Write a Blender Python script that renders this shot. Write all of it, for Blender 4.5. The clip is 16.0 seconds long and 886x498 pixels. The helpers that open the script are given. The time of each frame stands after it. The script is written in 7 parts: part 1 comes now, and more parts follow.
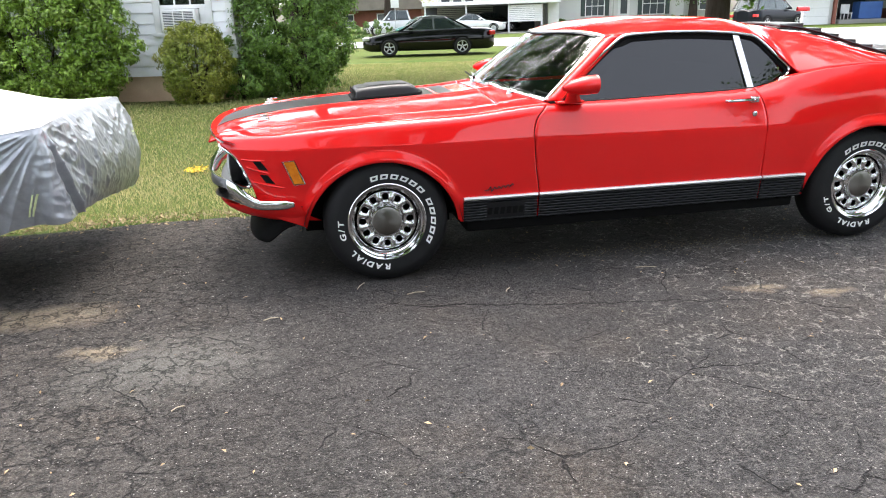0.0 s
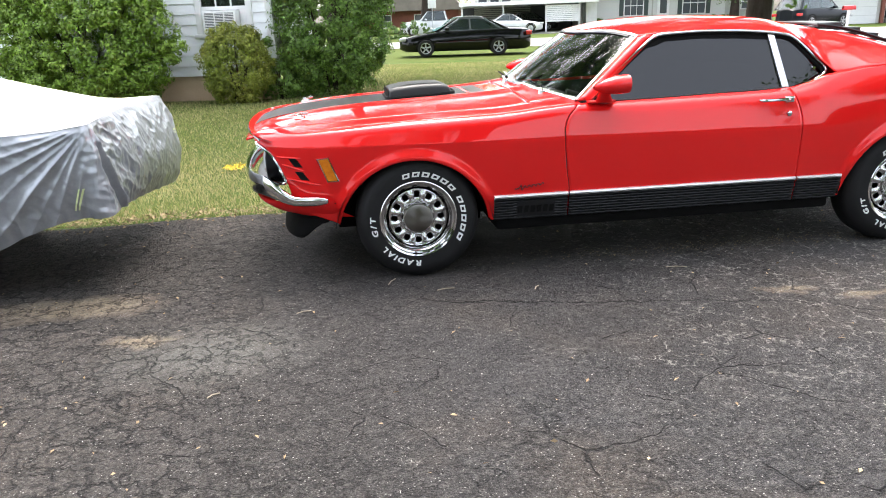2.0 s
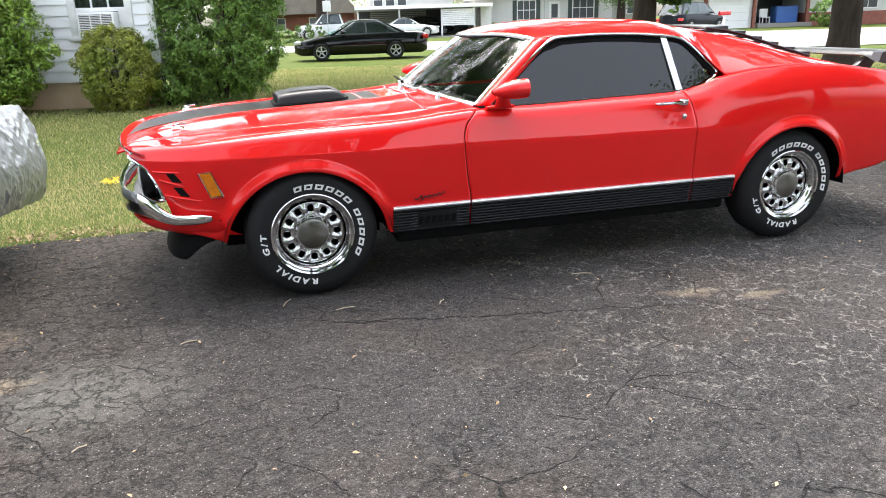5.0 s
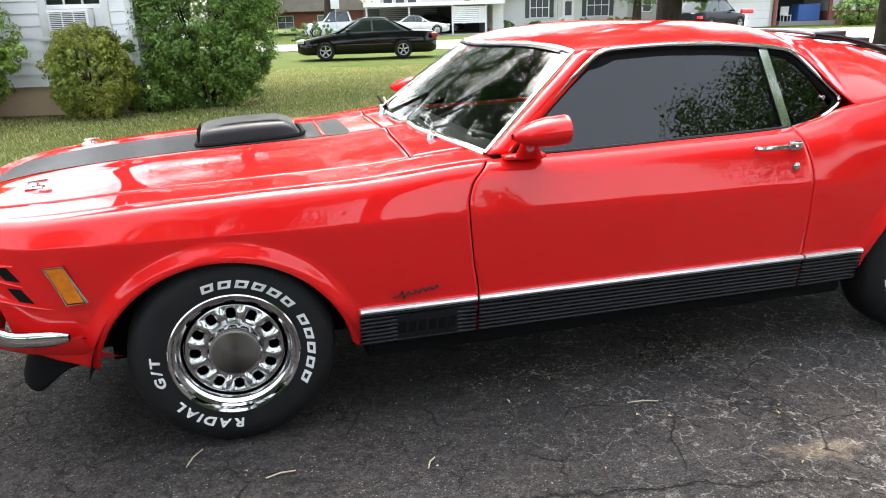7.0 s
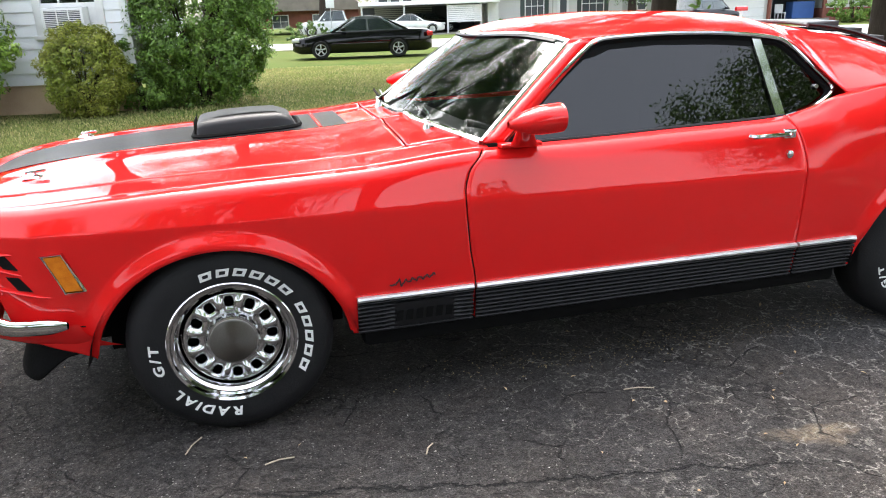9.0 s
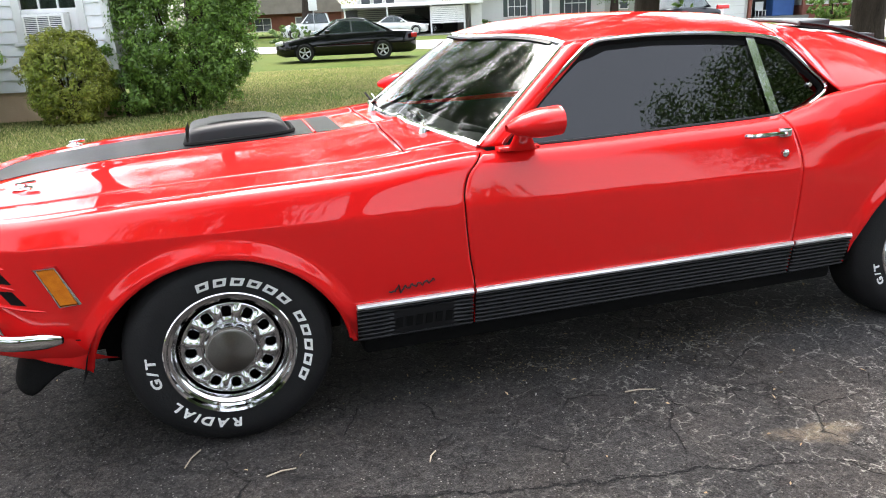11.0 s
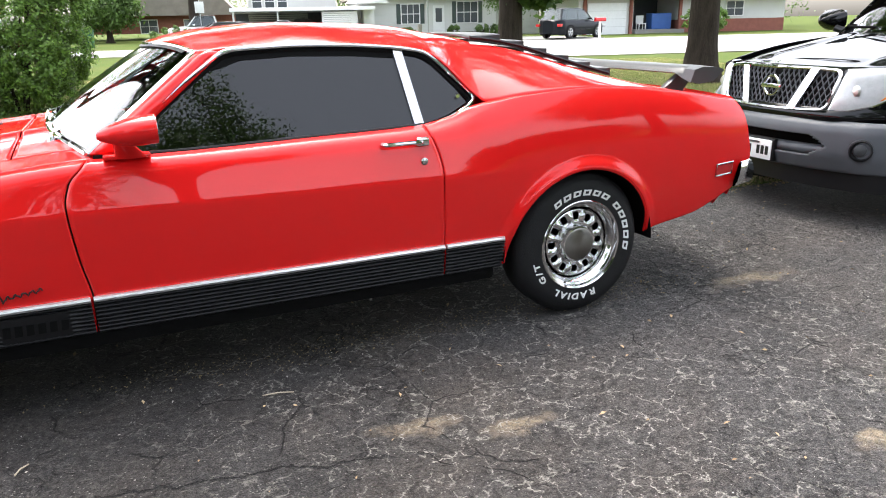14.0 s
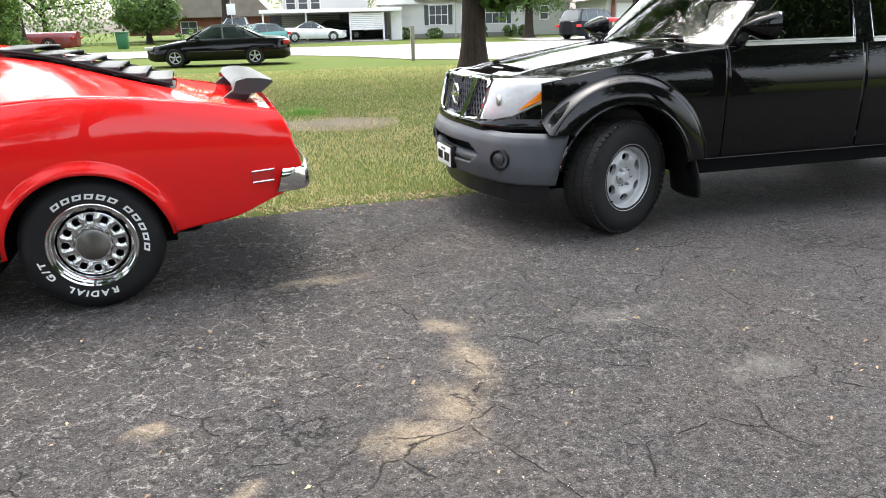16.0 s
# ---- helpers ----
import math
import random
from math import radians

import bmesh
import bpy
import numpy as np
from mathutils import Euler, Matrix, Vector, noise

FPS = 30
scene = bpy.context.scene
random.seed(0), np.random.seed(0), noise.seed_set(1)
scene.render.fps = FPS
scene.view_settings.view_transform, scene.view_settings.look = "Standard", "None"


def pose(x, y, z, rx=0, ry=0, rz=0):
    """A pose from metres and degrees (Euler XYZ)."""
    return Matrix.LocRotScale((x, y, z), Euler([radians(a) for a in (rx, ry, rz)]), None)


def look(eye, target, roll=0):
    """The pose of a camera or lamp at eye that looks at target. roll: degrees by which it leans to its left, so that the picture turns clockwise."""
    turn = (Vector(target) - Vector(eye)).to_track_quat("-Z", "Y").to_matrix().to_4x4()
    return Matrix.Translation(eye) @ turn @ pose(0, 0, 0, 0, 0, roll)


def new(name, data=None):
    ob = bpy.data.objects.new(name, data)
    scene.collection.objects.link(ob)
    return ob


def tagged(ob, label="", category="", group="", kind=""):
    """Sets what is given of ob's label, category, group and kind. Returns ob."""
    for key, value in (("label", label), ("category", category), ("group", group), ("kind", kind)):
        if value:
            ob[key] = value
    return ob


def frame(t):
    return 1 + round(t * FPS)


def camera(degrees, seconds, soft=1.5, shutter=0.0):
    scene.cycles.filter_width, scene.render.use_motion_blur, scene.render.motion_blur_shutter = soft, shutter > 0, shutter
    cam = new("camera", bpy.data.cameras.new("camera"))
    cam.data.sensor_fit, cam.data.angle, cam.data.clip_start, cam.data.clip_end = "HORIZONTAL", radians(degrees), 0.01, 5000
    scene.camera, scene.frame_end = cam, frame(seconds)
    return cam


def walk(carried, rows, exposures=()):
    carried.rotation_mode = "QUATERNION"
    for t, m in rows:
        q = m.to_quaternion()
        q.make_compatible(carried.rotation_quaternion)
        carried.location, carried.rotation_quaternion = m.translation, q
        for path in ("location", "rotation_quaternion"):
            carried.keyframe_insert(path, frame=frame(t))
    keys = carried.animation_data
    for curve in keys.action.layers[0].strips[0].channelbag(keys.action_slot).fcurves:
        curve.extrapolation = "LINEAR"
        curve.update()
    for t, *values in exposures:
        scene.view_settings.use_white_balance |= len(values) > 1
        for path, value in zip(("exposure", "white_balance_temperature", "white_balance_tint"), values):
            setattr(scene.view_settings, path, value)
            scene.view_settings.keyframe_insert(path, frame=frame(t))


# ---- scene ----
cam = camera(63.3, 16.0, 1.0)
PATH = [
    (0, (0.049, -0.151, 1.293), (0.022, 1.755, 0.686), -1.8),
    (0.5, (0.059, -0.182, 1.288), (0.119, 1.723, 0.68), -1.7),
    (1, (0.072, -0.206, 1.295), (0.087, 1.699, 0.687), -1.8),
    (1.5, (0.081, -0.211, 1.301), (0.036, 1.694, 0.691), -1.9),
    (2, (0.073, -0.205, 1.292), (-0.05, 1.698, 0.689), -2.0),
    (2.5, (0.076, -0.199, 1.292), (-0.106, 1.699, 0.69), -2.0),
    (3, (0.083, -0.2, 1.296), (-0.08, 1.698, 0.69), -2.0),
    (3.5, (0.073, -0.22, 1.295), (0.06, 1.684, 0.684), -1.7),
    (3.7, (0.071, -0.229, 1.294), (0.117, 1.674, 0.681), -1.7),
    (5.8, (0.183, 0.644, 1.281), (0.329, 2.548, 0.687), -1.8),
    (6, (0.217, 0.88, 1.286), (0.358, 2.784, 0.693), -1.7),
    (6.5, (0.253, 1.176, 1.294), (0.38, 3.08, 0.695), -1.7),
    (7, (0.261, 1.286, 1.304), (0.373, 3.189, 0.696), -1.7),
    (7.5, (0.245, 1.316, 1.294), (0.348, 3.219, 0.689), -1.8),
    (8, (0.243, 1.287, 1.274), (0.342, 3.19, 0.665), -1.8),
    (8.5, (0.254, 1.264, 1.261), (0.358, 3.167, 0.658), -1.8),
    (9, (0.257, 1.262, 1.273), (0.379, 3.163, 0.663), -1.9),
    (9.2, (0.241, 1.258, 1.275), (0.392, 3.156, 0.662), -1.9),
    (11.5, (0.219, 1.293, 1.282), (0.377, 3.193, 0.677), -2.6),
    (12, (0.227, 1.281, 1.271), (0.378, 3.182, 0.67), -2.2),
    (12.5, (0.325, 1.261, 1.277), (0.46, 3.162, 0.668), -2.1),
    (13, (0.494, 1.252, 1.279), (0.684, 3.148, 0.674), -2.4),
    (13.5, (0.773, 1.174, 1.261), (1.06, 3.061, 0.662), -1.5),
    (14, (1.173, 1.089, 1.266), (1.58, 2.953, 0.666), -1.2),
    (14.5, (1.691, 0.968, 1.243), (2.048, 2.843, 0.646), -1.3),
    (15, (2.286, 0.831, 1.249), (2.625, 2.709, 0.653), -1.3),
    (15.5, (2.946, 0.659, 1.265), (3.25, 2.544, 0.669), -1.4),
    (16, (3.608, 0.482, 1.276), (3.862, 2.374, 0.679), -1.4),
]
walk(cam, [(t, look(eye, target, roll)) for t, eye, target, roll in PATH])

# ---- light ----
SUN_ELEVATION, SUN_ROTATION = 64.0, 352.0
world = bpy.data.worlds.new("sky")
scene.world = world
world.use_nodes = True
wn = world.node_tree.nodes
wn.clear()
sky = wn.new("ShaderNodeTexSky")
sky.sky_type = "NISHITA"
sky.sun_disc = False
sky.sun_elevation, sky.sun_rotation = radians(SUN_ELEVATION), radians(SUN_ROTATION)
sky.dust_density, sky.air_density = 5.0, 1.0
haze = wn.new("ShaderNodeHueSaturation")
haze.inputs["Saturation"].default_value = 0.42
background = wn.new("ShaderNodeBackground")
background.inputs["Strength"].default_value = 0.15
sky_out = wn.new("ShaderNodeOutputWorld")
world.node_tree.links.new(sky.outputs[0], haze.inputs["Color"])
world.node_tree.links.new(haze.outputs[0], background.inputs["Color"])
world.node_tree.links.new(background.outputs[0], sky_out.inputs["Surface"])
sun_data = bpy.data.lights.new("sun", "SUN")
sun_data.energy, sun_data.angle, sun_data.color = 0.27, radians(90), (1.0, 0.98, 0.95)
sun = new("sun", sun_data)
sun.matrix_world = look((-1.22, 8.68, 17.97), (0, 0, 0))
scene.view_settings.exposure = 2.7


# ---- building tools ----
def link_mesh(name, bm_or_me, material, parent=None, smooth=40.0):
    if isinstance(bm_or_me, bmesh.types.BMesh):
        me = bpy.data.meshes.new(name)
        bm_or_me.to_mesh(me)
        bm_or_me.free()
    else:
        me = bm_or_me
    if smooth:
        me.polygons.foreach_set("use_smooth", [True] * len(me.polygons))
        if smooth < 180:
            me.set_sharp_from_angle(angle=radians(smooth))
    for m in material if isinstance(material, (list, tuple)) else [material]:
        me.materials.append(m)
    ob = new(name, me)
    if parent is not None:
        ob.parent = parent
    return ob


def part(name, bm, material, parent, label="", smooth=40.0):
    ob = link_mesh(name, bm, material, parent, smooth)
    return tagged(ob, label) if label else ob


def thing(name, label, category, m=None, group="", kind=""):
    ob = new(name)
    ob.empty_display_size = 0.1
    if m is not None:
        ob.matrix_basis = m
    return tagged(ob, label, category, group, kind)


def solid(name, bm, material, label, category, m=None, group="", kind="", smooth=40.0):
    ob = link_mesh(name, bm, material, None, smooth)
    if m is not None:
        ob.matrix_basis = m
    return tagged(ob, label, category, group, kind)


def thick(ob, t, offset=-1.0):
    mod = ob.modifiers.new("thickness", "SOLIDIFY")
    mod.thickness, mod.offset = t, offset
    return ob


def raw(verts, faces):
    me = bpy.data.meshes.new("m")
    me.from_pydata([tuple(v) for v in verts], [], faces)
    me.update()
    return me


def sheet(nu, nv, f, flip=False, wrap_u=False, wrap_v=False, skip=None):
    """A mesh of nu by nv cells over f(s, t), both 0 to 1."""
    cu, cv = nu + (not wrap_u), nv + (not wrap_v)
    verts = [f(i / nu, j / nv) for i in range(cu) for j in range(cv)]
    faces = []
    for i in range(nu):
        for j in range(nv):
            if skip and skip((i + 0.5) / nu, (j + 0.5) / nv):
                continue
            a, b = i * cv + j, ((i + 1) % cu) * cv + j
            c, d = ((i + 1) % cu) * cv + (j + 1) % cv, i * cv + (j + 1) % cv
            faces.append((a, d, c, b) if flip else (a, b, c, d))
    return raw(verts, faces)


def lathe(profile, n=48, axis="y", closed=False):
    """Revolves (radius, along) pairs about an axis."""
    def f(s, t):
        k = t * (len(profile) - (0 if closed else 1))
        r, h = profile[int(round(k)) % len(profile)]
        a = 2 * math.pi * s
        c, d = r * math.cos(a), r * math.sin(a)
        return {"x": (h, c, d), "y": (d, h, c), "z": (c, d, h)}[axis]
    return sheet(n, len(profile) - (0 if closed else 1), f, wrap_u=True, wrap_v=closed)


def cut(points):
    """A smooth curve through (x, y) pairs that does not overshoot."""
    xs, ys = [p[0] for p in points], [p[1] for p in points]
    ds = [(ys[i + 1] - ys[i]) / (xs[i + 1] - xs[i]) for i in range(len(xs) - 1)]
    ms = [ds[0]] + [0 if ds[i - 1] * ds[i] <= 0 else 2 * ds[i - 1] * ds[i] / (ds[i - 1] + ds[i]) for i in range(1, len(ds))] + [ds[-1]]

    def f(x):
        if x <= xs[0]:
            return ys[0]
        if x >= xs[-1]:
            return ys[-1]
        i = 0
        while x > xs[i + 1]:
            i += 1
        h = xs[i + 1] - xs[i]
        t = (x - xs[i]) / h
        return (ys[i] * (1 + 2 * t) * (1 - t) ** 2 + ms[i] * h * t * (1 - t) ** 2
                + ys[i + 1] * t * t * (3 - 2 * t) + ms[i + 1] * h * t * t * (t - 1))
    return f


def lerp(a, b, t):
    return a + (b - a) * t


def step(a, b, x):
    t = min(max((x - a) / (b - a), 0.0), 1.0)
    return t * t * (3 - 2 * t)


def box(bm, x0, x1, y0, y1, z0, z1, bevel=0.0, m=None, segments=2):
    r = bmesh.ops.create_cube(bm, size=1.0)
    vs = r["verts"]
    for v in vs:
        v.co = Vector((lerp(x0, x1, v.co.x + 0.5), lerp(y0, y1, v.co.y + 0.5), lerp(z0, z1, v.co.z + 0.5)))
    if bevel:
        es = list({e for v in vs for e in v.link_edges})
        out = bmesh.ops.bevel(bm, geom=es, offset=bevel, segments=segments, affect="EDGES", profile=0.5)
        vs = list({v for f in out["faces"] for v in f.verts} | {v for v in vs if v.is_valid})
    if m is not None:
        bmesh.ops.transform(bm, matrix=m, verts=vs)
    return bm


def boxed(*a, **k):
    return box(bmesh.new(), *a, **k)


def tube(points, radius, n=8, closed=False, flat=1.0):
    """A round rod along points; radius may be a function of 0 to 1."""
    pts = [Vector(p) for p in points]
    verts, faces, count = [], [], len(pts)
    up0 = Vector((0.013, 0.021, 1.0))
    for i, p in enumerate(pts):
        a = pts[(i - 1) % count] if closed or i else p
        b = pts[(i + 1) % count] if closed or i < count - 1 else p
        d = (b - a).normalized()
        side = d.cross(up0)
        if side.length < 0.05:
            side = d.cross(Vector((0, 1, 0)))
        side.normalize()
        up = side.cross(d)
        r = radius(i / max(1, count - 1)) if callable(radius) else radius
        for k in range(n):
            w = 2 * math.pi * k / n
            verts.append(p + side * math.cos(w) * r + up * math.sin(w) * r * flat)
    for i in range(count - (0 if closed else 1)):
        for k in range(n):
            a, b = i * n + k, i * n + (k + 1) % n
            c, d = ((i + 1) % count) * n + (k + 1) % n, ((i + 1) % count) * n + k
            faces.append((a, b, c, d))
    if not closed:
        faces += [tuple(range(n - 1, -1, -1)), tuple((count - 1) * n + k for k in range(n))]
    return raw(verts, faces)


def prism(outline, y0, y1, bevel=0.0):
    """A plate with an (x, z) outline, from y0 to y1."""
    bm = bmesh.new()
    vs = [bm.verts.new((x, y0, z)) for x, z in outline]
    f = bm.faces.new(vs)
    ex = bmesh.ops.extrude_face_region(bm, geom=[f])
    bmesh.ops.translate(bm, vec=(0, y1 - y0, 0), verts=[v for v in ex["geom"] if isinstance(v, bmesh.types.BMVert)])
    bmesh.ops.recalc_face_normals(bm, faces=bm.faces)
    if bevel:
        bmesh.ops.bevel(bm, geom=list(bm.edges), offset=bevel, segments=2, affect="EDGES", profile=0.5)
    return bm


def joined(meshes, weld=0.0):
    verts, faces = [], []
    for me in meshes:
        k = len(verts)
        verts += [v.co.copy() for v in me.vertices]
        faces += [tuple(i + k for i in p.vertices) for p in me.polygons]
        bpy.data.meshes.remove(me)
    if weld:
        bm = bmesh.new()
        out = raw(verts, faces)
        bm.from_mesh(out)
        bpy.data.meshes.remove(out)
        bmesh.ops.remove_doubles(bm, verts=bm.verts, dist=weld)
        return bm
    return raw(verts, faces)


def moved(me, m):
    me.transform(m)
    return me


# ---- materials ----
def material(name, colour, rough=0.6, metal=0.0, second=None, scale=6.0, fine=60.0, mix=0.5, bump=0.0, bump_scale=None,
             coat=0.0, spread=0.0, specular=0.5, stretch=(1, 1, 1), island=0.0, rough_var=0.12):
    m = bpy.data.materials.new(name)
    m.use_nodes = True
    nt = m.node_tree
    b = nt.nodes["Principled BSDF"]
    b.inputs["Metallic"].default_value = metal
    b.inputs["Specular IOR Level"].default_value = specular
    if coat:
        b.inputs["Coat Weight"].default_value = coat
        b.inputs["Coat Roughness"].default_value = 0.02
    co = nt.nodes.new("ShaderNodeTexCoord")
    mp = nt.nodes.new("ShaderNodeMapping")
    mp.inputs["Scale"].default_value = stretch
    nt.links.new(co.outputs["Object"], mp.inputs["Vector"])
    big, small = nt.nodes.new("ShaderNodeTexNoise"), nt.nodes.new("ShaderNodeTexNoise")
    for node, sc, det in ((big, scale, 4.0), (small, fine, 3.0)):
        node.inputs["Scale"].default_value, node.inputs["Detail"].default_value = sc, det
        nt.links.new(mp.outputs[0], node.inputs["Vector"])
    add = nt.nodes.new("ShaderNodeMath")
    add.operation = "MULTIPLY_ADD"
    nt.links.new(big.outputs["Fac"], add.inputs[0])
    add.inputs[1].default_value = 0.6
    half = nt.nodes.new("ShaderNodeMath")
    half.operation = "MULTIPLY"
    half.inputs[1].default_value = 0.4
    nt.links.new(small.outputs["Fac"], half.inputs[0])
    nt.links.new(half.outputs[0], add.inputs[2])
    ramp = nt.nodes.new("ShaderNodeMapRange")
    ramp.inputs["From Min"].default_value, ramp.inputs["From Max"].default_value = 0.5 - 0.35 * mix, 0.5 + 0.35 * mix
    nt.links.new(add.outputs[0], ramp.inputs["Value"])
    mixer = nt.nodes.new("ShaderNodeMix")
    mixer.data_type = "RGBA"
    second = second or tuple(c * 0.8 for c in colour)
    mixer.inputs["A"].default_value, mixer.inputs["B"].default_value = (*colour, 1), (*second, 1)
    nt.links.new(ramp.outputs[0], mixer.inputs["Factor"])
    last = mixer.outputs["Result"]
    if spread or island:
        hsv = nt.nodes.new("ShaderNodeHueSaturation")
        info = nt.nodes.new("ShaderNodeNewGeometry" if island else "ShaderNodeObjectInfo")
        rng = nt.nodes.new("ShaderNodeMapRange")
        k = island or spread
        rng.inputs["To Min"].default_value, rng.inputs["To Max"].default_value = 1 - k, 1 + k
        nt.links.new(info.outputs["Random Per Island" if island else "Random"], rng.inputs["Value"])
        nt.links.new(rng.outputs[0], hsv.inputs["Value"])
        nt.links.new(last, hsv.inputs["Color"])
        last = hsv.outputs[0]
    nt.links.new(last, b.inputs["Base Color"])
    rr = nt.nodes.new("ShaderNodeMapRange")
    rr.inputs["To Min"].default_value, rr.inputs["To Max"].default_value = max(0.0, rough * (1 - rough_var)), min(1.0, rough * (1 + rough_var))
    nt.links.new(small.outputs["Fac"], rr.inputs["Value"])
    nt.links.new(rr.outputs[0], b.inputs["Roughness"])
    if bump:
        bn = nt.nodes.new("ShaderNodeBump")
        bn.inputs["Strength"].default_value = min(1.0, bump)
        bn.inputs["Distance"].default_value = 0.01
        src = small
        if bump_scale:
            src = nt.nodes.new("ShaderNodeTexNoise")
            src.inputs["Scale"].default_value, src.inputs["Detail"].default_value = bump_scale, 4.0
            nt.links.new(mp.outputs[0], src.inputs["Vector"])
        nt.links.new(src.outputs["Fac"], bn.inputs["Height"])
        nt.links.new(bn.outputs[0], b.inputs["Normal"])
    return m


def pane(name, tint, gloss_rough=0.0):
    """Thin window glass: a tinted pane with a Fresnel gloss."""
    m = bpy.data.materials.new(name)
    m.use_nodes = True
    nt = m.node_tree
    nt.nodes.clear()
    out, mixer = nt.nodes.new("ShaderNodeOutputMaterial"), nt.nodes.new("ShaderNodeMixShader")
    tr, gl, lw = nt.nodes.new("ShaderNodeBsdfTransparent"), nt.nodes.new("ShaderNodeBsdfGlossy"), nt.nodes.new("ShaderNodeLayerWeight")
    power, fr = nt.nodes.new("ShaderNodeMath"), nt.nodes.new("ShaderNodeMath")
    power.operation, fr.operation = "POWER", "MULTIPLY_ADD"
    tr.inputs["Color"].default_value = (*tint, 1)
    gl.inputs["Roughness"].default_value = gloss_rough
    lw.inputs["Blend"].default_value = 0.5
    power.inputs[1].default_value = 4.0
    fr.inputs[1].default_value, fr.inputs[2].default_value = 0.90, 0.058
    nt.links.new(lw.outputs["Facing"], power.inputs[0])
    nt.links.new(power.outputs[0], fr.inputs[0])
    nt.links.new(fr.outputs[0], mixer.inputs[0])
    nt.links.new(tr.outputs[0], mixer.inputs[1])
    nt.links.new(gl.outputs[0], mixer.inputs[2])
    nt.links.new(mixer.outputs[0], out.inputs[0])
    return m


def asphalt_material():
    m = bpy.data.materials.new("weathered_asphalt")
    m.use_nodes = True
    nt = m.node_tree
    N, L = nt.nodes.new, nt.links.new
    b = nt.nodes["Principled BSDF"]
    co = N("ShaderNodeTexCoord").outputs["Object"]

    def noise_node(scale, detail=5.0, rough=0.6, dist=0.0):
        n = N("ShaderNodeTexNoise")
        n.inputs["Scale"].default_value, n.inputs["Detail"].default_value = scale, detail
        n.inputs["Roughness"].default_value, n.inputs["Distortion"].default_value = rough, dist
        L(co, n.inputs["Vector"])
        return n.outputs["Fac"]

    def rng(v, a, c, lo=0.0, hi=1.0):
        n = N("ShaderNodeMapRange")
        for k, val in (("From Min", a), ("From Max", c), ("To Min", lo), ("To Max", hi)):
            n.inputs[k].default_value = val
        L(v, n.inputs["Value"])
        return n.outputs[0]

    def mixc(f, a, c):
        n = N("ShaderNodeMix")
        n.data_type = "RGBA"
        for sock, val in ((n.inputs["A"], a), (n.inputs["B"], c)):
            if isinstance(val, tuple):
                sock.default_value = (*val, 1)
            else:
                L(val, sock)
        L(f, n.inputs["Factor"])
        return n.outputs["Result"]

    def math_node(op, a, c):
        n = N("ShaderNodeMath")
        n.operation = op
        for sock, val in ((n.inputs[0], a), (n.inputs[1], c)):
            if isinstance(val, (int, float)):
                sock.default_value = val
            else:
                L(val, sock)
        return n.outputs[0]

    def cracks(scale, width, jitter):
        warp = N("ShaderNodeTexNoise")
        warp.inputs["Scale"].default_value, warp.inputs["Detail"].default_value = scale * 2.2, 5.0
        L(co, warp.inputs["Vector"])
        add = N("ShaderNodeVectorMath")
        add.operation = "MULTIPLY_ADD"
        L(warp.outputs["Color"], add.inputs[0])
        add.inputs[1].default_value = (jitter,) * 3
        L(co, add.inputs[2])
        v = N("ShaderNodeTexVoronoi")
        v.feature = "DISTANCE_TO_EDGE"
        v.inputs["Scale"].default_value = scale
        L(add.outputs[0], v.inputs["Vector"])
        return rng(v.outputs["Distance"], 0.0, width, 1.0, 0.0)

    place = N("ShaderNodeSeparateXYZ")
    L(co, place.inputs[0])
    px, py = place.outputs[0], place.outputs[1]
    warp = N("ShaderNodeTexNoise")
    warp.inputs["Scale"].default_value, warp.inputs["Detail"].default_value = 5.0, 6.0
    L(co, warp.inputs["Vector"])
    shifted = N("ShaderNodeVectorMath")
    shifted.operation = "MULTIPLY_ADD"
    L(warp.outputs["Color"], shifted.inputs[0])
    shifted.inputs[1].default_value = (0.30, 0.30, 0.0)
    L(co, shifted.inputs[2])

    def patch(cx, cy, rx, ry):
        m_ = N("ShaderNodeMapping")
        m_.vector_type = "TEXTURE"
        m_.inputs["Location"].default_value = (cx + 0.15, cy + 0.15, 0)
        m_.inputs["Scale"].default_value = (rx, ry, 1000)
        L(shifted.outputs[0], m_.inputs["Vector"])
        n = N("ShaderNodeVectorMath")
        n.operation = "LENGTH"
        L(m_.outputs[0], n.inputs[0])
        return rng(n.outputs["Value"], 0.35, 1.25, 1.0, 0.0)

    def patches(rows):
        out = patch(*rows[0])
        for r in rows[1:]:
            out = math_node("MAXIMUM", out, patch(*r))
        return out

    grain = noise_node(300, 3.0, 0.75)
    mid = noise_node(55, 4.0, 0.7)
    speck = N("ShaderNodeTexVoronoi")
    speck.inputs["Scale"].default_value = 150
    L(co, speck.inputs["Vector"])
    cell = N("ShaderNodeSeparateColor")
    L(speck.outputs["Color"], cell.inputs[0])
    base = mixc(rng(noise_node(0.9, 6.0), 0.36, 0.64), (0.033, 0.031, 0.031), (0.060, 0.057, 0.057))
    base = mixc(rng(noise_node(4.5, 5.0), 0.45, 0.75, 0.0, 0.5), base, (0.10, 0.090, 0.084))
    base = mixc(rng(noise_node(0.7, 5.0, 0.65), 0.47, 0.66, 0.0, 0.55), base, (0.105, 0.080, 0.060))
    base = mixc(rng(px, 0.2, -1.4, 0.0, 0.42), base, (0.115, 0.092, 0.072))
    base = mixc(rng(px, 1.2, 3.2, 0.0, 0.34), base, (0.135, 0.128, 0.126))
    pits = noise_node(30, 6.0, 0.8)
    base = mixc(math_node("MULTIPLY", rng(mid, 0.42, 0.62), 0.55), base, (0.020, 0.020, 0.021))
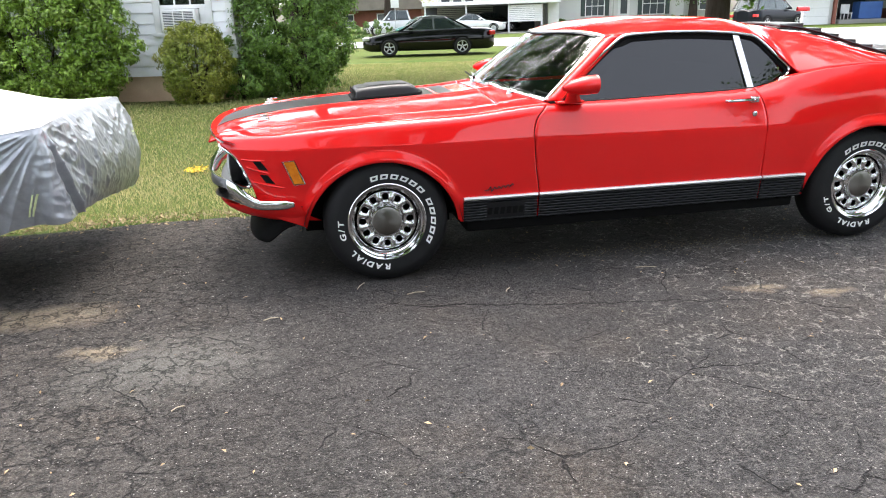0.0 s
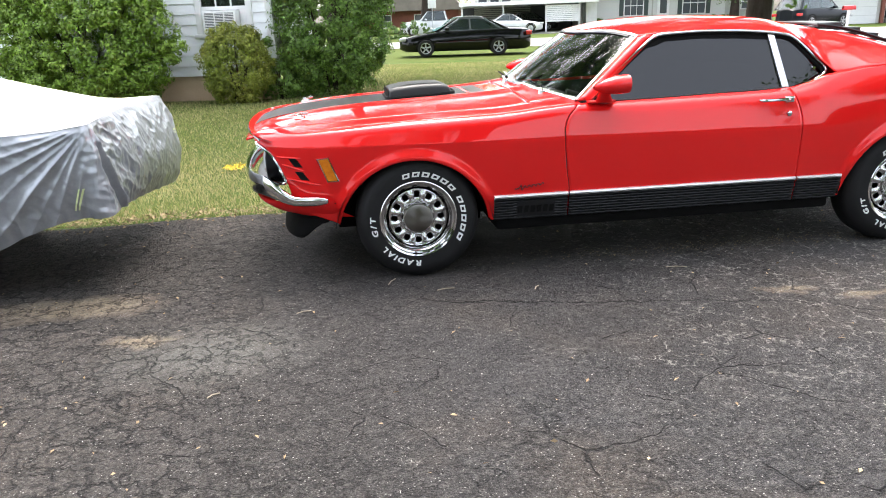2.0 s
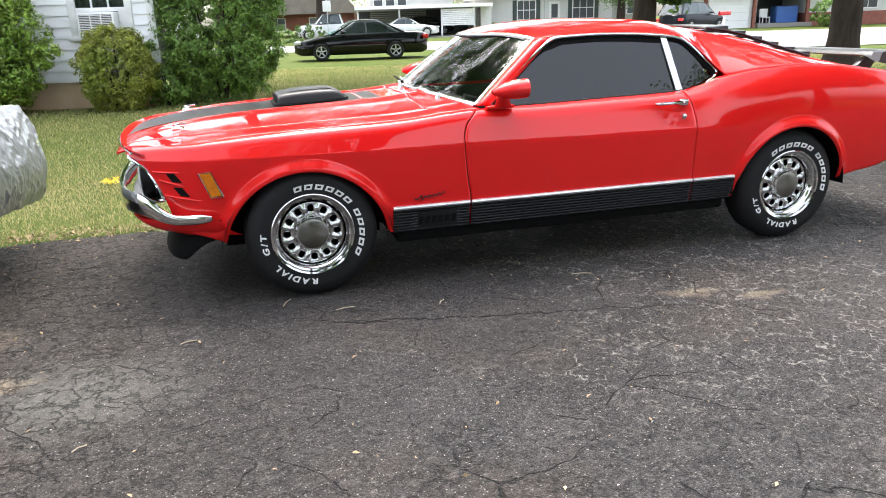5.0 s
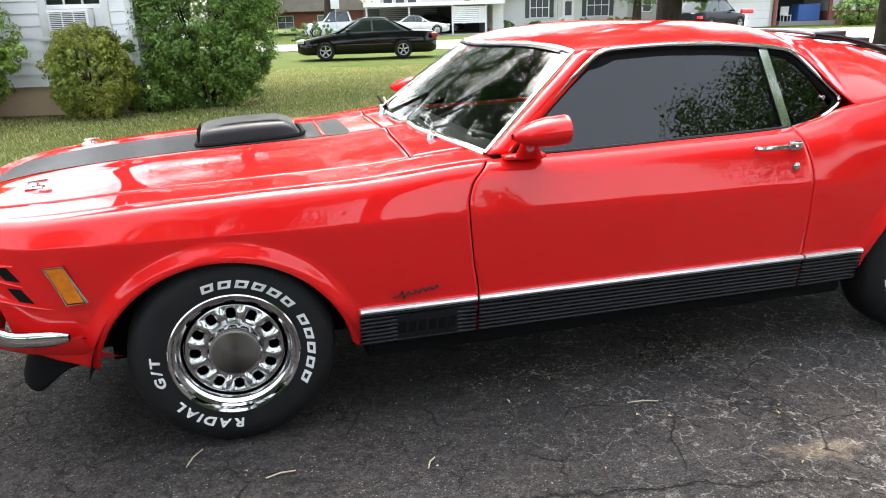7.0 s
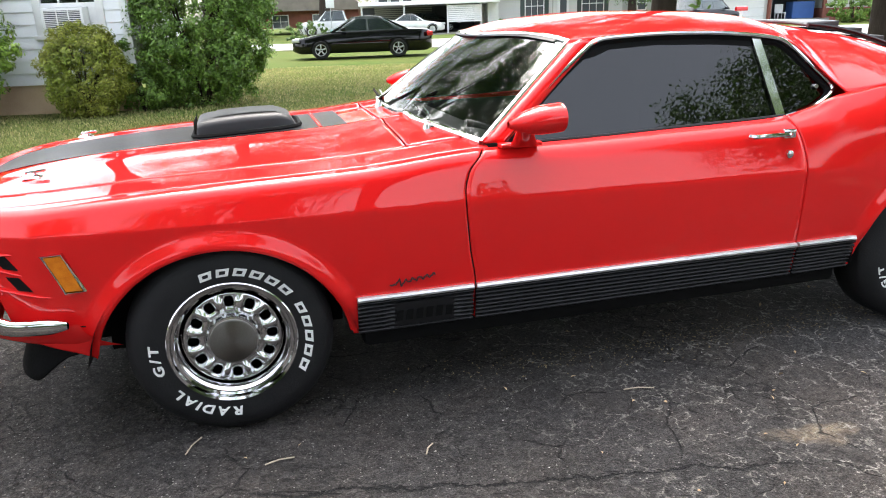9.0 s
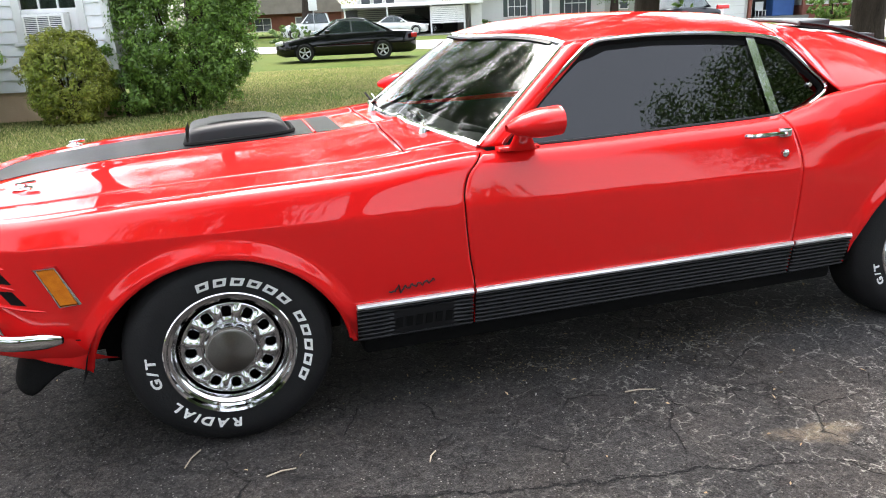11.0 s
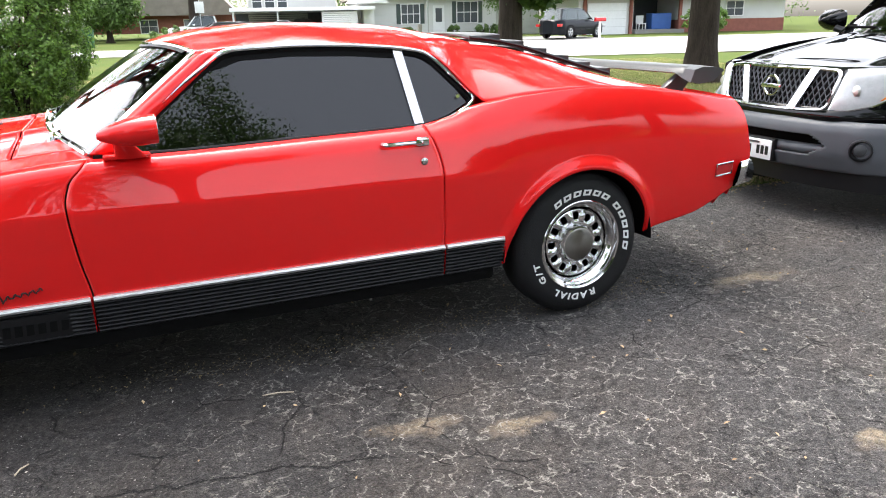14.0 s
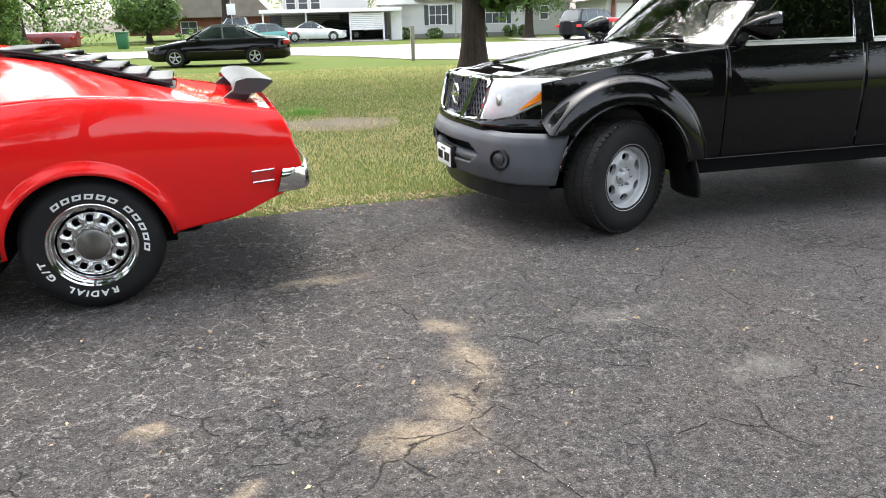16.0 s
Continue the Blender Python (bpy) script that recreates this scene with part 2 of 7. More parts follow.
    base = mixc(math_node("MULTIPLY", rng(pits, 0.52, 0.60), 0.5), base, (0.014, 0.013, 0.013))
    base = mixc(math_node("MULTIPLY", rng(cell.outputs[0], 0.55, 1.0), 0.30), base, (0.20, 0.185, 0.175))
    base = mixc(math_node("MULTIPLY", rng(grain, 0.50, 0.62), 0.55), base, (0.016, 0.015, 0.015))
    base = mixc(math_node("MULTIPLY", rng(noise_node(130, 2.0, 0.6), 0.58, 0.68), 0.35), base, (0.20, 0.185, 0.17))
    chips = math_node("MULTIPLY", rng(cell.outputs[1], 0.955, 0.965), rng(speck.outputs["Distance"], 0.3, 0.5, 1, 0))
    base = mixc(math_node("MULTIPLY", chips, 0.7), base, (0.34, 0.33, 0.30))
    pale = patches([(-0.98, -1.62, 0.40, 0.30), (5.20, -2.5, 0.16, 0.10), (4.94, -1.90, 0.22, 0.10)])
    base = mixc(math_node("MULTIPLY", pale, rng(mid, 0.3, 0.55, 0.12, 0.50)), base, (0.20, 0.195, 0.175))
    tan = patches([(-1.75, -0.95, 0.42, 0.16), (-1.31, -1.43, 0.13, 0.06), (1.72, -1.45, 0.12, 0.05), (2.02, -1.60, 0.14, 0.05), (4.21, -1.72, 0.12, 0.10), (4.19, -2.05, 0.10, 0.24),
                   (4.01, -2.36, 0.13, 0.16), (3.83, -2.53, 0.20, 0.11), (2.97, -2.17, 0.10, 0.05), (3.77, -0.90, 0.26, 0.07), (3.26, -2.62, 0.07, 0.05)])
    base = mixc(math_node("MULTIPLY", tan, rng(mid, 0.32, 0.55, 0.15, 0.65)), base, (0.36, 0.285, 0.195))
    # the coupe's shade, painted as a darker stretch beside its front half
    car_shade = math_node("MULTIPLY", math_node("MULTIPLY", rng(px, -0.7, 0.5), rng(px, 2.4, 1.2)), rng(py, -2.3, -1.6))
    base = mixc(math_node("MULTIPLY", car_shade, rng(noise_node(1.6, 5.0, 0.65), 0.30, 0.60, 0.1, 0.40)), base, (0.022, 0.0205, 0.020))
    # broken pale veins, densest beside the rear of the coupe
    veins = math_node("MULTIPLY", cracks(6.2, 0.038, 0.19), rng(noise_node(23, 6.0, 0.85), 0.46, 0.54))
    where = math_node("MULTIPLY", math_node("MULTIPLY", rng(px, 0.4, 1.8), rng(px, 5.4, 3.6, 0.3, 1.0)), rng(noise_node(1.1, 4.0), 0.36, 0.56, 0.35, 1.0))
    where = math_node("MAXIMUM", where, rng(noise_node(1.3, 4.0), 0.56, 0.66))
    veins = math_node("MULTIPLY", veins, math_node("MULTIPLY", where, rng(py, -3.0, -2.1, 0.25, 1.0)))
    base = mixc(math_node("MULTIPLY", veins, 0.75), base, (0.40, 0.385, 0.34))
    # dark cracks: crazed at the nose end, a few long ones elsewhere
    crack = math_node("MULTIPLY", cracks(2.1, 0.011, 0.16), rng(noise_node(2.9, 5.0, 0.7), 0.49, 0.55))
    crack = math_node("MAXIMUM", crack, math_node("MULTIPLY", cracks(4.3, 0.016, 0.14), rng(noise_node(5.1, 5.0, 0.75), 0.53, 0.60, 0.0, 0.8)))
    crazed = math_node("MULTIPLY", cracks(9.5, 0.085, 0.12), rng(noise_node(7.0, 5.0, 0.7), 0.38, 0.50))
    crazed = math_node("MULTIPLY", crazed, math_node("MAXIMUM", rng(px, 0.2, -1.0), rng(noise_node(0.8, 3.0), 0.54, 0.64)))
    wander = math_node("MULTIPLY", math_node("SUBTRACT", noise_node(6.0, 6.0, 0.7), 0.5), 0.16)
    line = math_node("ADD", math_node("ADD", py, math_node("MULTIPLY", px, 0.215)), wander)
    line = math_node("ABSOLUTE", math_node("ADD", line, 1.245), 0.0)
    long = math_node("MULTIPLY", rng(line, 0.003, 0.009, 1.0, 0.0), math_node("MULTIPLY", rng(px, -0.1, 0.1), rng(px, 1.7, 1.5)))
    crack = math_node("MAXIMUM", math_node("MAXIMUM", crack, math_node("MULTIPLY", crazed, 0.85)), long)
    base = mixc(math_node("MULTIPLY", crack, 0.9), base, (0.010, 0.010, 0.010))
    L(base, b.inputs["Base Color"])
    L(rng(grain, 0.3, 0.7, 0.75, 0.95), b.inputs["Roughness"])
    b.inputs["Specular IOR Level"].default_value = 0.2
    h = math_node("ADD", math_node("MULTIPLY", grain, 0.35), math_node("MULTIPLY", rng(speck.outputs["Distance"], 0, 0.6, 1, 0), 0.45))
    h = math_node("ADD", h, math_node("MULTIPLY", mid, 0.6))
    h = math_node("SUBTRACT", h, math_node("MULTIPLY", rng(pits, 0.50, 0.62), 0.5))
    h = math_node("SUBTRACT", h, math_node("MULTIPLY", crack, 1.4))
    bn = N("ShaderNodeBump")
    bn.inputs["Strength"].default_value, bn.inputs["Distance"].default_value = 1.0, 0.014
    L(h, bn.inputs["Height"])
    L(bn.outputs[0], b.inputs["Normal"])
    return m


def leafy(m, share=0.35):
    """Lets some light through the blades and leaves of m."""
    nt = m.node_tree
    b = nt.nodes["Principled BSDF"]
    out = nt.nodes["Material Output"]
    tr, mixer = nt.nodes.new("ShaderNodeBsdfTranslucent"), nt.nodes.new("ShaderNodeMixShader")
    nt.links.new(b.inputs["Base Color"].links[0].from_socket, tr.inputs["Color"])
    mixer.inputs[0].default_value = share
    nt.links.new(b.outputs[0], mixer.inputs[1])
    nt.links.new(tr.outputs[0], mixer.inputs[2])
    nt.links.new(mixer.outputs[0], out.inputs["Surface"])
    return m


ASPHALT = asphalt_material()
RED = material("red_car_paint", (0.69, 0.0125, 0.0125), 0.5, second=(0.65, 0.0115, 0.0115), scale=2, fine=400, coat=0.82, specular=0.0)
CHROME = material("chrome", (0.70, 0.70, 0.70), 0.06, 1.0, scale=8, fine=90)
BRUSHED = material("brushed_aluminium", (0.62, 0.60, 0.56), 0.3, 1.0, scale=10, fine=200)
def turned(m, amount=0.85):
    """Gives a metal the fan of light of a lathe-turned face about its y axis."""
    nt = m.node_tree
    tn = nt.nodes.new("ShaderNodeTangent")
    tn.direction_type, tn.axis = "RADIAL", "Y"
    b = nt.nodes["Principled BSDF"]
    b.inputs["Anisotropic"].default_value = amount
    nt.links.new(tn.outputs[0], b.inputs["Tangent"])
    return m


turned(BRUSHED)
CAP_METAL = material("turned_cap_metal", (0.26, 0.25, 0.23), 0.3, 1.0, scale=10, fine=200)
BLACK_TRIM = material("satin_black_trim", (0.008, 0.008, 0.009), 0.42, scale=9, fine=120, specular=0.35)
turned(CAP_METAL, 0.9)
BRIGHT_STRIP = material("bright_anodised_strip", (0.86, 0.86, 0.85), 0.34, 0.75, scale=8, fine=90)
SATIN_GREY = material("satin_charcoal", (0.040, 0.042, 0.045), 0.36, scale=9, fine=120, specular=0.45)
BLACK_MATT = material("matt_black", (0.004, 0.004, 0.004), 0.8, scale=9, fine=120, specular=0.12)
RUBBER = material("tyre_rubber", (0.008, 0.008, 0.009), 0.65, second=(0.013, 0.0125, 0.0125), scale=12, fine=150, bump=0.15, specular=0.25)
RUBBER_OLD = material("dusty_tyre_rubber", (0.009, 0.009, 0.009), 0.8, second=(0.016, 0.0155, 0.0145), scale=12, fine=150, bump=0.2, specular=0.25)
WHITE_LETTER = material("white_rubber_letters", (0.78, 0.78, 0.76), 0.6, second=(0.66, 0.66, 0.63), scale=20, fine=160)
GLASS_TINT = pane("tinted_glass", (0.085, 0.10, 0.105))
GLASS_CLEAR = pane("windscreen_glass", (0.42, 0.46, 0.44))
INTERIOR = material("black_vinyl", (0.02, 0.02, 0.021), 0.5, scale=9, fine=140, bump=0.2)
AMBER = material("amber_lens", (0.72, 0.22, 0.01), 0.18, second=(0.55, 0.13, 0.005), scale=40, fine=300)
RED_LENS = material("red_lens", (0.5, 0.02, 0.02), 0.15, scale=40, fine=300)
LENS = material("clear_lamp_lens", (0.55, 0.56, 0.56), 0.16, 0.1, scale=30, fine=200)
BLACK_PAINT = material("black_car_paint", (0.003, 0.003, 0.0035), 0.5, scale=3, fine=300, coat=0.7, specular=0.0)
GREY_PLASTIC = material("grey_bumper_plastic", (0.050, 0.055, 0.063), 0.5, second=(0.064, 0.069, 0.078), scale=6, fine=220, bump=0.1)
STEEL = material("painted_steel_wheel", (0.52, 0.53, 0.54), 0.35, 0.3, scale=8, fine=120)
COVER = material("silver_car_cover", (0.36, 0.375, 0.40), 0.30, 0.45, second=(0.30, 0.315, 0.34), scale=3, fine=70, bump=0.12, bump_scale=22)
# the top's brighter light is put into this paler copy of the cloth
COVER_LIT = material("lit_cover_top", (0.82, 0.82, 0.82), 0.5, second=(0.76, 0.76, 0.76), scale=3, fine=70, bump=0.15, bump_scale=14)
SIDING = material("white_clapboard", (0.86, 0.87, 0.88), 0.6, second=(0.78, 0.79, 0.80), scale=1.5, fine=40, stretch=(0.4, 1, 3), spread=0.04, bump=0.1)
TRIM_WHITE = material("white_trim_paint", (0.78, 0.78, 0.77), 0.5, second=(0.70, 0.70, 0.69), scale=4, fine=60)
PLINTH = material("tan_brick_plinth", (0.50, 0.35, 0.23), 0.85, second=(0.60, 0.45, 0.31), scale=3, fine=60, bump=0.4, spread=0.08)
GRASS = material("lawn_soil", (0.040, 0.078, 0.014), 0.95, second=(0.085, 0.088, 0.030), scale=0.35, fine=7, mix=0.7, bump=0.3, bump_scale=60, specular=0.02)
BLADE = leafy(material("grass_blades", (0.135, 0.20, 0.042), 0.8, second=(0.30, 0.285, 0.11), scale=0.55, fine=6, mix=0.6, island=0.25), 0.4)
LEAF_DARK = leafy(material("dark_shrub_leaf", (0.095, 0.185, 0.030), 0.4, second=(0.19, 0.31, 0.052), scale=2.0, fine=30, island=0.5))
LEAF_LIGHT = leafy(material("light_shrub_leaf", (0.16, 0.28, 0.036), 0.4, second=(0.30, 0.42, 0.072), scale=2.0, fine=30, island=0.5))
LEAF_YELLOW = leafy(material("yellow_shrub_leaf", (0.19, 0.27, 0.03), 0.45, second=(0.31, 0.30, 0.05), scale=1.5, fine=30, island=0.5))
# kept dark so that the added backdrop trees mirror dark
LEAF_BACKDROP = leafy(material("dark_backdrop_leaf", (0.025, 0.050, 0.012), 0.6, second=(0.045, 0.080, 0.02), scale=0.8, fine=10, island=0.4), 0.15)
LEAF_TREE = leafy(material("tree_leaf", (0.06, 0.12, 0.024), 0.5, second=(0.12, 0.20, 0.04), scale=0.8, fine=10, island=0.4))
BARK = material("dark_bark", (0.020, 0.015, 0.012), 0.95, second=(0.060, 0.047, 0.037), scale=6, fine=40, mix=0.6, bump=1.0, bump_scale=14, stretch=(2.4, 2.4, 0.4), specular=0.1)
CONCRETE = material("pale_concrete", (0.27, 0.26, 0.24), 0.85, second=(0.22, 0.212, 0.195), scale=0.6, fine=30, bump=0.2)
ROOFING = material("brown_shingle", (0.20, 0.17, 0.145), 0.9, second=(0.28, 0.245, 0.21), scale=2, fine=40, bump=0.4)

# ---- ground ----
def land(y):
    """The ground is flat and rises a little beyond the street."""
    return 0.009 * min(max(y - 24.0, 0.0), 60.0)


CAR = pose(-0.452, 4.246, 0.0, 0, 0, 11.24)


def ground_sheet():
    xs = [-700, -300, -120, -60] + [-30 + 1.0 * i for i in range(71)] + [60, 120, 300, 700]
    ys = [-700, -300, -120, -60, -30] + [-15 + 0.75 * i for i in range(85)] + [70, 120, 300, 700]
    verts = [(x, y, land(y) - 0.03 + 0.012 * noise.noise(Vector((x * 0.6, y * 0.6, 0)))) for x in xs for y in ys]
    n = len(ys)
    faces = [(i * n + j, (i + 1) * n + j, (i + 1) * n + j + 1, i * n + j + 1) for i in range(len(xs) - 1) for j in range(n - 1)]
    return raw(verts, faces)


tagged(link_mesh("ground", ground_sheet(), GRASS, None, 180), "patchy green and straw lawn sloping to the street", "ground", kind="structure")


def drive_edge(x):
    """The grass edge of the drive, in the parked car's own axes."""
    return 0.80 + 0.09 * math.exp(-((x + 1.2) / 0.8) ** 2) + 0.05 * noise.noise(Vector((x * 1.3, 4.0, 0))) + 0.025 * noise.noise(Vector((x * 5.0, 9.0, 0)))


def drive_sheet():
    nx, ny = 260, 60
    def f(s, t):
        x = lerp(-14.0, 16.0, s)
        y = lerp(-9.0, drive_edge(x), t ** 0.6)
        edge = step(0.0, 0.15, drive_edge(x) - y)
        return (x, y, -0.035 + 0.035 * edge + 0.004 * noise.noise(Vector((x * 0.8, y * 0.8, 2))) * edge)
    return sheet(nx, ny, f)


drive = tagged(link_mesh("driveway", drive_sheet(), ASPHALT, None, 180), "cracked weathered dark asphalt driveway with tan dust", "driveway", kind="structure")
drive.matrix_basis = CAR

# ---- red fastback ----
# Own axes: x to the rear from the front axle, y across (the camera's side is negative), z up.
HALF = cut([(-0.90, 0.60), (-0.80, 0.70), (-0.70, 0.775), (-0.60, 0.832), (-0.50, 0.872), (-0.30, 0.893), (0.1, 0.905), (0.6, 0.91), (2.0, 0.914),
            (2.7, 0.916), (3.1, 0.902), (3.4, 0.882), (3.6, 0.862), (3.78, 0.825)])
TOP_Z = cut([(-0.88, 0.735), (-0.78, 0.765), (-0.6, 0.785), (-0.2, 0.812), (0.44, 0.835), (0.87, 0.868), (1.1, 0.868), (1.6, 0.878), (2.04, 0.890),
             (2.18, 0.918), (2.275, 0.955), (2.5, 0.985), (2.75, 0.998), (3.0, 0.986), (3.28, 0.953), (3.56, 0.907), (3.78, 0.880)])
TOP_Y = cut([(-0.88, 0.58), (-0.78, 0.66), (-0.6, 0.765), (-0.4, 0.81), (0.0, 0.83), (0.5, 0.84), (0.87, 0.845), (1.1, 0.83), (1.6, 0.822), (2.04, 0.82),
             (2.2, 0.815), (2.5, 0.842), (2.75, 0.852), (3.0, 0.850), (3.3, 0.836), (3.6, 0.800), (3.75, 0.765)])
DROP = cut([(-0.8, 0.42), (-0.62, 0.375), (-0.42, 0.318), (-0.38, 0.285), (3.05, 0.285), (3.12, 0.338), (3.42, 0.388), (3.635, 0.485), (3.78, 0.55)])
FRONT_GAP = cut([(0.285, 0.80), (0.41, 0.805), (0.55, 0.785), (0.73, 0.772), (0.80, 0.79), (0.85, 0.835), (0.90, 0.872)])
REAR_GAP = cut([(0.285, 2.09), (0.41, 2.087), (0.72, 2.08), (0.90, 2.035)])
NOSE = cut([(0.28, -0.58), (0.45, -0.630), (0.53, -0.652), (0.60, -0.677), (0.66, -0.707), (0.705, -0.748), (0.735, -0.80), (0.80, -0.83)])
TAIL = cut([(0.34, 3.58), (0.49, 3.694), (0.60, 3.750), (0.726, 3.720), (0.836, 3.688), (0.915, 3.63)])
ARCHES = ((-0.015, 0.24, 0.398), (2.739, 0.30, 0.368))


def crease(x):
    return 0.713 - 0.008 * x


def sill(x):
    z = DROP(x)
    for cx, cz, r in ARCHES:
        if abs(x - cx) < r:
            z = max(z, cz + math.sqrt(r * r - (x - cx) ** 2))
    return z


def flank(x, z):
    """Half width of the body side."""
    w, zc, zt, yt = HALF(x), crease(x), TOP_Z(x), TOP_Y(x)
    if z <= zc:
        d = (zc - z) / 0.43
        y = w - 0.020 * d - 0.026 * d * d
    else:
        s = min((z - zc) / max(zt - zc, 0.02), 1.0)
        hard = (w - yt) * (0.50 * s + 0.50 * s ** 9)
        soft = (w - yt) * (0.12 * s + 0.88 * s ** 3.2)
        y = w - lerp(hard, soft, step(2.0, 2.5, x))
    k = step(2.05, 2.6, x)
    if k and z <= zc:
        y = lerp(y, w - 0.05 * ((zc - z) / 0.40) ** 2, k)
    for cx, cz, r in ARCHES:
        d = math.hypot(x - cx, z - cz) - r
        if -0.03 < d < 0.14 and z > 0.30:
            y += 0.022 * (1 - step(0.004, 0.062, d)) * step(0.30, 0.46, z)
    return y


def side_panel(x0, x1, edge0, edge1, n, rows, sign, z_top=None, z_low=None):
    def f(s, t):
        x = lerp(x0, x1, s)
        lo, hi = sill(x) if z_low is None else max(sill(x), z_low), TOP_Z(x) if z_top is None else z_top
        z = lerp(lo, hi, t)
        if edge0 and s < 0.25:
            x += (edge0(z) - x0) * (1 - s / 0.25) ** 2
        if edge1 and s > 0.75:
            x += (edge1(z) - x1) * (1 - (1 - s) / 0.25) ** 2
        return (x, sign * flank(x, z), z)
    return sheet(n, rows, f, flip=sign > 0)


HOOD_RISE = cut([(-0.88, 0.022), (-0.6, 0.042), (0.0, 0.050), (0.9, 0.056)])


def bonnet_z(x, y):
    q = min(abs(y) / TOP_Y(x), 1.0)
    ridge = 0.012 * math.exp(-((abs(y) - 0.30) / 0.05) ** 2) * step(-0.85, -0.4, x)
    return TOP_Z(x) + HOOD_RISE(x) * (1 - q ** 2.8) + ridge


# roof, sails and tail deck as one skin over (x, across)
ROOF_Z = cut([(1.05, 1.192), (1.2, 1.240), (1.35, 1.266), (1.6, 1.284), (2.0, 1.271), (2.35, 1.222), (2.65, 1.145), (3.0, 1.042), (3.3, 0.966), (3.6, 0.918), (3.7, 0.905)])
RIM_Z = cut([(1.05, 1.148), (1.25, 1.186), (1.45, 1.197), (1.7, 1.196), (2.01, 1.177), (2.125, 1.152), (2.285, 0.984), (2.31, 0.962), (2.5, 0.986), (2.75, 0.999),
             (3.0, 0.987), (3.28, 0.954), (3.56, 0.908), (3.7, 0.889)])
RIM_Y = cut([(1.05, 0.62), (1.25, 0.645), (1.6, 0.66), (2.0, 0.668), (2.125, 0.69), (2.285, 0.80), (2.31, 0.818), (2.5, 0.842), (2.75, 0.852), (3.0, 0.850), (3.3, 0.836),
             (3.6, 0.800), (3.7, 0.775)])


def roof_point(x, w):
    """w runs from -1 to 1 across."""
    ye, ze, zc = RIM_Y(x), RIM_Z(x), ROOF_Z(x)
    a = abs(w)
    round_top, flat_top = a ** lerp(3.4, 2.6, step(2.0, 2.5, x)), (max(0.0, a - 0.52) / 0.48) ** 1.35
    return Vector((x, ye * w, zc + (ze - zc) * lerp(round_top, flat_top, step(2.2, 2.7, x))))


def wheel(name, parent, centre, side, steer=0.0):
    """A styled steel wheel on a white-lettered tyre, its face towards side."""
    hub = part(name, lathe([(0.19, -0.10), (0.25, -0.105), (0.285, -0.098), (0.308, -0.075), (0.319, -0.06), (0.3225, -0.03), (0.3225, 0.03), (0.319, 0.06),
                            (0.308, 0.075), (0.285, 0.098), (0.25, 0.105), (0.21, 0.10), (0.192, 0.09)], 72), RUBBER, parent, "black tyre with raised white letters")
    hub.matrix_basis = pose(*centre, 0, 0, steer) @ (Matrix.Identity(4) if side < 0 else pose(0, 0, 0, 0, 0, 180))
    # The wheel's face looks along -y in its own axes.
    part("rim", lathe([(0.192, -0.088), (0.204, -0.092), (0.205, -0.098), (0.198, -0.104), (0.190, -0.101), (0.186, -0.088), (0.178, -0.085), (0.175, -0.078), (0.169, -0.074),
                       (0.163, -0.058), (0.157, -0.046), (0.150, -0.044)], 72), CHROME, hub, "polished chrome rim ring")
    def disc(k):
        a0 = 2 * math.pi * k / 12
        r0, r1 = 0.086, 0.152
        def f(s, t):
            w = 2 * math.pi * s
            c, d = math.cos(w), math.sin(w)
            e = max(abs(c), abs(d))
            inner = (abs(c) ** 4 + abs(d) ** 4) ** -0.25
            p = Vector((c, d)) / e
            q = Vector((c * 0.42, d * 0.50)) * inner
            q.y += 0.08
            if t < 0.25:
                v, depth = q, -0.042 + 0.022 * (1 - t / 0.25)
            else:
                k2 = (t - 0.25) / 0.75
                v, depth = q.lerp(p, k2), -0.042 - 0.012 * math.sin(math.pi * k2 * 0.55)
            ang, r = a0 + v.x * math.pi / 12, lerp(r0, r1, (v.y + 1) / 2)
            depth -= 0.012 * math.sin(math.pi * min(max((r - r0) / (r1 - r0), 0), 1))
            return (r * math.sin(ang), depth, r * math.cos(ang))
        return sheet(32, 8, f, wrap_u=True)
    part("slotted_disc", joined([disc(k) for k in range(12)], 0.0004), CHROME, hub, "chrome wheel disc with twelve slots", 50)
    part("brake_drum", lathe([(0.001, 0.0), (0.165, 0.0), (0.165, 0.06)], 36), BLACK_MATT, hub, "dark brake drum behind the slots")
    part("centre_cap", lathe([(0.0005, -0.086), (0.066, -0.086), (0.073, -0.083), (0.076, -0.075), (0.077, -0.045)], 48), CAP_METAL, hub, "brushed aluminium centre cap")
    part("cap_ring", lathe([(0.073, -0.082), (0.079, -0.081), (0.083, -0.074), (0.088, -0.055)], 48), CHROME, hub)
    return hub


coupe = thing("fastback_coupe", "glossy red vintage fastback coupe with black stripes on the driveway", "car", CAR)


def body(name, me, mat=RED, label="", t=0.010, smooth=35, parent=None):
    ob = part(name, me, mat, parent or coupe, label, smooth)
    if t:
        thick(ob, t)
    return ob


for sign in (-1, 1):
    body("front_fender", side_panel(-0.72, 0.80, NOSE, lambda z: FRONT_GAP(z) - 0.0028, 190, 60, sign))
    body("door", side_panel(0.80, 2.08, lambda z: FRONT_GAP(z) + 0.0028, lambda z: REAR_GAP(z) - 0.0022, 90, 50, sign))
    body("quarter_panel", side_panel(2.08, 3.66, lambda z: REAR_GAP(z) + 0.0022, TAIL, 190, 60, sign))

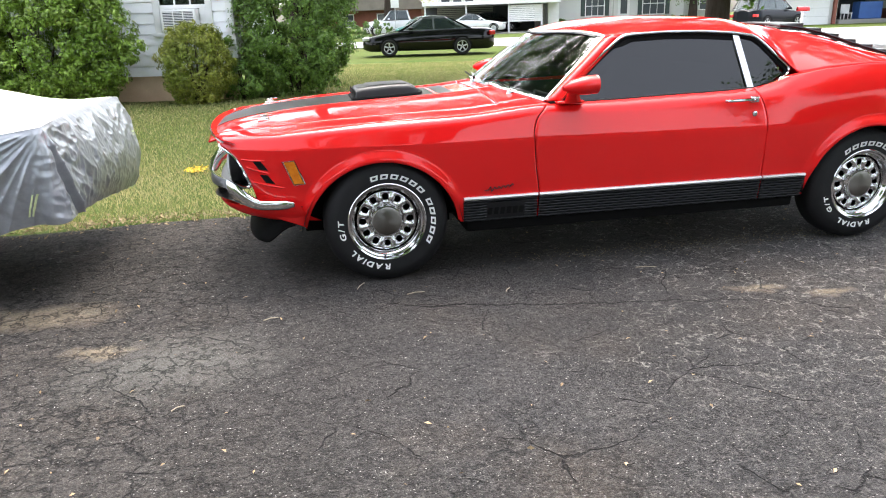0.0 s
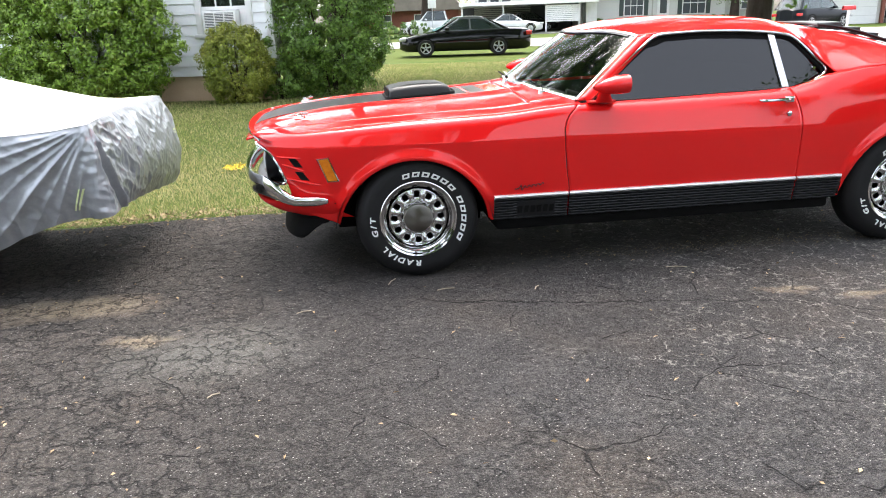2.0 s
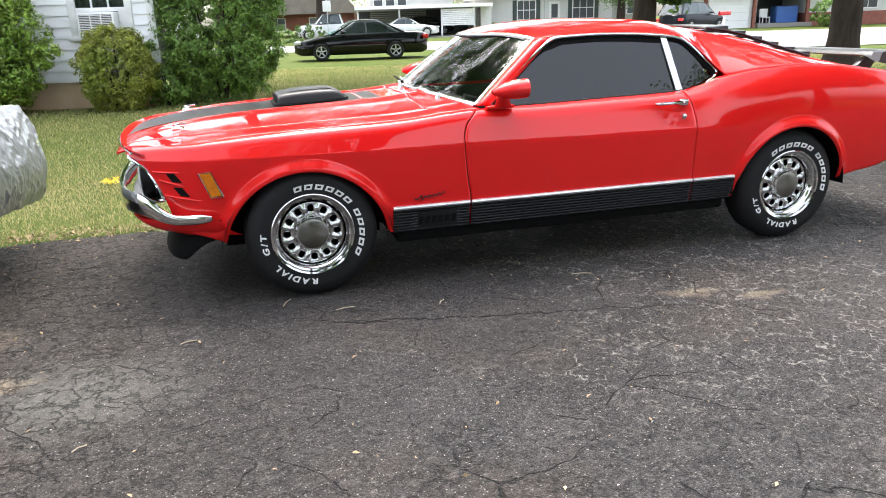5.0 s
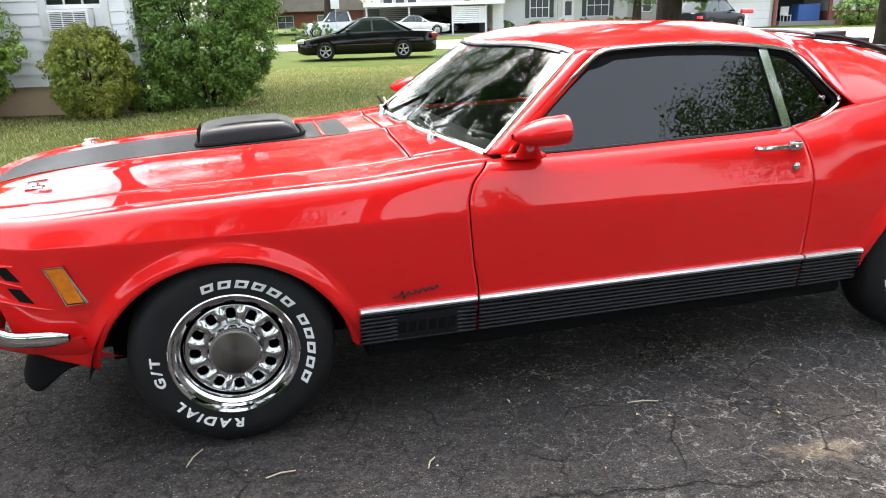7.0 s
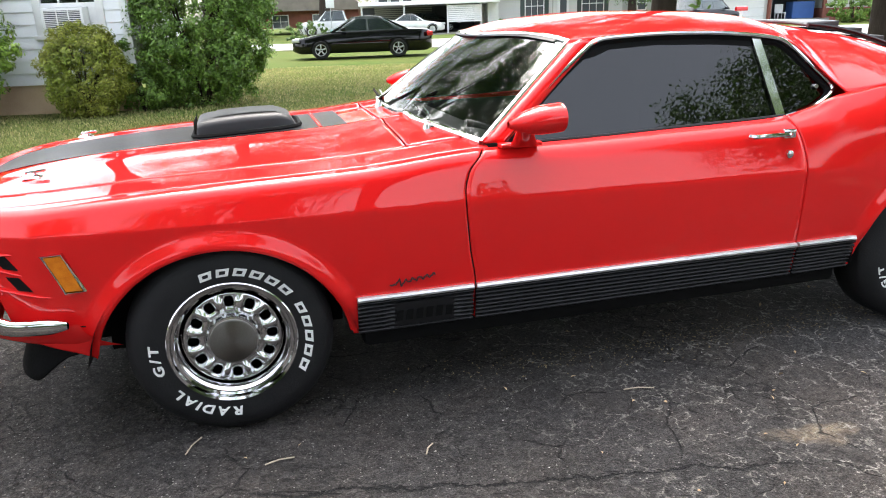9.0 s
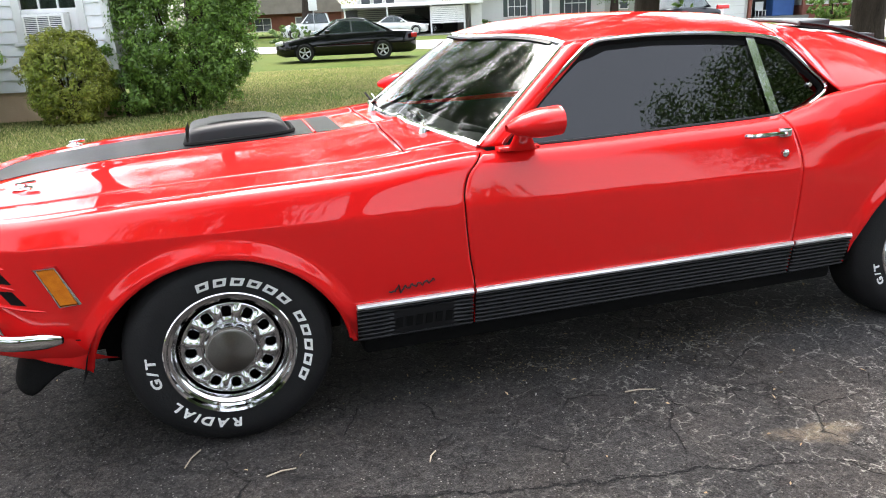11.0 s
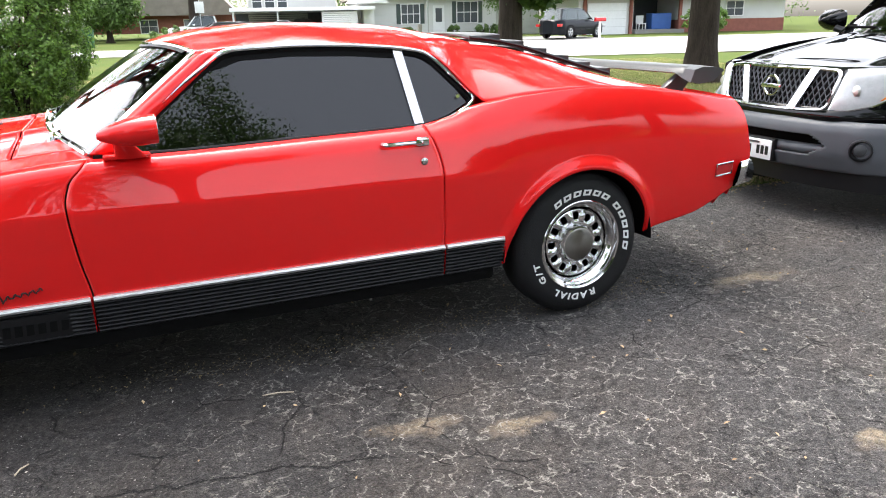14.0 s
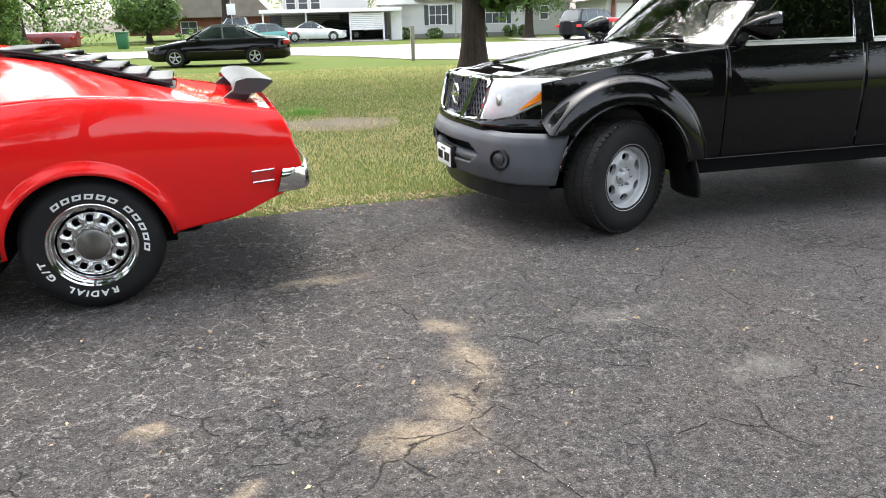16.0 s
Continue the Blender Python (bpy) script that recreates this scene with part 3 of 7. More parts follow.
body("bonnet", sheet(110, 90, lambda s, t: (lambda x: (lambda y: (x, y, bonnet_z(x, y)))(lerp(-1, 1, t) * (TOP_Y(x) - 0.12)))(lerp(-0.86, 0.62, s))))
for sign in (-1, 1):
    body("fender_top", sheet(110, 8, lambda s, t: (lambda x: (lambda y: (x, sign * y, bonnet_z(x, y)))(lerp(TOP_Y(x) - 0.115, TOP_Y(x), t)))(lerp(-0.86, 0.87, s)), flip=sign < 0))
body("cowl", sheet(12, 60, lambda s, t: (lambda y: (lambda x: (x, y, bonnet_z(x, y)))(lerp(0.628, 0.70 + 0.14 * (abs(y) / 0.72) ** 2, s)))(lerp(-0.72, 0.72, t))))


def roof_front(w):
    return 1.11 + 0.135 * abs(w) ** 2.2


body("roof", sheet(220, 100, lambda s, t: roof_point(lerp(roof_front(2 * t - 1), 3.64, s), 2 * t - 1),
                   skip=lambda s, t: 2.42 < lerp(roof_front(2 * t - 1), 3.64, s) < 3.19 and abs(2 * t - 1) < 0.56), t=0.006)


def on_side(x, z, sign, out=0.0):
    return (x, sign * (flank(x, z) + out), z)


def glass_y(z):
    return lerp(0.808, 0.648, (z - 0.87) / 0.315)


def window_point(x, z, sign, out=0.0):
    return (x, sign * (glass_y(z) + out), z)


def plate_on(points, f, t):
    """A thin polygon laid over a surface: (x, z) corners through f(x, z, out), t thick."""
    n = len(points)
    verts = [f(x, z, 0.0) for x, z in points] + [f(x, z, t) for x, z in points]
    return raw(verts, [tuple(range(n))[::-1], tuple(range(n, 2 * n))] + [(i, (i + 1) % n, n + (i + 1) % n, n + i) for i in range(n)])


def fine(points, n=6):
    """Corner-cut points between given ones, for round bends."""
    out = []
    for (a, b) in zip(points, points[1:]):
        out += [tuple(lerp(p, q, k / n) for p, q in zip(a, b)) for k in range(n)]
    out.append(points[-1])
    for _ in range(3):
        out = [out[0]] + [tuple((p + 2 * q + r) / 4 for p, q, r in zip(a, b, c)) for a, b, c in zip(out, out[1:], out[2:])] + [out[-1]]
    return out


# windscreen
def screen_point(s, t):
    w = 2 * t - 1
    x0 = 0.70 + 0.155 * abs(w) ** 2.2
    y0 = 0.815 * w
    low = Vector((x0, y0, bonnet_z(x0, y0) + 0.008))
    high = roof_point(roof_front(w) - 0.004, w * 0.985)
    high.z -= 0.006
    p = low.lerp(high, s)
    return p + Vector((-0.5, 0, 0.7)) * 0.05 * s * (1 - s) * (1 - w * w * 0.8)


screen = part("windscreen", sheet(16, 40, screen_point, flip=True), GLASS_CLEAR, coupe, "clear raked windscreen", 180)
screen.visible_shadow = False
part("windscreen_trim", tube([screen_point(k / 20, 0) for k in range(21)] + [screen_point(1, k / 30) for k in range(1, 31)] + [screen_point(1 - k / 20, 1) for k in range(1, 21)],
                            0.011, 8, flat=0.9), CHROME, coupe, "chrome windscreen moulding")
part("windscreen_seal", tube([screen_point(0.0, k / 30) for k in range(31)], 0.012, 8), CHROME, coupe, "bright lower windscreen moulding")
part("header_strip", joined([sheet(4, 30, lambda s, t: screen_point(0.955 + 0.04 * s, 0.03 + 0.94 * t) + Vector((-0.004, 0, 0.004)))]), BLACK_TRIM, coupe, "black strip under the roof edge")

RAIL = [(0.935, 0.880), (1.03, 0.968), (1.19, 1.091), (1.32, 1.177), (1.37, 1.190), (1.58, 1.198), (1.81, 1.193), (1.99, 1.179), (2.10, 1.161), (2.145, 1.13), (2.215, 1.055), (2.277, 0.992),
        (2.277, 0.970), (2.25, 0.948), (2.19, 0.920), (2.10, 0.898), (2.04, 0.888)]
for sign in (-1, 1):
    # front pillar between windscreen and side window
    def pillar(s, t, sign=sign):
        a = screen_point(s, 0.0 if sign < 0 else 1.0)
        x = lerp(0.935, 1.335, s)
        b = Vector(window_point(x, lerp(0.868, 1.182, s), sign, 0.012))
        p = a.lerp(b, t)
        return p + Vector((-0.3, sign * 0.8, 0.3)) * 0.028 * math.sin(math.pi * t)
    body("front_pillar", sheet(20, 8, pillar, flip=sign < 0), t=0.008)
    ring = fine(RAIL)
    part("window_moulding", tube([window_point(x, z, sign, 0.016) for x, z in ring], 0.0085, 8), CHROME, coupe, "bright chrome window moulding")
    part("window_seal", tube([(lambda p: (p[0], p[1] + sign * 0.002, p[2] - 0.016))(window_point(lerp(x, 1.65, 0.018), z, sign)) for x, z in ring], 0.013, 8), BLACK_MATT, coupe, "black rubber window seal")
    part("belt_seal", tube([window_point(x, TOP_Z(x) + 0.002, sign, 0.008) for x in [0.94 + 0.05 * k for k in range(23)]], 0.006, 6), BLACK_TRIM, coupe)
    door_glass = [(0.955, 0.872), (1.04, 0.955), (1.2, 1.078), (1.33, 1.165), (1.57, 1.178), (1.985, 1.162), (2.01, 0.878)]
    g = part("door_glass", plate_on(door_glass, lambda x, z, o: window_point(x, z, sign, o - 0.006), 0.004), GLASS_TINT, coupe, "dark tinted door window", 0)
    quarter_glass = [(1.99, 1.160), (2.08, 1.145), (2.135, 1.115), (2.26, 0.985), (2.25, 0.958), (2.16, 0.918), (2.02, 0.884)]
    q = part("quarter_glass", plate_on(quarter_glass, lambda x, z, o: window_point(x, z, sign, o - 0.008), 0.004), GLASS_TINT, coupe, "dark tinted quarter window", 0)
    g.visible_shadow = q.visible_shadow = False
    # one black band paints both the gasket and the headliner's shade
    shade_band = [(1.270, 1.118), (1.325, 1.163), (1.375, 1.180), (1.58, 1.188), (1.81, 1.183), (1.975, 1.170), (1.978, 1.140), (1.81, 1.153), (1.58, 1.160), (1.39, 1.152), (1.335, 1.132)]
    part("window_shade_band", plate_on(shade_band, lambda x, z, o: window_point(x, z, sign, o - 0.003), 0.004), BLACK_MATT, coupe, "black band above the side glass for the gasket and headliner shade", 0)
    part("window_divider", plate_on([(1.978, 1.168), (2.015, 1.168), (2.048, 0.880), (2.009, 0.880)], lambda x, z, o: window_point(x, z, sign, o), 0.010), CHROME, coupe, "bright metal window divider", 0)
    part("window_latch", lathe([(0.0005, 0.0), (0.008, 0.0), (0.010, 0.006), (0.010, 0.014)], 16), CHROME, coupe).matrix_basis = pose(2.215, sign * (glass_y(0.985) + 0.008), 0.985, 0, 0, 0 if sign < 0 else 180)

    # lower black panels with ribs, and the bright strip above them
    for a, b, plain in ((0.40, 0.795, True), (0.805, 2.082, False), (2.092, 2.352, False)):
        def ribbed(s, t, a=a, b=b, sign=sign, plain=plain):
            x, z = lerp(a, b, s), lerp(0.283, 0.402, t)
            rib = 0.5 - 0.5 * math.cos(2 * math.pi * t * 8)
            flat_area = plain and 0.505 < x < 0.737 and 0.10 < t < 0.85
            return (x, sign * (flank(x, z) + 0.005 + (0.009 if flat_area else 0.009 * rib ** 0.6)), z)
        thick(part("ribbed_sill_panel", sheet(max(8, int((b - a) * 60)), 64, ribbed, flip=sign > 0), BLACK_TRIM, coupe, "ribbed satin black lower panel", 30), 0.006)
        part("sill_strip", tube([on_side(lerp(a, b, k / 24), 0.410, sign, 0.008) for k in range(25)], 0.0115, 8, flat=0.9), BRIGHT_STRIP, coupe, "bright metal strip")
    for k in range(6):
        x = 0.525 + 0.034 * k
        part("emblem_bar", plate_on([(x, 0.318), (x + 0.022, 0.318), (x + 0.026, 0.356), (x + 0.004, 0.356)], lambda x, z, o: on_side(x, z, sign, 0.014 + o), 0.003), BLACK_MATT, coupe, "raised black emblem bar", 0)
    # script badge as a plain flourish
    badge = [on_side(0.509 + 0.153 * k / 48, 0.450 + 0.020 * k / 48 + ((0.013 if 6 < k < 16 else 0.006) * (math.sin(k * 0.85) + 0.5 * math.sin(k * 1.9 + 1)) if k > 5 else -0.004 * math.sin(k * 0.6)), sign, 0.004) for k in range(49)]
    part("script_badge", tube(badge, 0.0026, 6), BLACK_TRIM, coupe, "small black script flourish")
    # seam between fender and lower valance
    part("valance_seam", tube([on_side(lerp(-0.47, -0.415, k / 6), 0.428, sign, -0.001) for k in range(7)], 0.0025, 5), BLACK_MATT, coupe)
    # front marker lamp
    corners = [(-0.493, 0.661), (-0.437, 0.665), (-0.395, 0.546), (-0.446, 0.544)]
    part("marker_lens", plate_on([(lerp(x, -0.443, 0.12), lerp(z, 0.604, 0.07)) for x, z in corners], lambda x, z, o: on_side(x, z, sign, o), 0.010), AMBER, coupe, "amber side marker lens", 0)
    part("marker_frame", tube([on_side(x, z, sign, 0.006) for x, z in corners], 0.006, 6, closed=True), CHROME, coupe, "thin chrome lamp frame")
    rear = [(3.499, 0.605), (3.606, 0.609), (3.604, 0.554), (3.499, 0.550)]
    part("rear_marker_lens", plate_on(rear, lambda x, z, o: on_side(x, z, sign, o), 0.008), RED_LENS, coupe, "red side marker lens", 0)
    part("rear_marker_frame", tube([on_side(x, z, sign, 0.006) for x, z in rear], 0.0055, 6, closed=True), CHROME, coupe, "thin chrome lamp frame")
    # door handle and lock
    hy = sign * (flank(1.93, 0.836))
    handle = part("door_handle", tube(fine([(1.997, hy, 0.838), (1.997, hy + sign * 0.030, 0.838), (1.952, hy + sign * 0.034, 0.840), (1.852, hy + sign * 0.030, 0.838), (1.844, hy + sign * 0.004, 0.836)], 5), 0.0085, 8), CHROME, coupe, "chrome door handle")
    part("handle_plate", boxed(1.977, 2.030, min(hy, hy + sign * 0.02), max(hy, hy + sign * 0.02), 0.822, 0.855, 0.006), CHROME, handle)
    part("door_lock", lathe([(0.0005, -0.012), (0.009, -0.012), (0.014, -0.008), (0.015, 0.004)], 24), CHROME, coupe, "round chrome door lock").matrix_basis = pose(2.004, sign * flank(2.0, 0.765), 0.765, 0, 0, 0 if sign < 0 else 180)
    # wheel arch lips and dark wells
    for cx, cz, r in ARCHES:
        pts = []
        for k in range(61):
            w = math.radians(lerp(-12, 192, k / 60))
            x, z = cx + r * math.cos(w), cz + r * math.sin(w)
            if z >= DROP(x) - 0.005:
                pts.append((x, sign * (flank(x, z) - 0.008), z))
        part("arch_lip", tube(pts, 0.0055, 8), RED, coupe)
        def well(s, t, cx=cx, cz=cz, r=r, sign=sign):
            w = math.radians(lerp(-6, 186, s))
            return (cx + (r + 0.015) * math.cos(w), sign * lerp(0.893, 0.56, t), max(0.30, cz + (r + 0.015) * math.sin(w)))
        part("wheel_well", sheet(30, 4, well), BLACK_MATT, coupe, "black wheel well")
        part("well_wall", boxed(cx - r, cx + r, sign * 0.56 - 0.01, sign * 0.56 + 0.01, 0.22, cz + r), BLACK_MATT, coupe)
    # gills beside the grille
    for xc, zc in ((-0.600, 0.643), (-0.572, 0.576)):
        part("gill", plate_on([(xc - 0.038, zc + 0.020), (xc + 0.002, zc + 0.018), (xc + 0.034, zc - 0.026), (xc - 0.010, zc - 0.022)], lambda x, z, o: on_side(x, z, sign, o), 0.002), BLACK_MATT, coupe, "dark recessed gill", 0)
    for xa, xb, za, zb in ((-0.690, -0.575, 0.668, 0.664), (-0.668, -0.560, 0.630, 0.600), (-0.650, -0.490, 0.558, 0.528)):
        part("gill_fin", tube([on_side(lerp(xa, xb, k / 8), lerp(za, zb, k / 8), sign, 0.003 - 0.009 * (k / 8) ** 3) for k in range(9)], 0.007, 8, flat=0.6), RED, coupe)

# nose: lamps, grille, bright edge, bumper, valance and chin
def nose_plan(t):
    """Across the front from the near corner (0) to the far one (1)."""
    w = 2 * t - 1
    y = 0.80 * w
    return -0.885 + 0.115 * abs(w) ** 2.4, y


part("grille_back", sheet(6, 40, lambda s, t: (nose_plan(t)[0] + 0.20 + 0.06 * (1 - s), nose_plan(t)[1] * 0.93, lerp(0.45, 0.76, s))), BLACK_MATT, coupe, "black recessed grille")
for k in range(9):
    z = 0.50 + 0.025 * k
    part("grille_bar", tube([(nose_plan(j / 20)[0] + 0.185, nose_plan(j / 20)[1] * 0.9, z) for j in range(21)], 0.004, 5), BLACK_TRIM, coupe)
for sign in (-1, 1):
    part("headlamp", lathe([(0.0005, -0.03), (0.05, -0.024), (0.082, -0.006), (0.085, 0.0), (0.095, 0.004), (0.095, 0.05)], 36, "x"), LENS, coupe, "round sealed-beam headlamp").matrix_basis = pose(-0.755, sign * 0.575, 0.612)
    part("headlamp_ring", lathe([(0.085, -0.004), (0.092, -0.010), (0.098, -0.004), (0.099, 0.05)], 36, "x"), BLACK_TRIM, coupe).matrix_basis = pose(-0.755, sign * 0.575, 0.612)
    def cheek(s, t, sign=sign):
        z = lerp(0.515, 0.735, t)
        x = NOSE(z)
        y = flank(x, z)
        return (lerp(x, x + 0.10, s), sign * lerp(y - 0.004, y - 0.10, s ** 0.7), z - 0.03 * s * (1 if t > 0.5 else -1))
    part("grille_cheek", sheet(8, 14, cheek, flip=sign < 0), BLACK_MATT, coupe)
    rim = [(-0.775, sign * 0.52, 0.528), (-0.74, sign * 0.66, 0.526), (-0.69, sign * 0.755, 0.524)]
    rim += [(NOSE(z) - 0.004, sign * (flank(NOSE(z), z) - 0.002), z) for z in (0.532, 0.58, 0.62, 0.66, 0.69, 0.715, 0.730)]
    rim += [(nose_plan(t)[0] + 0.012, -sign * nose_plan(t)[1] * 0.93, 0.742 + 0.02 * t) for t in (0.06, 0.2, 0.35, 0.5)]
    part("grille_edge", tube(fine(rim), 0.0085, 8), CHROME, coupe, "bright grille edge")
part("stone_tray", sheet(6, 40, lambda s, t: (nose_plan(t)[0] + lerp(0.02, 0.16, s), nose_plan(t)[1] * 0.93, lerp(0.505, 0.530, s))), BLACK_TRIM, coupe)
part("nose_lip", sheet(40, 10, lambda s, t: (lambda x, y: (x + 0.03 * math.cos(math.pi * t), y * 0.96, 0.752 + 0.012 * (1 - (2 * s - 1) ** 2) + 0.012 * math.sin(math.pi * (t - 0.5)) + 0.006))(nose_plan(s)[0] + 0.03, nose_plan(s)[1]), flip=True), RED, coupe)

part("bonnet_edge", tube([(nose_plan(k / 40)[0] - 0.003, nose_plan(k / 40)[1] * 0.955, 0.757 + 0.012 * (1 - (k / 20 - 1) ** 2)) for k in range(41)], 0.006, 6), CHROME, coupe, "thin bright bonnet edge")

BUMPER = [(-0.455, 0.897), (-0.57, 0.884), (-0.685, 0.845), (-0.785, 0.775), (-0.845, 0.665), (-0.885, 0.50), (-0.91, 0.25), (-0.915, 0.0)]
line = fine([(x, -y) for x, y in BUMPER] + [(x, y) for x, y in BUMPER[-2::-1]], 5)
BOW = [(0.0, -1.0), (-0.55, -0.92), (-0.95, -0.55), (-1.0, 0.0), (-0.85, 0.5), (-0.45, 0.95), (0.0, 1.0), (0.3, 0.6), (0.3, -0.6)]
def bumper_sweep(s, t):
    k = min(int(round(s * (len(line) - 1))), len(line) - 1)
    (xa, ya), (xb, yb) = line[max(k - 1, 0)], line[min(k + 1, len(line) - 1)]
    d = math.hypot(xb - xa, yb - ya)
    nx, ny = -(yb - ya) / d, (xb - xa) / d
    x, y = line[k]
    front = step(-0.60, -0.80, x)
    out, up = BOW[int(round(t * len(BOW))) % len(BOW)]
    tip = step(0.0, 0.035, min(s, 1 - s)) ** 0.5
    hgt = lerp(0.023, 0.052, front) * lerp(0.5, 1.0, tip)
    dep = 0.026 * lerp(0.5, 1.0, tip)
    return (x - nx * out * -dep, y + ny * out * dep, lerp(0.450, 0.528, front) + up * hgt)
part("front_bumper", sheet(len(line) - 1, len(BOW), bumper_sweep, wrap_v=True), CHROME, coupe, "curved chrome front bumper", 60)
part("valance", sheet(60, 10, lambda s, t: (lambda p: (p[0] + 0.03 + 0.10 * (1 - t) ** 2, p[1] * (0.985 - 0.05 * (1 - t) ** 2), lerp(0.345 + 0.03 * (1 - abs(2 * s - 1)), 0.445, t)))(line[min(int(s * (len(line) - 1)), len(line) - 1)])), RED, coupe)
CHIN = [(-0.42, 0.80), (-0.54, 0.775), (-0.60, 0.71), (-0.64, 0.60), (-0.67, 0.40), (-0.68, 0.0)]
chin = fine([(x, -y) for x, y in CHIN] + [(x, y) for x, y in CHIN[-2::-1]], 4)
thick(part("chin_spoiler", sheet(len(chin) - 1, 5, lambda s, t: (lambda p, e: (p[0] - 0.045 * (1 - t), p[1], lerp(lerp(0.315, 0.225, e), 0.345, t)))(chin[min(int(round(s * (len(chin) - 1))), len(chin) - 1)], step(0.0, 0.14, min(s, 1 - s)))), BLACK_MATT, coupe, "matt black chin spoiler"), 0.008)

# bonnet: stripe, scoop, pins, vents
STRIPE = material("semi_gloss_black", (0.010, 0.010, 0.011), 0.34, scale=9, fine=120, coat=0.12, specular=0.08)
part("bonnet_stripe", sheet(80, 24, lambda s, t: (lambda x, y: (x, y, bonnet_z(x, y) + 0.002))(lerp(-0.85, 0.50, s), lerp(-0.235, 0.235, t))), STRIPE, coupe, "satin black bonnet stripe")
SCOOP = cut([(-0.075, 0.0), (-0.066, 0.060), (-0.03, 0.070), (0.10, 0.074), (0.23, 0.070), (0.285, 0.052), (0.315, 0.0)])
def scoop_f(s, t):
    x = lerp(-0.075, 0.315, s)
    w = 2 * t - 1
    y = 0.175 * w * (1.0 - 0.10 * s)
    k = (1 - abs(w) ** 10) ** 0.5 if abs(w) < 1 else 0.0
    return (x, y, bonnet_z(x, 0.17) - 0.004 + SCOOP(x) * k)
scoop = part("bonnet_scoop", sheet(48, 40, scoop_f), BLACK_TRIM, coupe, "satin black bonnet scoop", 50)
part("scoop_panel", sheet(20, 20, lambda s, t: (lambda p: (p[0], p[1], p[2] + 0.004))(scoop_f(lerp(0.2, 0.8, s), lerp(0.16, 0.84, t)))), BLACK_TRIM, scoop)
part("scoop_seal", tube([(x, y, bonnet_z(x, y) + 0.006) for x, y in fine([(-0.085, 0.0), (-0.085, -0.185), (0.325, -0.17), (0.325, 0.17), (-0.085, 0.185), (-0.085, 0.0)], 8)], 0.010, 6), BLACK_MATT, scoop)
part("scoop_mouth", sheet(3, 12, lambda s, t: (-0.079, lerp(-0.15, 0.15, t), bonnet_z(-0.079, 0.1) + lerp(0.010, 0.060, s)), flip=True), BLACK_MATT, scoop)
for sign in (-1, 1):
    pz = bonnet_z(-0.58, 0.465)
    part("bonnet_pin", lathe([(0.0005, 0.016), (0.012, 0.016), (0.016, 0.010), (0.030, 0.006), (0.034, 0.0)], 24, "z"), CHROME, coupe, "chrome twist bonnet lock").matrix_basis = pose(-0.58, sign * 0.465, pz + 0.001)
    part("pin_tab", boxed(-0.012, 0.055, -0.006, 0.006, 0.012, 0.024, 0.003), CHROME, coupe).matrix_basis = pose(-0.585, sign * 0.465, pz, 0, -8, -14)
part("bonnet_seam", tube([(0.395, lerp(-0.23, 0.23, k / 20), bonnet_z(0.395, lerp(-0.23, 0.23, k / 20)) + 0.003) for k in range(21)], 0.007, 6, flat=0.4), RED, coupe)
for y0 in (-0.55, 0.12):
    px, pz = 0.69 + 0.05 * (y0 < -0.3), bonnet_z(0.69, abs(y0)) + 0.012
    arm = part("wiper", tube(fine([(px, y0, pz), (px - 0.005, y0 + 0.01, pz + 0.018), (px + 0.05, y0 + 0.16, pz + 0.020), (px + 0.07, y0 + 0.34, pz + 0.026)]), 0.005, 6), CHROME, coupe, "chrome wiper arm")
    part("wiper_pivot", lathe([(0.0005, 0.03), (0.012, 0.028), (0.016, 0.012), (0.022, 0.0)], 16, "z"), CHROME, arm).matrix_basis = pose(px, y0, pz - 0.02)
    part("wiper_blade", tube([(px + 0.03, y0 + 0.10, pz + 0.012), (px + 0.07, y0 + 0.50, pz + 0.020)], 0.006, 5), BLACK_MATT, arm)

# racing mirror on each door
for sign in (-1, 1):
    def pod(s, t, sign=sign):
        x = lerp(0.895, 1.070, s)
        r = (0.010 + 0.036 * math.sin(math.pi / 2 * min(1, s * 1.35)) ** 0.8)
        w = 2 * math.pi * t
        return (x, sign * 0.965 + r * 1.25 * math.cos(w), 0.955 + 0.012 * s + r * math.sin(w))
    head = part("door_mirror", sheet(18, 24, pod, wrap_v=True, flip=True), RED, coupe, "red bullet-shaped door mirror", 60)
    part("mirror_glass", lathe([(0.0005, 0.004), (0.043, 0.004), (0.046, 0.0), (0.044, -0.01)], 28, "x"), CHROME, head).matrix_basis = pose(1.067, sign * 0.965, 0.968) @ Matrix.Diagonal((1, 1.22, 0.98, 1))
    part("mirror_stalk", sheet(10, 16, lambda s, t, sign=sign: (lerp(0.985, 0.955, s) + lerp(0.06, 0.022, s ** 0.5) * math.cos(2 * math.pi * t), sign * (lerp(0.868, 0.955, s) + lerp(0.030, 0.016, s) * math.sin(2 * math.pi * t)), lerp(0.868, 0.950, s)), wrap_v=True, flip=True), RED, head)
    part("mirror_foot", boxed(0.90, 1.045, min(sign * 0.84, sign * 0.885), max(sign * 0.84, sign * 0.885), 0.866, 0.881, 0.006), RED, head)

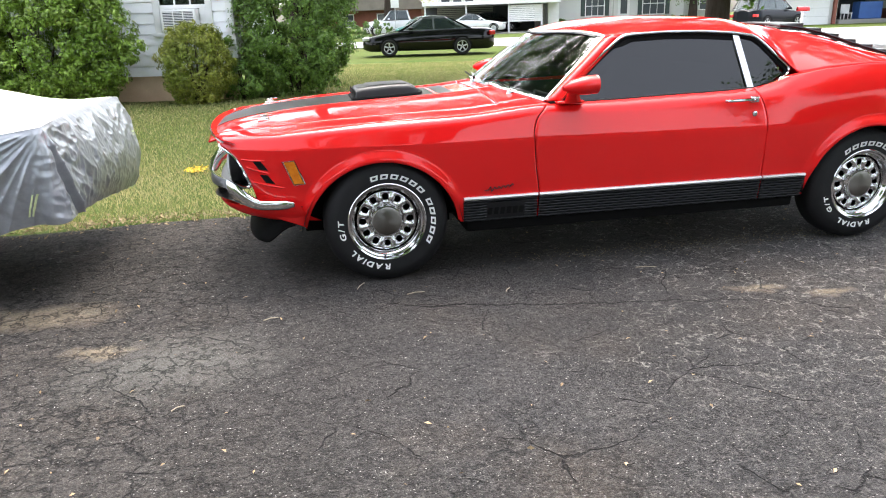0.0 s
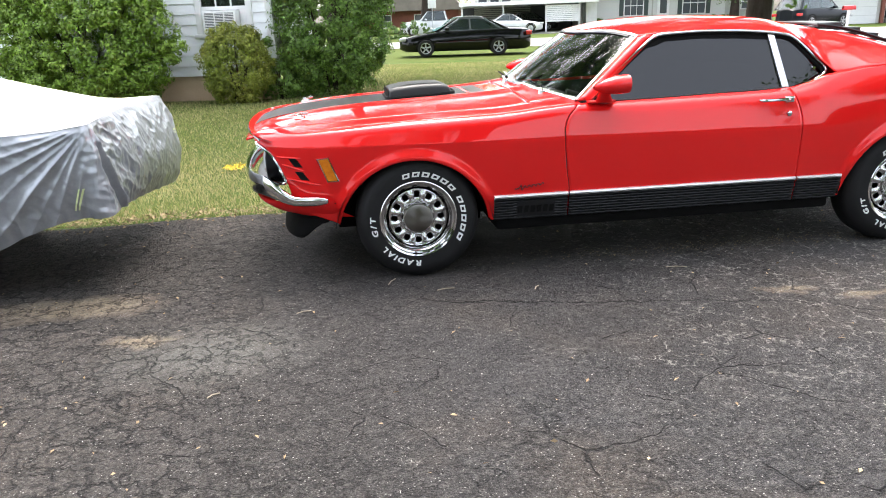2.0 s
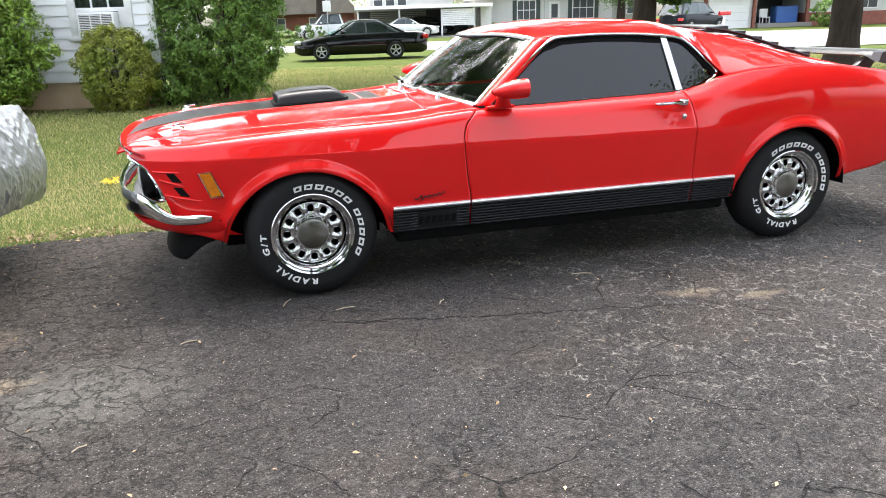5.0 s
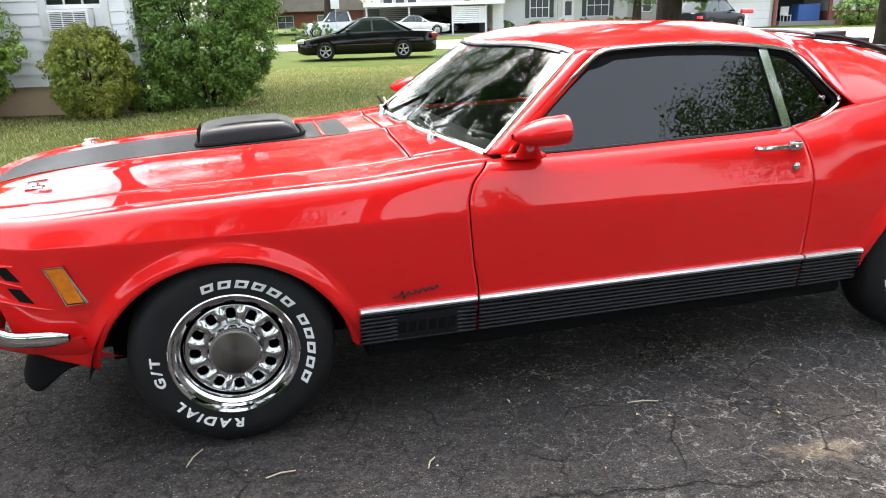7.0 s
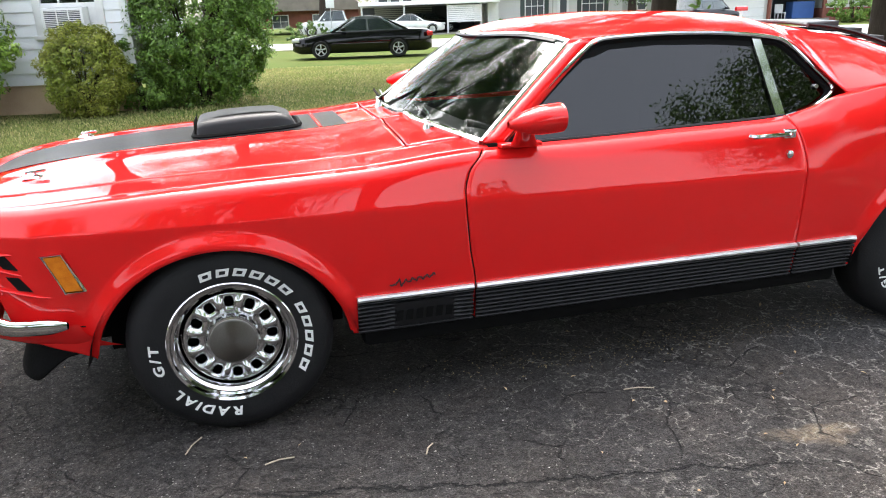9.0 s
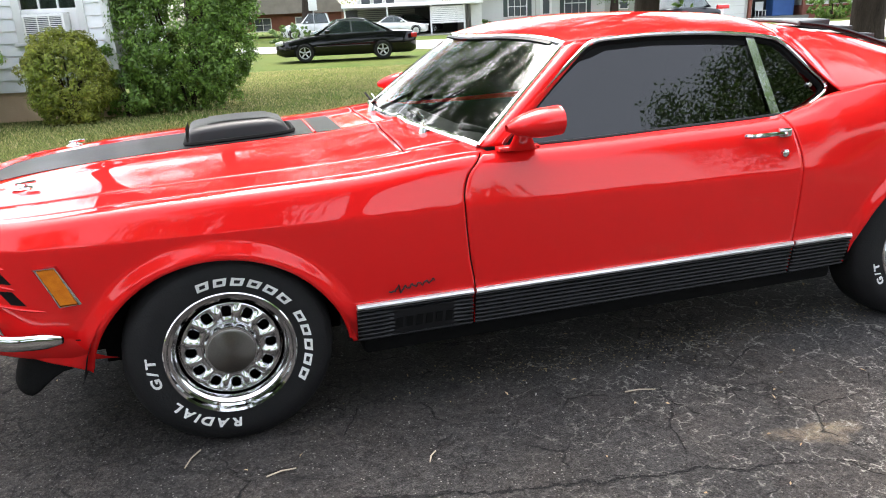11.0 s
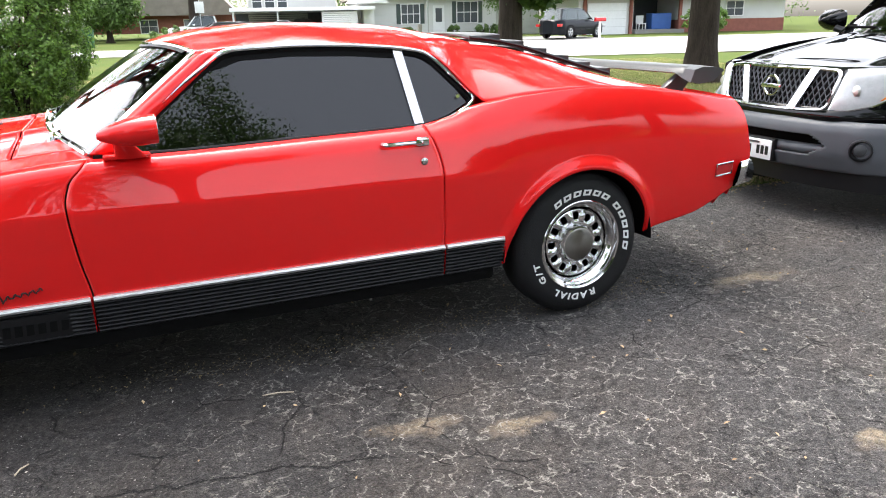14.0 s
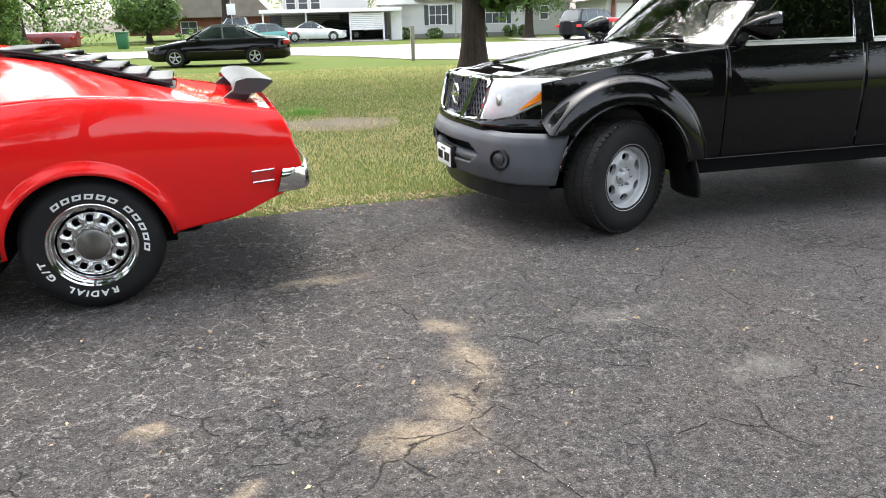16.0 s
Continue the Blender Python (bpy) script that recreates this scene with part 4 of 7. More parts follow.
# tail: panel, bumper, lamps
part("tail_panel", sheet(14, 50, lambda s, t: (lambda z, w: (TAIL(z) + 0.02 - 0.055 * abs(w) ** 3, w * (flank(min(TAIL(z), 3.7), z) - 0.004), z))(lerp(0.44, 0.900, s), 2 * t - 1), flip=True), RED, coupe)
part("tail_edge", tube([(3.635 + 0.01 * (1 - abs(w) ** 3), 0.780 * w, roof_point(3.63, w).z - 0.014) for w in [k / 20 - 1 for k in range(41)]], 0.022, 8), RED, coupe)
for sign in (-1, 1):
    for k in range(3):
        y = sign * (0.32 + 0.13 * k)
        part("tail_lamp", boxed(3.68, 3.725, y - 0.05, y + 0.05, 0.68, 0.80, 0.01), RED_LENS, coupe, "red tail lamp")
RB = fine([(3.645, -0.872), (3.71, -0.860), (3.765, -0.80), (3.80, -0.6), (3.815, 0.0), (3.80, 0.6), (3.765, 0.80), (3.71, 0.860), (3.645, 0.872)], 5)
part("rear_bumper", sheet(len(RB) - 1, len(BOW), lambda s, t: (lambda p, q: (p[0] + (0.026 * -q[0] if abs(p[1]) < 0.84 else 0.004 + 0.018 * (q[1] - 1)), p[1] + (math.copysign(0.02, p[1]) * -q[0] if abs(p[1]) > 0.7 else 0), 0.548 + 0.060 * q[1]))(RB[int(round(s * (len(RB) - 1)))], BOW[int(round(t * len(BOW))) % len(BOW)]), wrap_v=True, flip=True), CHROME, coupe, "chrome rear bumper", 60)
part("rear_valance", sheet(6, 30, lambda s, t: (lambda w: (lerp(3.60, 3.66, s) - 0.05 * abs(w) ** 3, w * lerp(0.82, 0.855, s), lerp(0.40, 0.50, s)))(2 * t - 1), flip=True), RED, coupe)

# rear window under louvres
part("rear_window", sheet(30, 20, lambda s, t: roof_point(lerp(2.40, 3.20, s), lerp(-0.57, 0.57, t)) - Vector((0, 0, 0.014))), BLACK_TRIM, coupe, "dark rear window")
louvres = [part("louvre_rail", tube([roof_point(x, w * 0.53) + Vector((0, 0, 0.022)) for x in [2.42 + 0.05 * k for k in range(16)]], 0.008, 6), BLACK_TRIM, coupe, "black rear window louvre rail") for w in (-1, 1)][0]
for k in range(6):
    x0 = 2.42 + 0.122 * k
    def slat(s, t, x0=x0):
        w = 2 * t - 1
        p = roof_point(x0 + 0.15 * s, w * 0.53)
        p.z = lerp(p.z, roof_point(x0 + 0.15 * s, 0).z, 0.5)
        return (p.x, p.y, p.z + 0.014 + 0.040 * s - 0.006 * abs(w) ** 4)
    thick(part("louvre_slat", sheet(5, 24, slat), SATIN_GREY, louvres), 0.010)
    for sign in (-1, 1):
        part("louvre_end", raw([slat(0, 0.5 + 0.5 * sign), slat(1, 0.5 + 0.5 * sign), tuple(roof_point(x0 + 0.15, sign * 0.53) + Vector((0, 0, 0.01))), tuple(roof_point(x0, sign * 0.53) + Vector((0, 0, 0.01)))]
                               + [(x, y - sign * 0.01, z) for x, y, z in (slat(0, 0.5 + 0.5 * sign), slat(1, 0.5 + 0.5 * sign), tuple(roof_point(x0 + 0.15, sign * 0.53) + Vector((0, 0, 0.01))), tuple(roof_point(x0, sign * 0.53) + Vector((0, 0, 0.01))))],
                              [(0, 1, 2, 3), (7, 6, 5, 4), (0, 4, 5, 1), (1, 5, 6, 2), (2, 6, 7, 3), (3, 7, 4, 0)]), SATIN_GREY, louvres, "", 0)

# pedestal wing on the tail
WING = [(3.46, 0.0), (3.48, 0.022), (3.53, 0.032), (3.60, 0.030), (3.655, 0.020), (3.66, 0.012), (3.60, -0.002), (3.51, -0.010)]
def wing_f(s, t):
    y = lerp(-0.70, 0.70, s)
    e = step(0.56, 0.70, abs(y))
    x, z = WING[int(round(t * len(WING))) % len(WING)]
    return (x, y, 1.014 + z * lerp(1.0, 1.15, e) - 0.030 * e * (z < 0.012) - 0.008 * e)
wing = part("tail_wing", sheet(70, len(WING), wing_f, wrap_v=True), SATIN_GREY, coupe, "satin black pedestal tail wing", 50)
for sign in (-1, 1):
    part("wing_cap", raw([wing_f(0 if sign < 0 else 1, k / len(WING)) for k in range(len(WING))], [tuple(range(len(WING)))[::sign]]), SATIN_GREY, wing, "", 0)
    part("wing_leg", prism([(3.40, 0.93), (3.53, 0.915), (3.60, 1.014), (3.52, 1.014)], sign * 0.57, sign * 0.53, 0.006), SATIN_GREY, wing)

# cabin and underside
part("underbody", boxed(-0.62, 3.25, -0.55, 0.55, 0.24, 0.58, 0.05), BLACK_MATT, coupe, "black underbody")
part("floor_pan", boxed(0.42, 2.34, -0.84, 0.84, 0.215, 0.30, 0.02), BLACK_MATT, coupe)
part("cabin_lining", joined([sheet(20, 4, lambda s, t, k=k: (lerp(0.75, 2.35, s), k * 0.785, lerp(0.28, 0.852, t))) for k in (-1, 1)]
                            + [sheet(4, 4, lambda s, t: (0.74, lerp(-0.78, 0.78, s), lerp(0.28, 0.83, t)))]), INTERIOR, coupe, "black cabin lining")
part("headliner", sheet(24, 24, lambda s, t: roof_point(lerp(roof_front(2 * t - 1) + 0.03, 2.9, s), (2 * t - 1) * 0.96) - Vector((0, 0, 0.02)), flip=True), INTERIOR, coupe)
part("dashboard", prism([(0.74, 0.66), (0.74, 0.875), (0.86, 0.885), (1.02, 0.855), (1.05, 0.80), (0.98, 0.70)], -0.77, 0.77, 0.012), INTERIOR, coupe, "black dashboard")
wheel_ring = part("steering_wheel", tube([(0.0, 0.185 * math.cos(2 * math.pi * k / 40), 0.185 * math.sin(2 * math.pi * k / 40)) for k in range(40)], 0.011, 8, closed=True), INTERIOR, coupe, "black steering wheel")
wheel_ring.matrix_basis = pose(1.18, -0.36, 0.80, 0, 22, 0)
for k in range(3):
    part("spoke", tube([(0, 0, 0), (0, 0.175 * math.sin(math.radians(90 + 120 * k)), 0.175 * math.cos(math.radians(90 + 120 * k)))], 0.009, 6), CHROME, wheel_ring)
part("steering_column", tube([(0.0, 0, 0), (-0.25, 0, -0.02)], 0.025, 10), INTERIOR, wheel_ring)
for y in (-0.38, 0.38):
    seat = part("front_seat", boxed(1.35, 1.86, y - 0.25, y + 0.25, 0.42, 0.58, 0.05, segments=3), INTERIOR, coupe, "black vinyl bucket seat")
    part("seat_back", boxed(-0.07, 0.07, y - 0.25, y + 0.25, 0.0, 0.50, 0.05, segments=3), INTERIOR, seat).matrix_basis = pose(1.82, 0, 0.52, 0, 14, 0)
    part("headrest", boxed(-0.045, 0.045, y - 0.15, y + 0.15, 0.50, 0.66, 0.04, segments=3), INTERIOR, seat).matrix_basis = pose(1.825, 0, 0.515, 0, 14, 0)
part("rear_seat", boxed(2.25, 2.75, -0.62, 0.62, 0.42, 0.80, 0.06, segments=3), INTERIOR, coupe, "black rear bench")


# white tyre lettering
def letter_mesh(ch, size):
    cu = bpy.data.curves.new("letter", "FONT")
    cu.body, cu.size, cu.extrude, cu.resolution_u, cu.offset = ch, size, 0.0012, 3, 0.0012
    tmp = bpy.data.objects.new("letter", cu)
    scene.collection.objects.link(tmp)
    me = bpy.data.meshes.new_from_object(tmp.evaluated_get(bpy.context.evaluated_depsgraph_get()))
    bpy.data.objects.remove(tmp)
    bpy.data.curves.remove(cu)
    return me


def block_mesh(size):
    """A plain hollow block in place of a letter of a maker's name."""
    w, h, b = size * 0.84, size * 0.74, size * 0.20
    pieces = [boxed(0, w, 0, b, -0.0012, 0.0012), boxed(0, w, h - b, h, -0.0012, 0.0012), boxed(0, b * 1.1, b, h - b, -0.0012, 0.0012), boxed(w - b * 1.1, w, b, h - b, -0.0012, 0.0012)]
    out = []
    for bm in pieces:
        me = bpy.data.meshes.new("m")
        bm.to_mesh(me)
        bm.free()
        out.append(me)
    me = joined(out)
    for v in me.vertices:
        v.co.x += v.co.y * 0.16
    return me


SIDEWALL = cut([(0.192, 0.09), (0.21, 0.100), (0.25, 0.105), (0.285, 0.098), (0.308, 0.075)])


def arc_text(words, start, gap, size, radius):
    """Letters on the side wall, clockwise from an angle (degrees, 0 at the top)."""
    pieces = []
    angle = start
    for ch in words:
        if ch == " ":
            angle += gap * 0.9
            continue
        me = block_mesh(size) if ch == "#" else letter_mesh(ch, size)
        xs = [v.co.x for v in me.vertices]
        mid = (min(xs) + max(xs)) / 2
        width = max(xs) - min(xs)
        half = math.degrees((width / 2 + size * 0.09) / radius) * 1.30
        angle += half
        a = math.radians(angle)
        for v in me.vertices:
            x, y, z = (v.co.x - mid) * 1.30 + v.co.y * (0.16 if ch != "#" else 0), v.co.y, v.co.z
            r = radius + y - size * 0.36
            th = a + x / radius
            v.co = (r * math.sin(th), -SIDEWALL(r) - 0.001 - z, r * math.cos(th))
        angle += half
        pieces.append(me)
    return pieces


for cx, side in ((0.0, -1), (0.0, 1), (2.742, -1), (2.742, 1)):
    hub = wheel("wheel", coupe, (cx, side * 0.79, 0.322), side)
    if side < 0:
        turn = 0.0 if cx < 1 else -19.0
        for word, at_angle in (("######", -20), ("#####", 61)):
            part("maker_lettering", joined(arc_text(word, at_angle + turn, 14, 0.0345, 0.2365)), WHITE_LETTER, hub, "white raised maker's lettering as plain blocks", 0)
        for word, at_angle in (("RADIAL", 178), ("G/T", 249)):
            part("tyre_lettering", joined(arc_text(word, at_angle + turn, 14, 0.0395, 0.2375)), WHITE_LETTER, hub, "white raised letters", 0)

# ---- black pickup ----
# Own axes: x to the rear from the front axle, y across (the camera's side is negative), z up.
PICKUP = pose(5.162, 5.506, 0.0, 0, 0, 8.0)
pickup = thing("pickup_truck", "black pickup truck with grey plastic front bumper parked behind the coupe", "truck", PICKUP)
P_ARCH = ((0.0, 0.37, 0.435), (3.2, 0.37, 0.435))
P_TOP = cut([(-0.50, 0.93), (-0.43, 0.945), (-0.2, 0.99), (0.1, 1.045), (0.45, 1.085), (0.8, 1.105), (1.6, 1.115), (2.6, 1.12), (2.7, 1.14), (4.4, 1.15)])
P_HALF = cut([(-0.55, 0.76), (-0.43, 0.81), (-0.25, 0.86), (0.1, 0.885), (0.7, 0.892), (2.5, 0.895), (4.4, 0.885)])


def p_flank(x, z):
    y = P_HALF(x) - 0.035 * max(0.0, (0.72 - z) / 0.4) ** 2 - 0.05 * max(0.0, (z - 0.80) / 0.32) ** 2.2
    for cx, cz, r in P_ARCH:
        d = math.hypot(x - cx, (z - cz)) - r
        if d < 0.20:
            k = 1 - step(0.118, 0.165, d)
            y = max(y, lerp(y, 0.900 + 0.038 * (1 - (min(max(d, 0), 0.16) / 0.16) ** 2), k))
    return y


def p_sill(x):
    z = 0.43
    for cx, cz, r in P_ARCH:
        if abs(x - cx) < r:
            z = max(z, cz + math.sqrt(r * r - (x - cx) ** 2))
    return z


def p_side(x0, x1, n, rows, sign):
    def f(s, t):
        x = lerp(x0, x1, s)
        z = lerp(max(p_sill(x), 0.64) if x < -0.30 else p_sill(x), P_TOP(x), t)
        return (x, sign * p_flank(x, z), z)
    return sheet(n, rows, f, flip=sign > 0)


for sign in (-1, 1):
    thick(part("front_wing", p_side(-0.50, 0.690, 120, 56, sign), BLACK_PAINT, pickup, "", 35), 0.010)
    thick(part("front_door", p_side(0.698, 1.735, 50, 40, sign), BLACK_PAINT, pickup, "", 35), 0.010)
    thick(part("rear_door", p_side(1.743, 2.62, 50, 40, sign), BLACK_PAINT, pickup, "", 35), 0.010)
    thick(part("bed_side", p_side(2.66, 4.36, 100, 50, sign), BLACK_PAINT, pickup, "", 35), 0.010)
    # cab: pillars, roof edge and glass lean inwards
    def cab(x, z, o=0.0, sign=sign):
        return (x, sign * (lerp(0.835, 0.655, (z - 1.11) / 0.58) + o), z)
    for pts, nm in (([(0.70, 1.105), (0.80, 1.105), (1.36, 1.62), (1.36, 1.69), (1.24, 1.69)], "front_pillar"), ([(1.66, 1.11), (1.79, 1.11), (1.80, 1.62), (1.69, 1.62)], "middle_pillar"),
                    ([(2.44, 1.11), (2.62, 1.12), (2.60, 1.69), (2.30, 1.69), (2.30, 1.62)], "rear_pillar"), ([(1.24, 1.62), (2.36, 1.62), (2.42, 1.71), (1.30, 1.71)], "roof_rail")):
        part(nm, plate_on(pts, cab, 0.02), BLACK_PAINT, pickup, "", 0)
    for pts in ([(0.82, 1.125), (1.655, 1.125), (1.685, 1.615), (1.36, 1.615)], [(1.80, 1.125), (2.43, 1.125), (2.30, 1.615), (1.81, 1.615)]):
        g = part("side_window", plate_on(pts, lambda x, z, o: cab(x, z, o - 0.004), 0.004), GLASS_TINT, pickup, "dark tinted side window", 0)
        g.visible_shadow = False
        part("window_surround", tube([cab(x, z, 0.014) for x, z in pts], 0.009, 6, closed=True), CHROME, pickup, "bright metal window surround")
        part("window_sill_trim", plate_on([(pts[0][0], 1.105), (pts[1][0], 1.105), (pts[1][0], 1.138), (pts[0][0], 1.138)], lambda x, z, o: cab(x, z, o + 0.016), 0.006), BRUSHED, pickup, "bright metal belt trim", 0)
    hx = p_flank(1.58, 1.02)
    handle = part("door_handle", tube(fine([(1.46, sign * (hx - 0.005), 1.02), (1.48, sign * (hx + 0.028), 1.022), (1.60, sign * (hx + 0.030), 1.022), (1.62, sign * (hx - 0.005), 1.02)], 5), 0.011, 8), BLACK_PAINT, pickup, "black door handle")
    part("handle_cup", lathe([(0.0005, 0.0), (0.035, 0.0), (0.042, -0.004)], 20), BLACK_MATT, handle).matrix_basis = pose(1.54, sign * (hx + 0.002), 1.012)
    # mirror
    mirror = part("door_mirror", sheet(16, 24, lambda s, t, sign=sign: (0.68 + 0.17 * math.sin(math.pi * s / 2) ** 0.7 - 0.02, sign * (1.02 + 0.125 * (1 - (1 - s) ** 2) ** 0.5 * math.copysign(abs(math.cos(2 * math.pi * t)) ** 0.6, math.cos(2 * math.pi * t)) * 1.0), 1.225 + 0.085 * (1 - (1 - s) ** 2) ** 0.5 * math.copysign(abs(math.sin(2 * math.pi * t)) ** 0.6, math.sin(2 * math.pi * t))), wrap_v=True), BLACK_PAINT, pickup, "glossy black door mirror", 60)
    part("mirror_face", boxed(0.825, 0.832, sign * 1.02 - 0.11, sign * 1.02 + 0.11, 1.15, 1.30, 0.003), CHROME, mirror)
    part("mirror_arm", tube([(0.80, sign * 0.82, 1.12), (0.75, sign * 0.93, 1.16)], 0.03, 8), BLACK_TRIM, mirror)
    for cx, cz, r in P_ARCH:
        part("flare_edge", tube([(cx + (r + 0.004) * math.cos(w), sign * (p_flank(cx + r * math.cos(w), max(0.44, cz + r * math.sin(w))) - 0.004), cz + r * math.sin(w)) for w in [math.radians(lerp(8, 172, k / 50)) for k in range(51)]], 0.012, 8), BLACK_PAINT, pickup)
        part("wheel_well", sheet(26, 3, lambda s, t, cx=cx, cz=cz, r=r, sign=sign: (cx + (r + 0.02) * math.cos(math.radians(lerp(0, 180, s))), sign * lerp(0.88, 0.5, t), cz + (r + 0.02) * math.sin(math.radians(lerp(0, 180, s))))), BLACK_MATT, pickup)
    flap = sheet(14, 8, lambda s, t, sign=sign: (lerp(0.455, 0.50, s) + 0.035 * math.sin(s * 2), sign * lerp(0.60, 0.925, t), lerp(0.48, 0.17 + 0.02 * (abs(2 * t - 1)) ** 4, s)))
    thick(part("mud_flap", flap, BLACK_TRIM, pickup, "black plastic mud flap"), 0.012)
    part("sill_line", tube([(lerp(0.5, 2.6, k / 10), sign * (p_flank(1.5, 0.46) + 0.003), 0.425) for k in range(11)], 0.002, 5), SATIN_GREY, pickup)

# bonnet, screen, roof
def p_nose(y):
    return -0.800 + 0.05 * (abs(y) / 0.5) ** 2 + 0.32 * max(0.0, (abs(y) - 0.45) / 0.35) ** 2


def p_front(y, z):
    return p_nose(y) + 0.20 * (z - 0.70) + 0.5 * max(0.0, z - 0.92)


def hood_edge(x):
    return P_HALF(x) - 0.055


def p_hood(s, t):
    w = 2 * t - 1
    x = lerp(p_front(w * 0.76, 0.955) + 0.01, 0.42 + 0.24 * w * w, s)
    y = w * lerp(0.74, hood_edge(x), step(0, 0.35, s))
    ridge = 0.018 * math.exp(-((abs(y) - 0.52 + 0.06 * (1 - s)) / 0.05) ** 2)
    return (x, y, lerp(0.955, P_TOP(x) + 0.005, step(0, 0.25, s) * 0.5 + 0.5 * s) + 0.045 * (1 - w ** 2) * step(0, 0.3, s) + ridge * step(0.0, 0.25, s) - 0.035 * (1 - step(0, 0.06, s)))


thick(part("bonnet", sheet(50, 70, p_hood), BLACK_PAINT, pickup, "glossy black bonnet"), 0.01)


def p_screen(s, t):
    w = 2 * t - 1
    return Vector((lerp(0.43 + 0.26 * w * w, 1.14 + 0.13 * w * w, s), w * lerp(0.815, 0.655, s), lerp(1.115 + 0.02 * (1 - w * w), 1.69, s)))


g = part("windscreen", sheet(12, 30, p_screen, flip=True), GLASS_CLEAR, pickup, "clear windscreen", 180)
g.visible_shadow = False
for y0 in (-0.62, 0.05):
    part("wiper", tube(fine([(0.53, y0, 1.14), (0.56, y0 + 0.06, 1.165), (0.52, y0 + 0.55, 1.175)]), 0.010, 6), BLACK_MATT, pickup, "black wiper")
part("cowl_panel", sheet(4, 30, lambda s, t: (lambda w: (lerp(0.41 + 0.24 * w * w, 0.47 + 0.26 * w * w, s), w * 0.82, 1.105 + 0.02 * (1 - w * w)))(2 * t - 1)), BLACK_MATT, pickup)
thick(part("roof", sheet(30, 24, lambda s, t: (lambda w: (lerp(1.13 + 0.13 * w * w, 2.52, s), 0.665 * w, 1.70 + 0.055 * (1 - w ** 4) * math.sin(math.pi * (0.15 + 0.7 * s))))(2 * t - 1)), BLACK_PAINT, pickup), 0.02)
part("rear_glass", boxed(2.56, 2.58, -0.66, 0.66, 1.13, 1.66), GLASS_TINT, pickup)
part("bed_floor", boxed(2.62, 4.34, -0.84, 0.84, 0.60, 0.66), BLACK_MATT, pickup)
part("tailgate", boxed(4.33, 4.38, -0.84, 0.84, 0.58, 1.14, 0.01), BLACK_PAINT, pickup)
part("chassis", boxed(-0.45, 4.2, -0.48, 0.48, 0.30, 0.62, 0.04), BLACK_MATT, pickup)
part("cab_floor", boxed(0.48, 2.6, -0.82, 0.82, 0.32, 0.48), BLACK_MATT, pickup)
# added block: stops light passing under the pickup's nose
part("underside_block", boxed(-0.62, 0.44, -0.56, 0.56, 0.235, 0.30, 0.02), BLACK_MATT, pickup, "black block added behind the bumper to keep light out")
part("dashboard", boxed(0.62, 0.95, -0.78, 0.78, 0.85, 1.11, 0.04), INTERIOR, pickup)
for y in (-0.4, 0.4):
    part("seat_back", boxed(-0.07, 0.07, y - 0.24, y + 0.24, 0.0, 0.65, 0.05), INTERIOR, pickup).matrix_basis = pose(1.55, 0, 0.75, 0, 10, 0)

# bumper with intake and fog lamps
PB = fine([(-0.37, -0.905), (-0.50, -0.885), (-0.64, -0.80), (-0.74, -0.68), (-0.82, -0.45), (-0.865, -0.2), (-0.87, 0.0), (-0.865, 0.2), (-0.82, 0.45), (-0.74, 0.68), (-0.64, 0.80), (-0.50, 0.885), (-0.37, 0.905)], 8)
PBZ = cut([(0.30, 0.06), (0.36, 0.022), (0.46, 0.0), (0.57, 0.006), (0.615, 0.02), (0.645, 0.055)])
def pb(s, z, deep=0.0):
    k = s * (len(PB) - 1)
    i = min(int(k), len(PB) - 2)
    x, y = lerp(PB[i][0], PB[i + 1][0], k - i), lerp(PB[i][1], PB[i + 1][1], k - i)
    d = PBZ(z) + deep
    side = step(0.60, 0.88, abs(y))
    return (x + d * (1 - 0.7 * side), y - math.copysign(d * 0.6 * side, y), z)
def bumper_point(s, t):
    e = 0.05 * (1 - t)
    return pb(lerp(e, 1 - e, s), lerp(0.335, 0.645, t))
def in_mouth(s, t):
    x, y, z = bumper_point(s, t)
    return abs(y) < 0.50 - 0.10 * abs(z - 0.49) / 0.06 and 0.425 < z < 0.548
thick(part("front_bumper", sheet(130, 46, bumper_point, flip=True, skip=in_mouth), GREY_PLASTIC, pickup, "grey plastic front bumper"), 0.02)
part("lower_apron", sheet(60, 6, lambda s, t: pb(lerp(0.075, 0.925, s), 0.335, lerp(0.05, 0.03, t))[:2] + (lerp(0.215, 0.335, t),), flip=True), BLACK_TRIM, pickup, "black lower apron")
part("intake_back", boxed(-0.70, -0.68, -0.62, 0.62, 0.38, 0.60), BLACK_MATT, pickup)
part("intake_bar", tube([pb(lerp(0.30, 0.70, k / 20), 0.455, 0.05) for k in range(21)], 0.035, 10), GREY_PLASTIC, pickup)
for sign in (-1, 1):
    fx, fy = -0.722, sign * 0.695
    fog = part("fog_lamp", lathe([(0.0005, -0.006), (0.03, -0.004), (0.036, 0.0), (0.04, 0.02)], 28, "x"), SATIN_GREY, pickup, "round smoked fog lamp")
    fog.matrix_basis = pose(fx - 0.016, fy, 0.485, 0, 0, sign * -40)
    ring = part("fog_surround", lathe([(0.036, 0.012), (0.052, 0.006), (0.058, -0.010), (0.066, -0.006), (0.068, 0.03)], 32, "x"), BLACK_TRIM, pickup)
    ring.matrix_basis = pose(fx - 0.010, fy, 0.485, 0, 0, sign * -40)
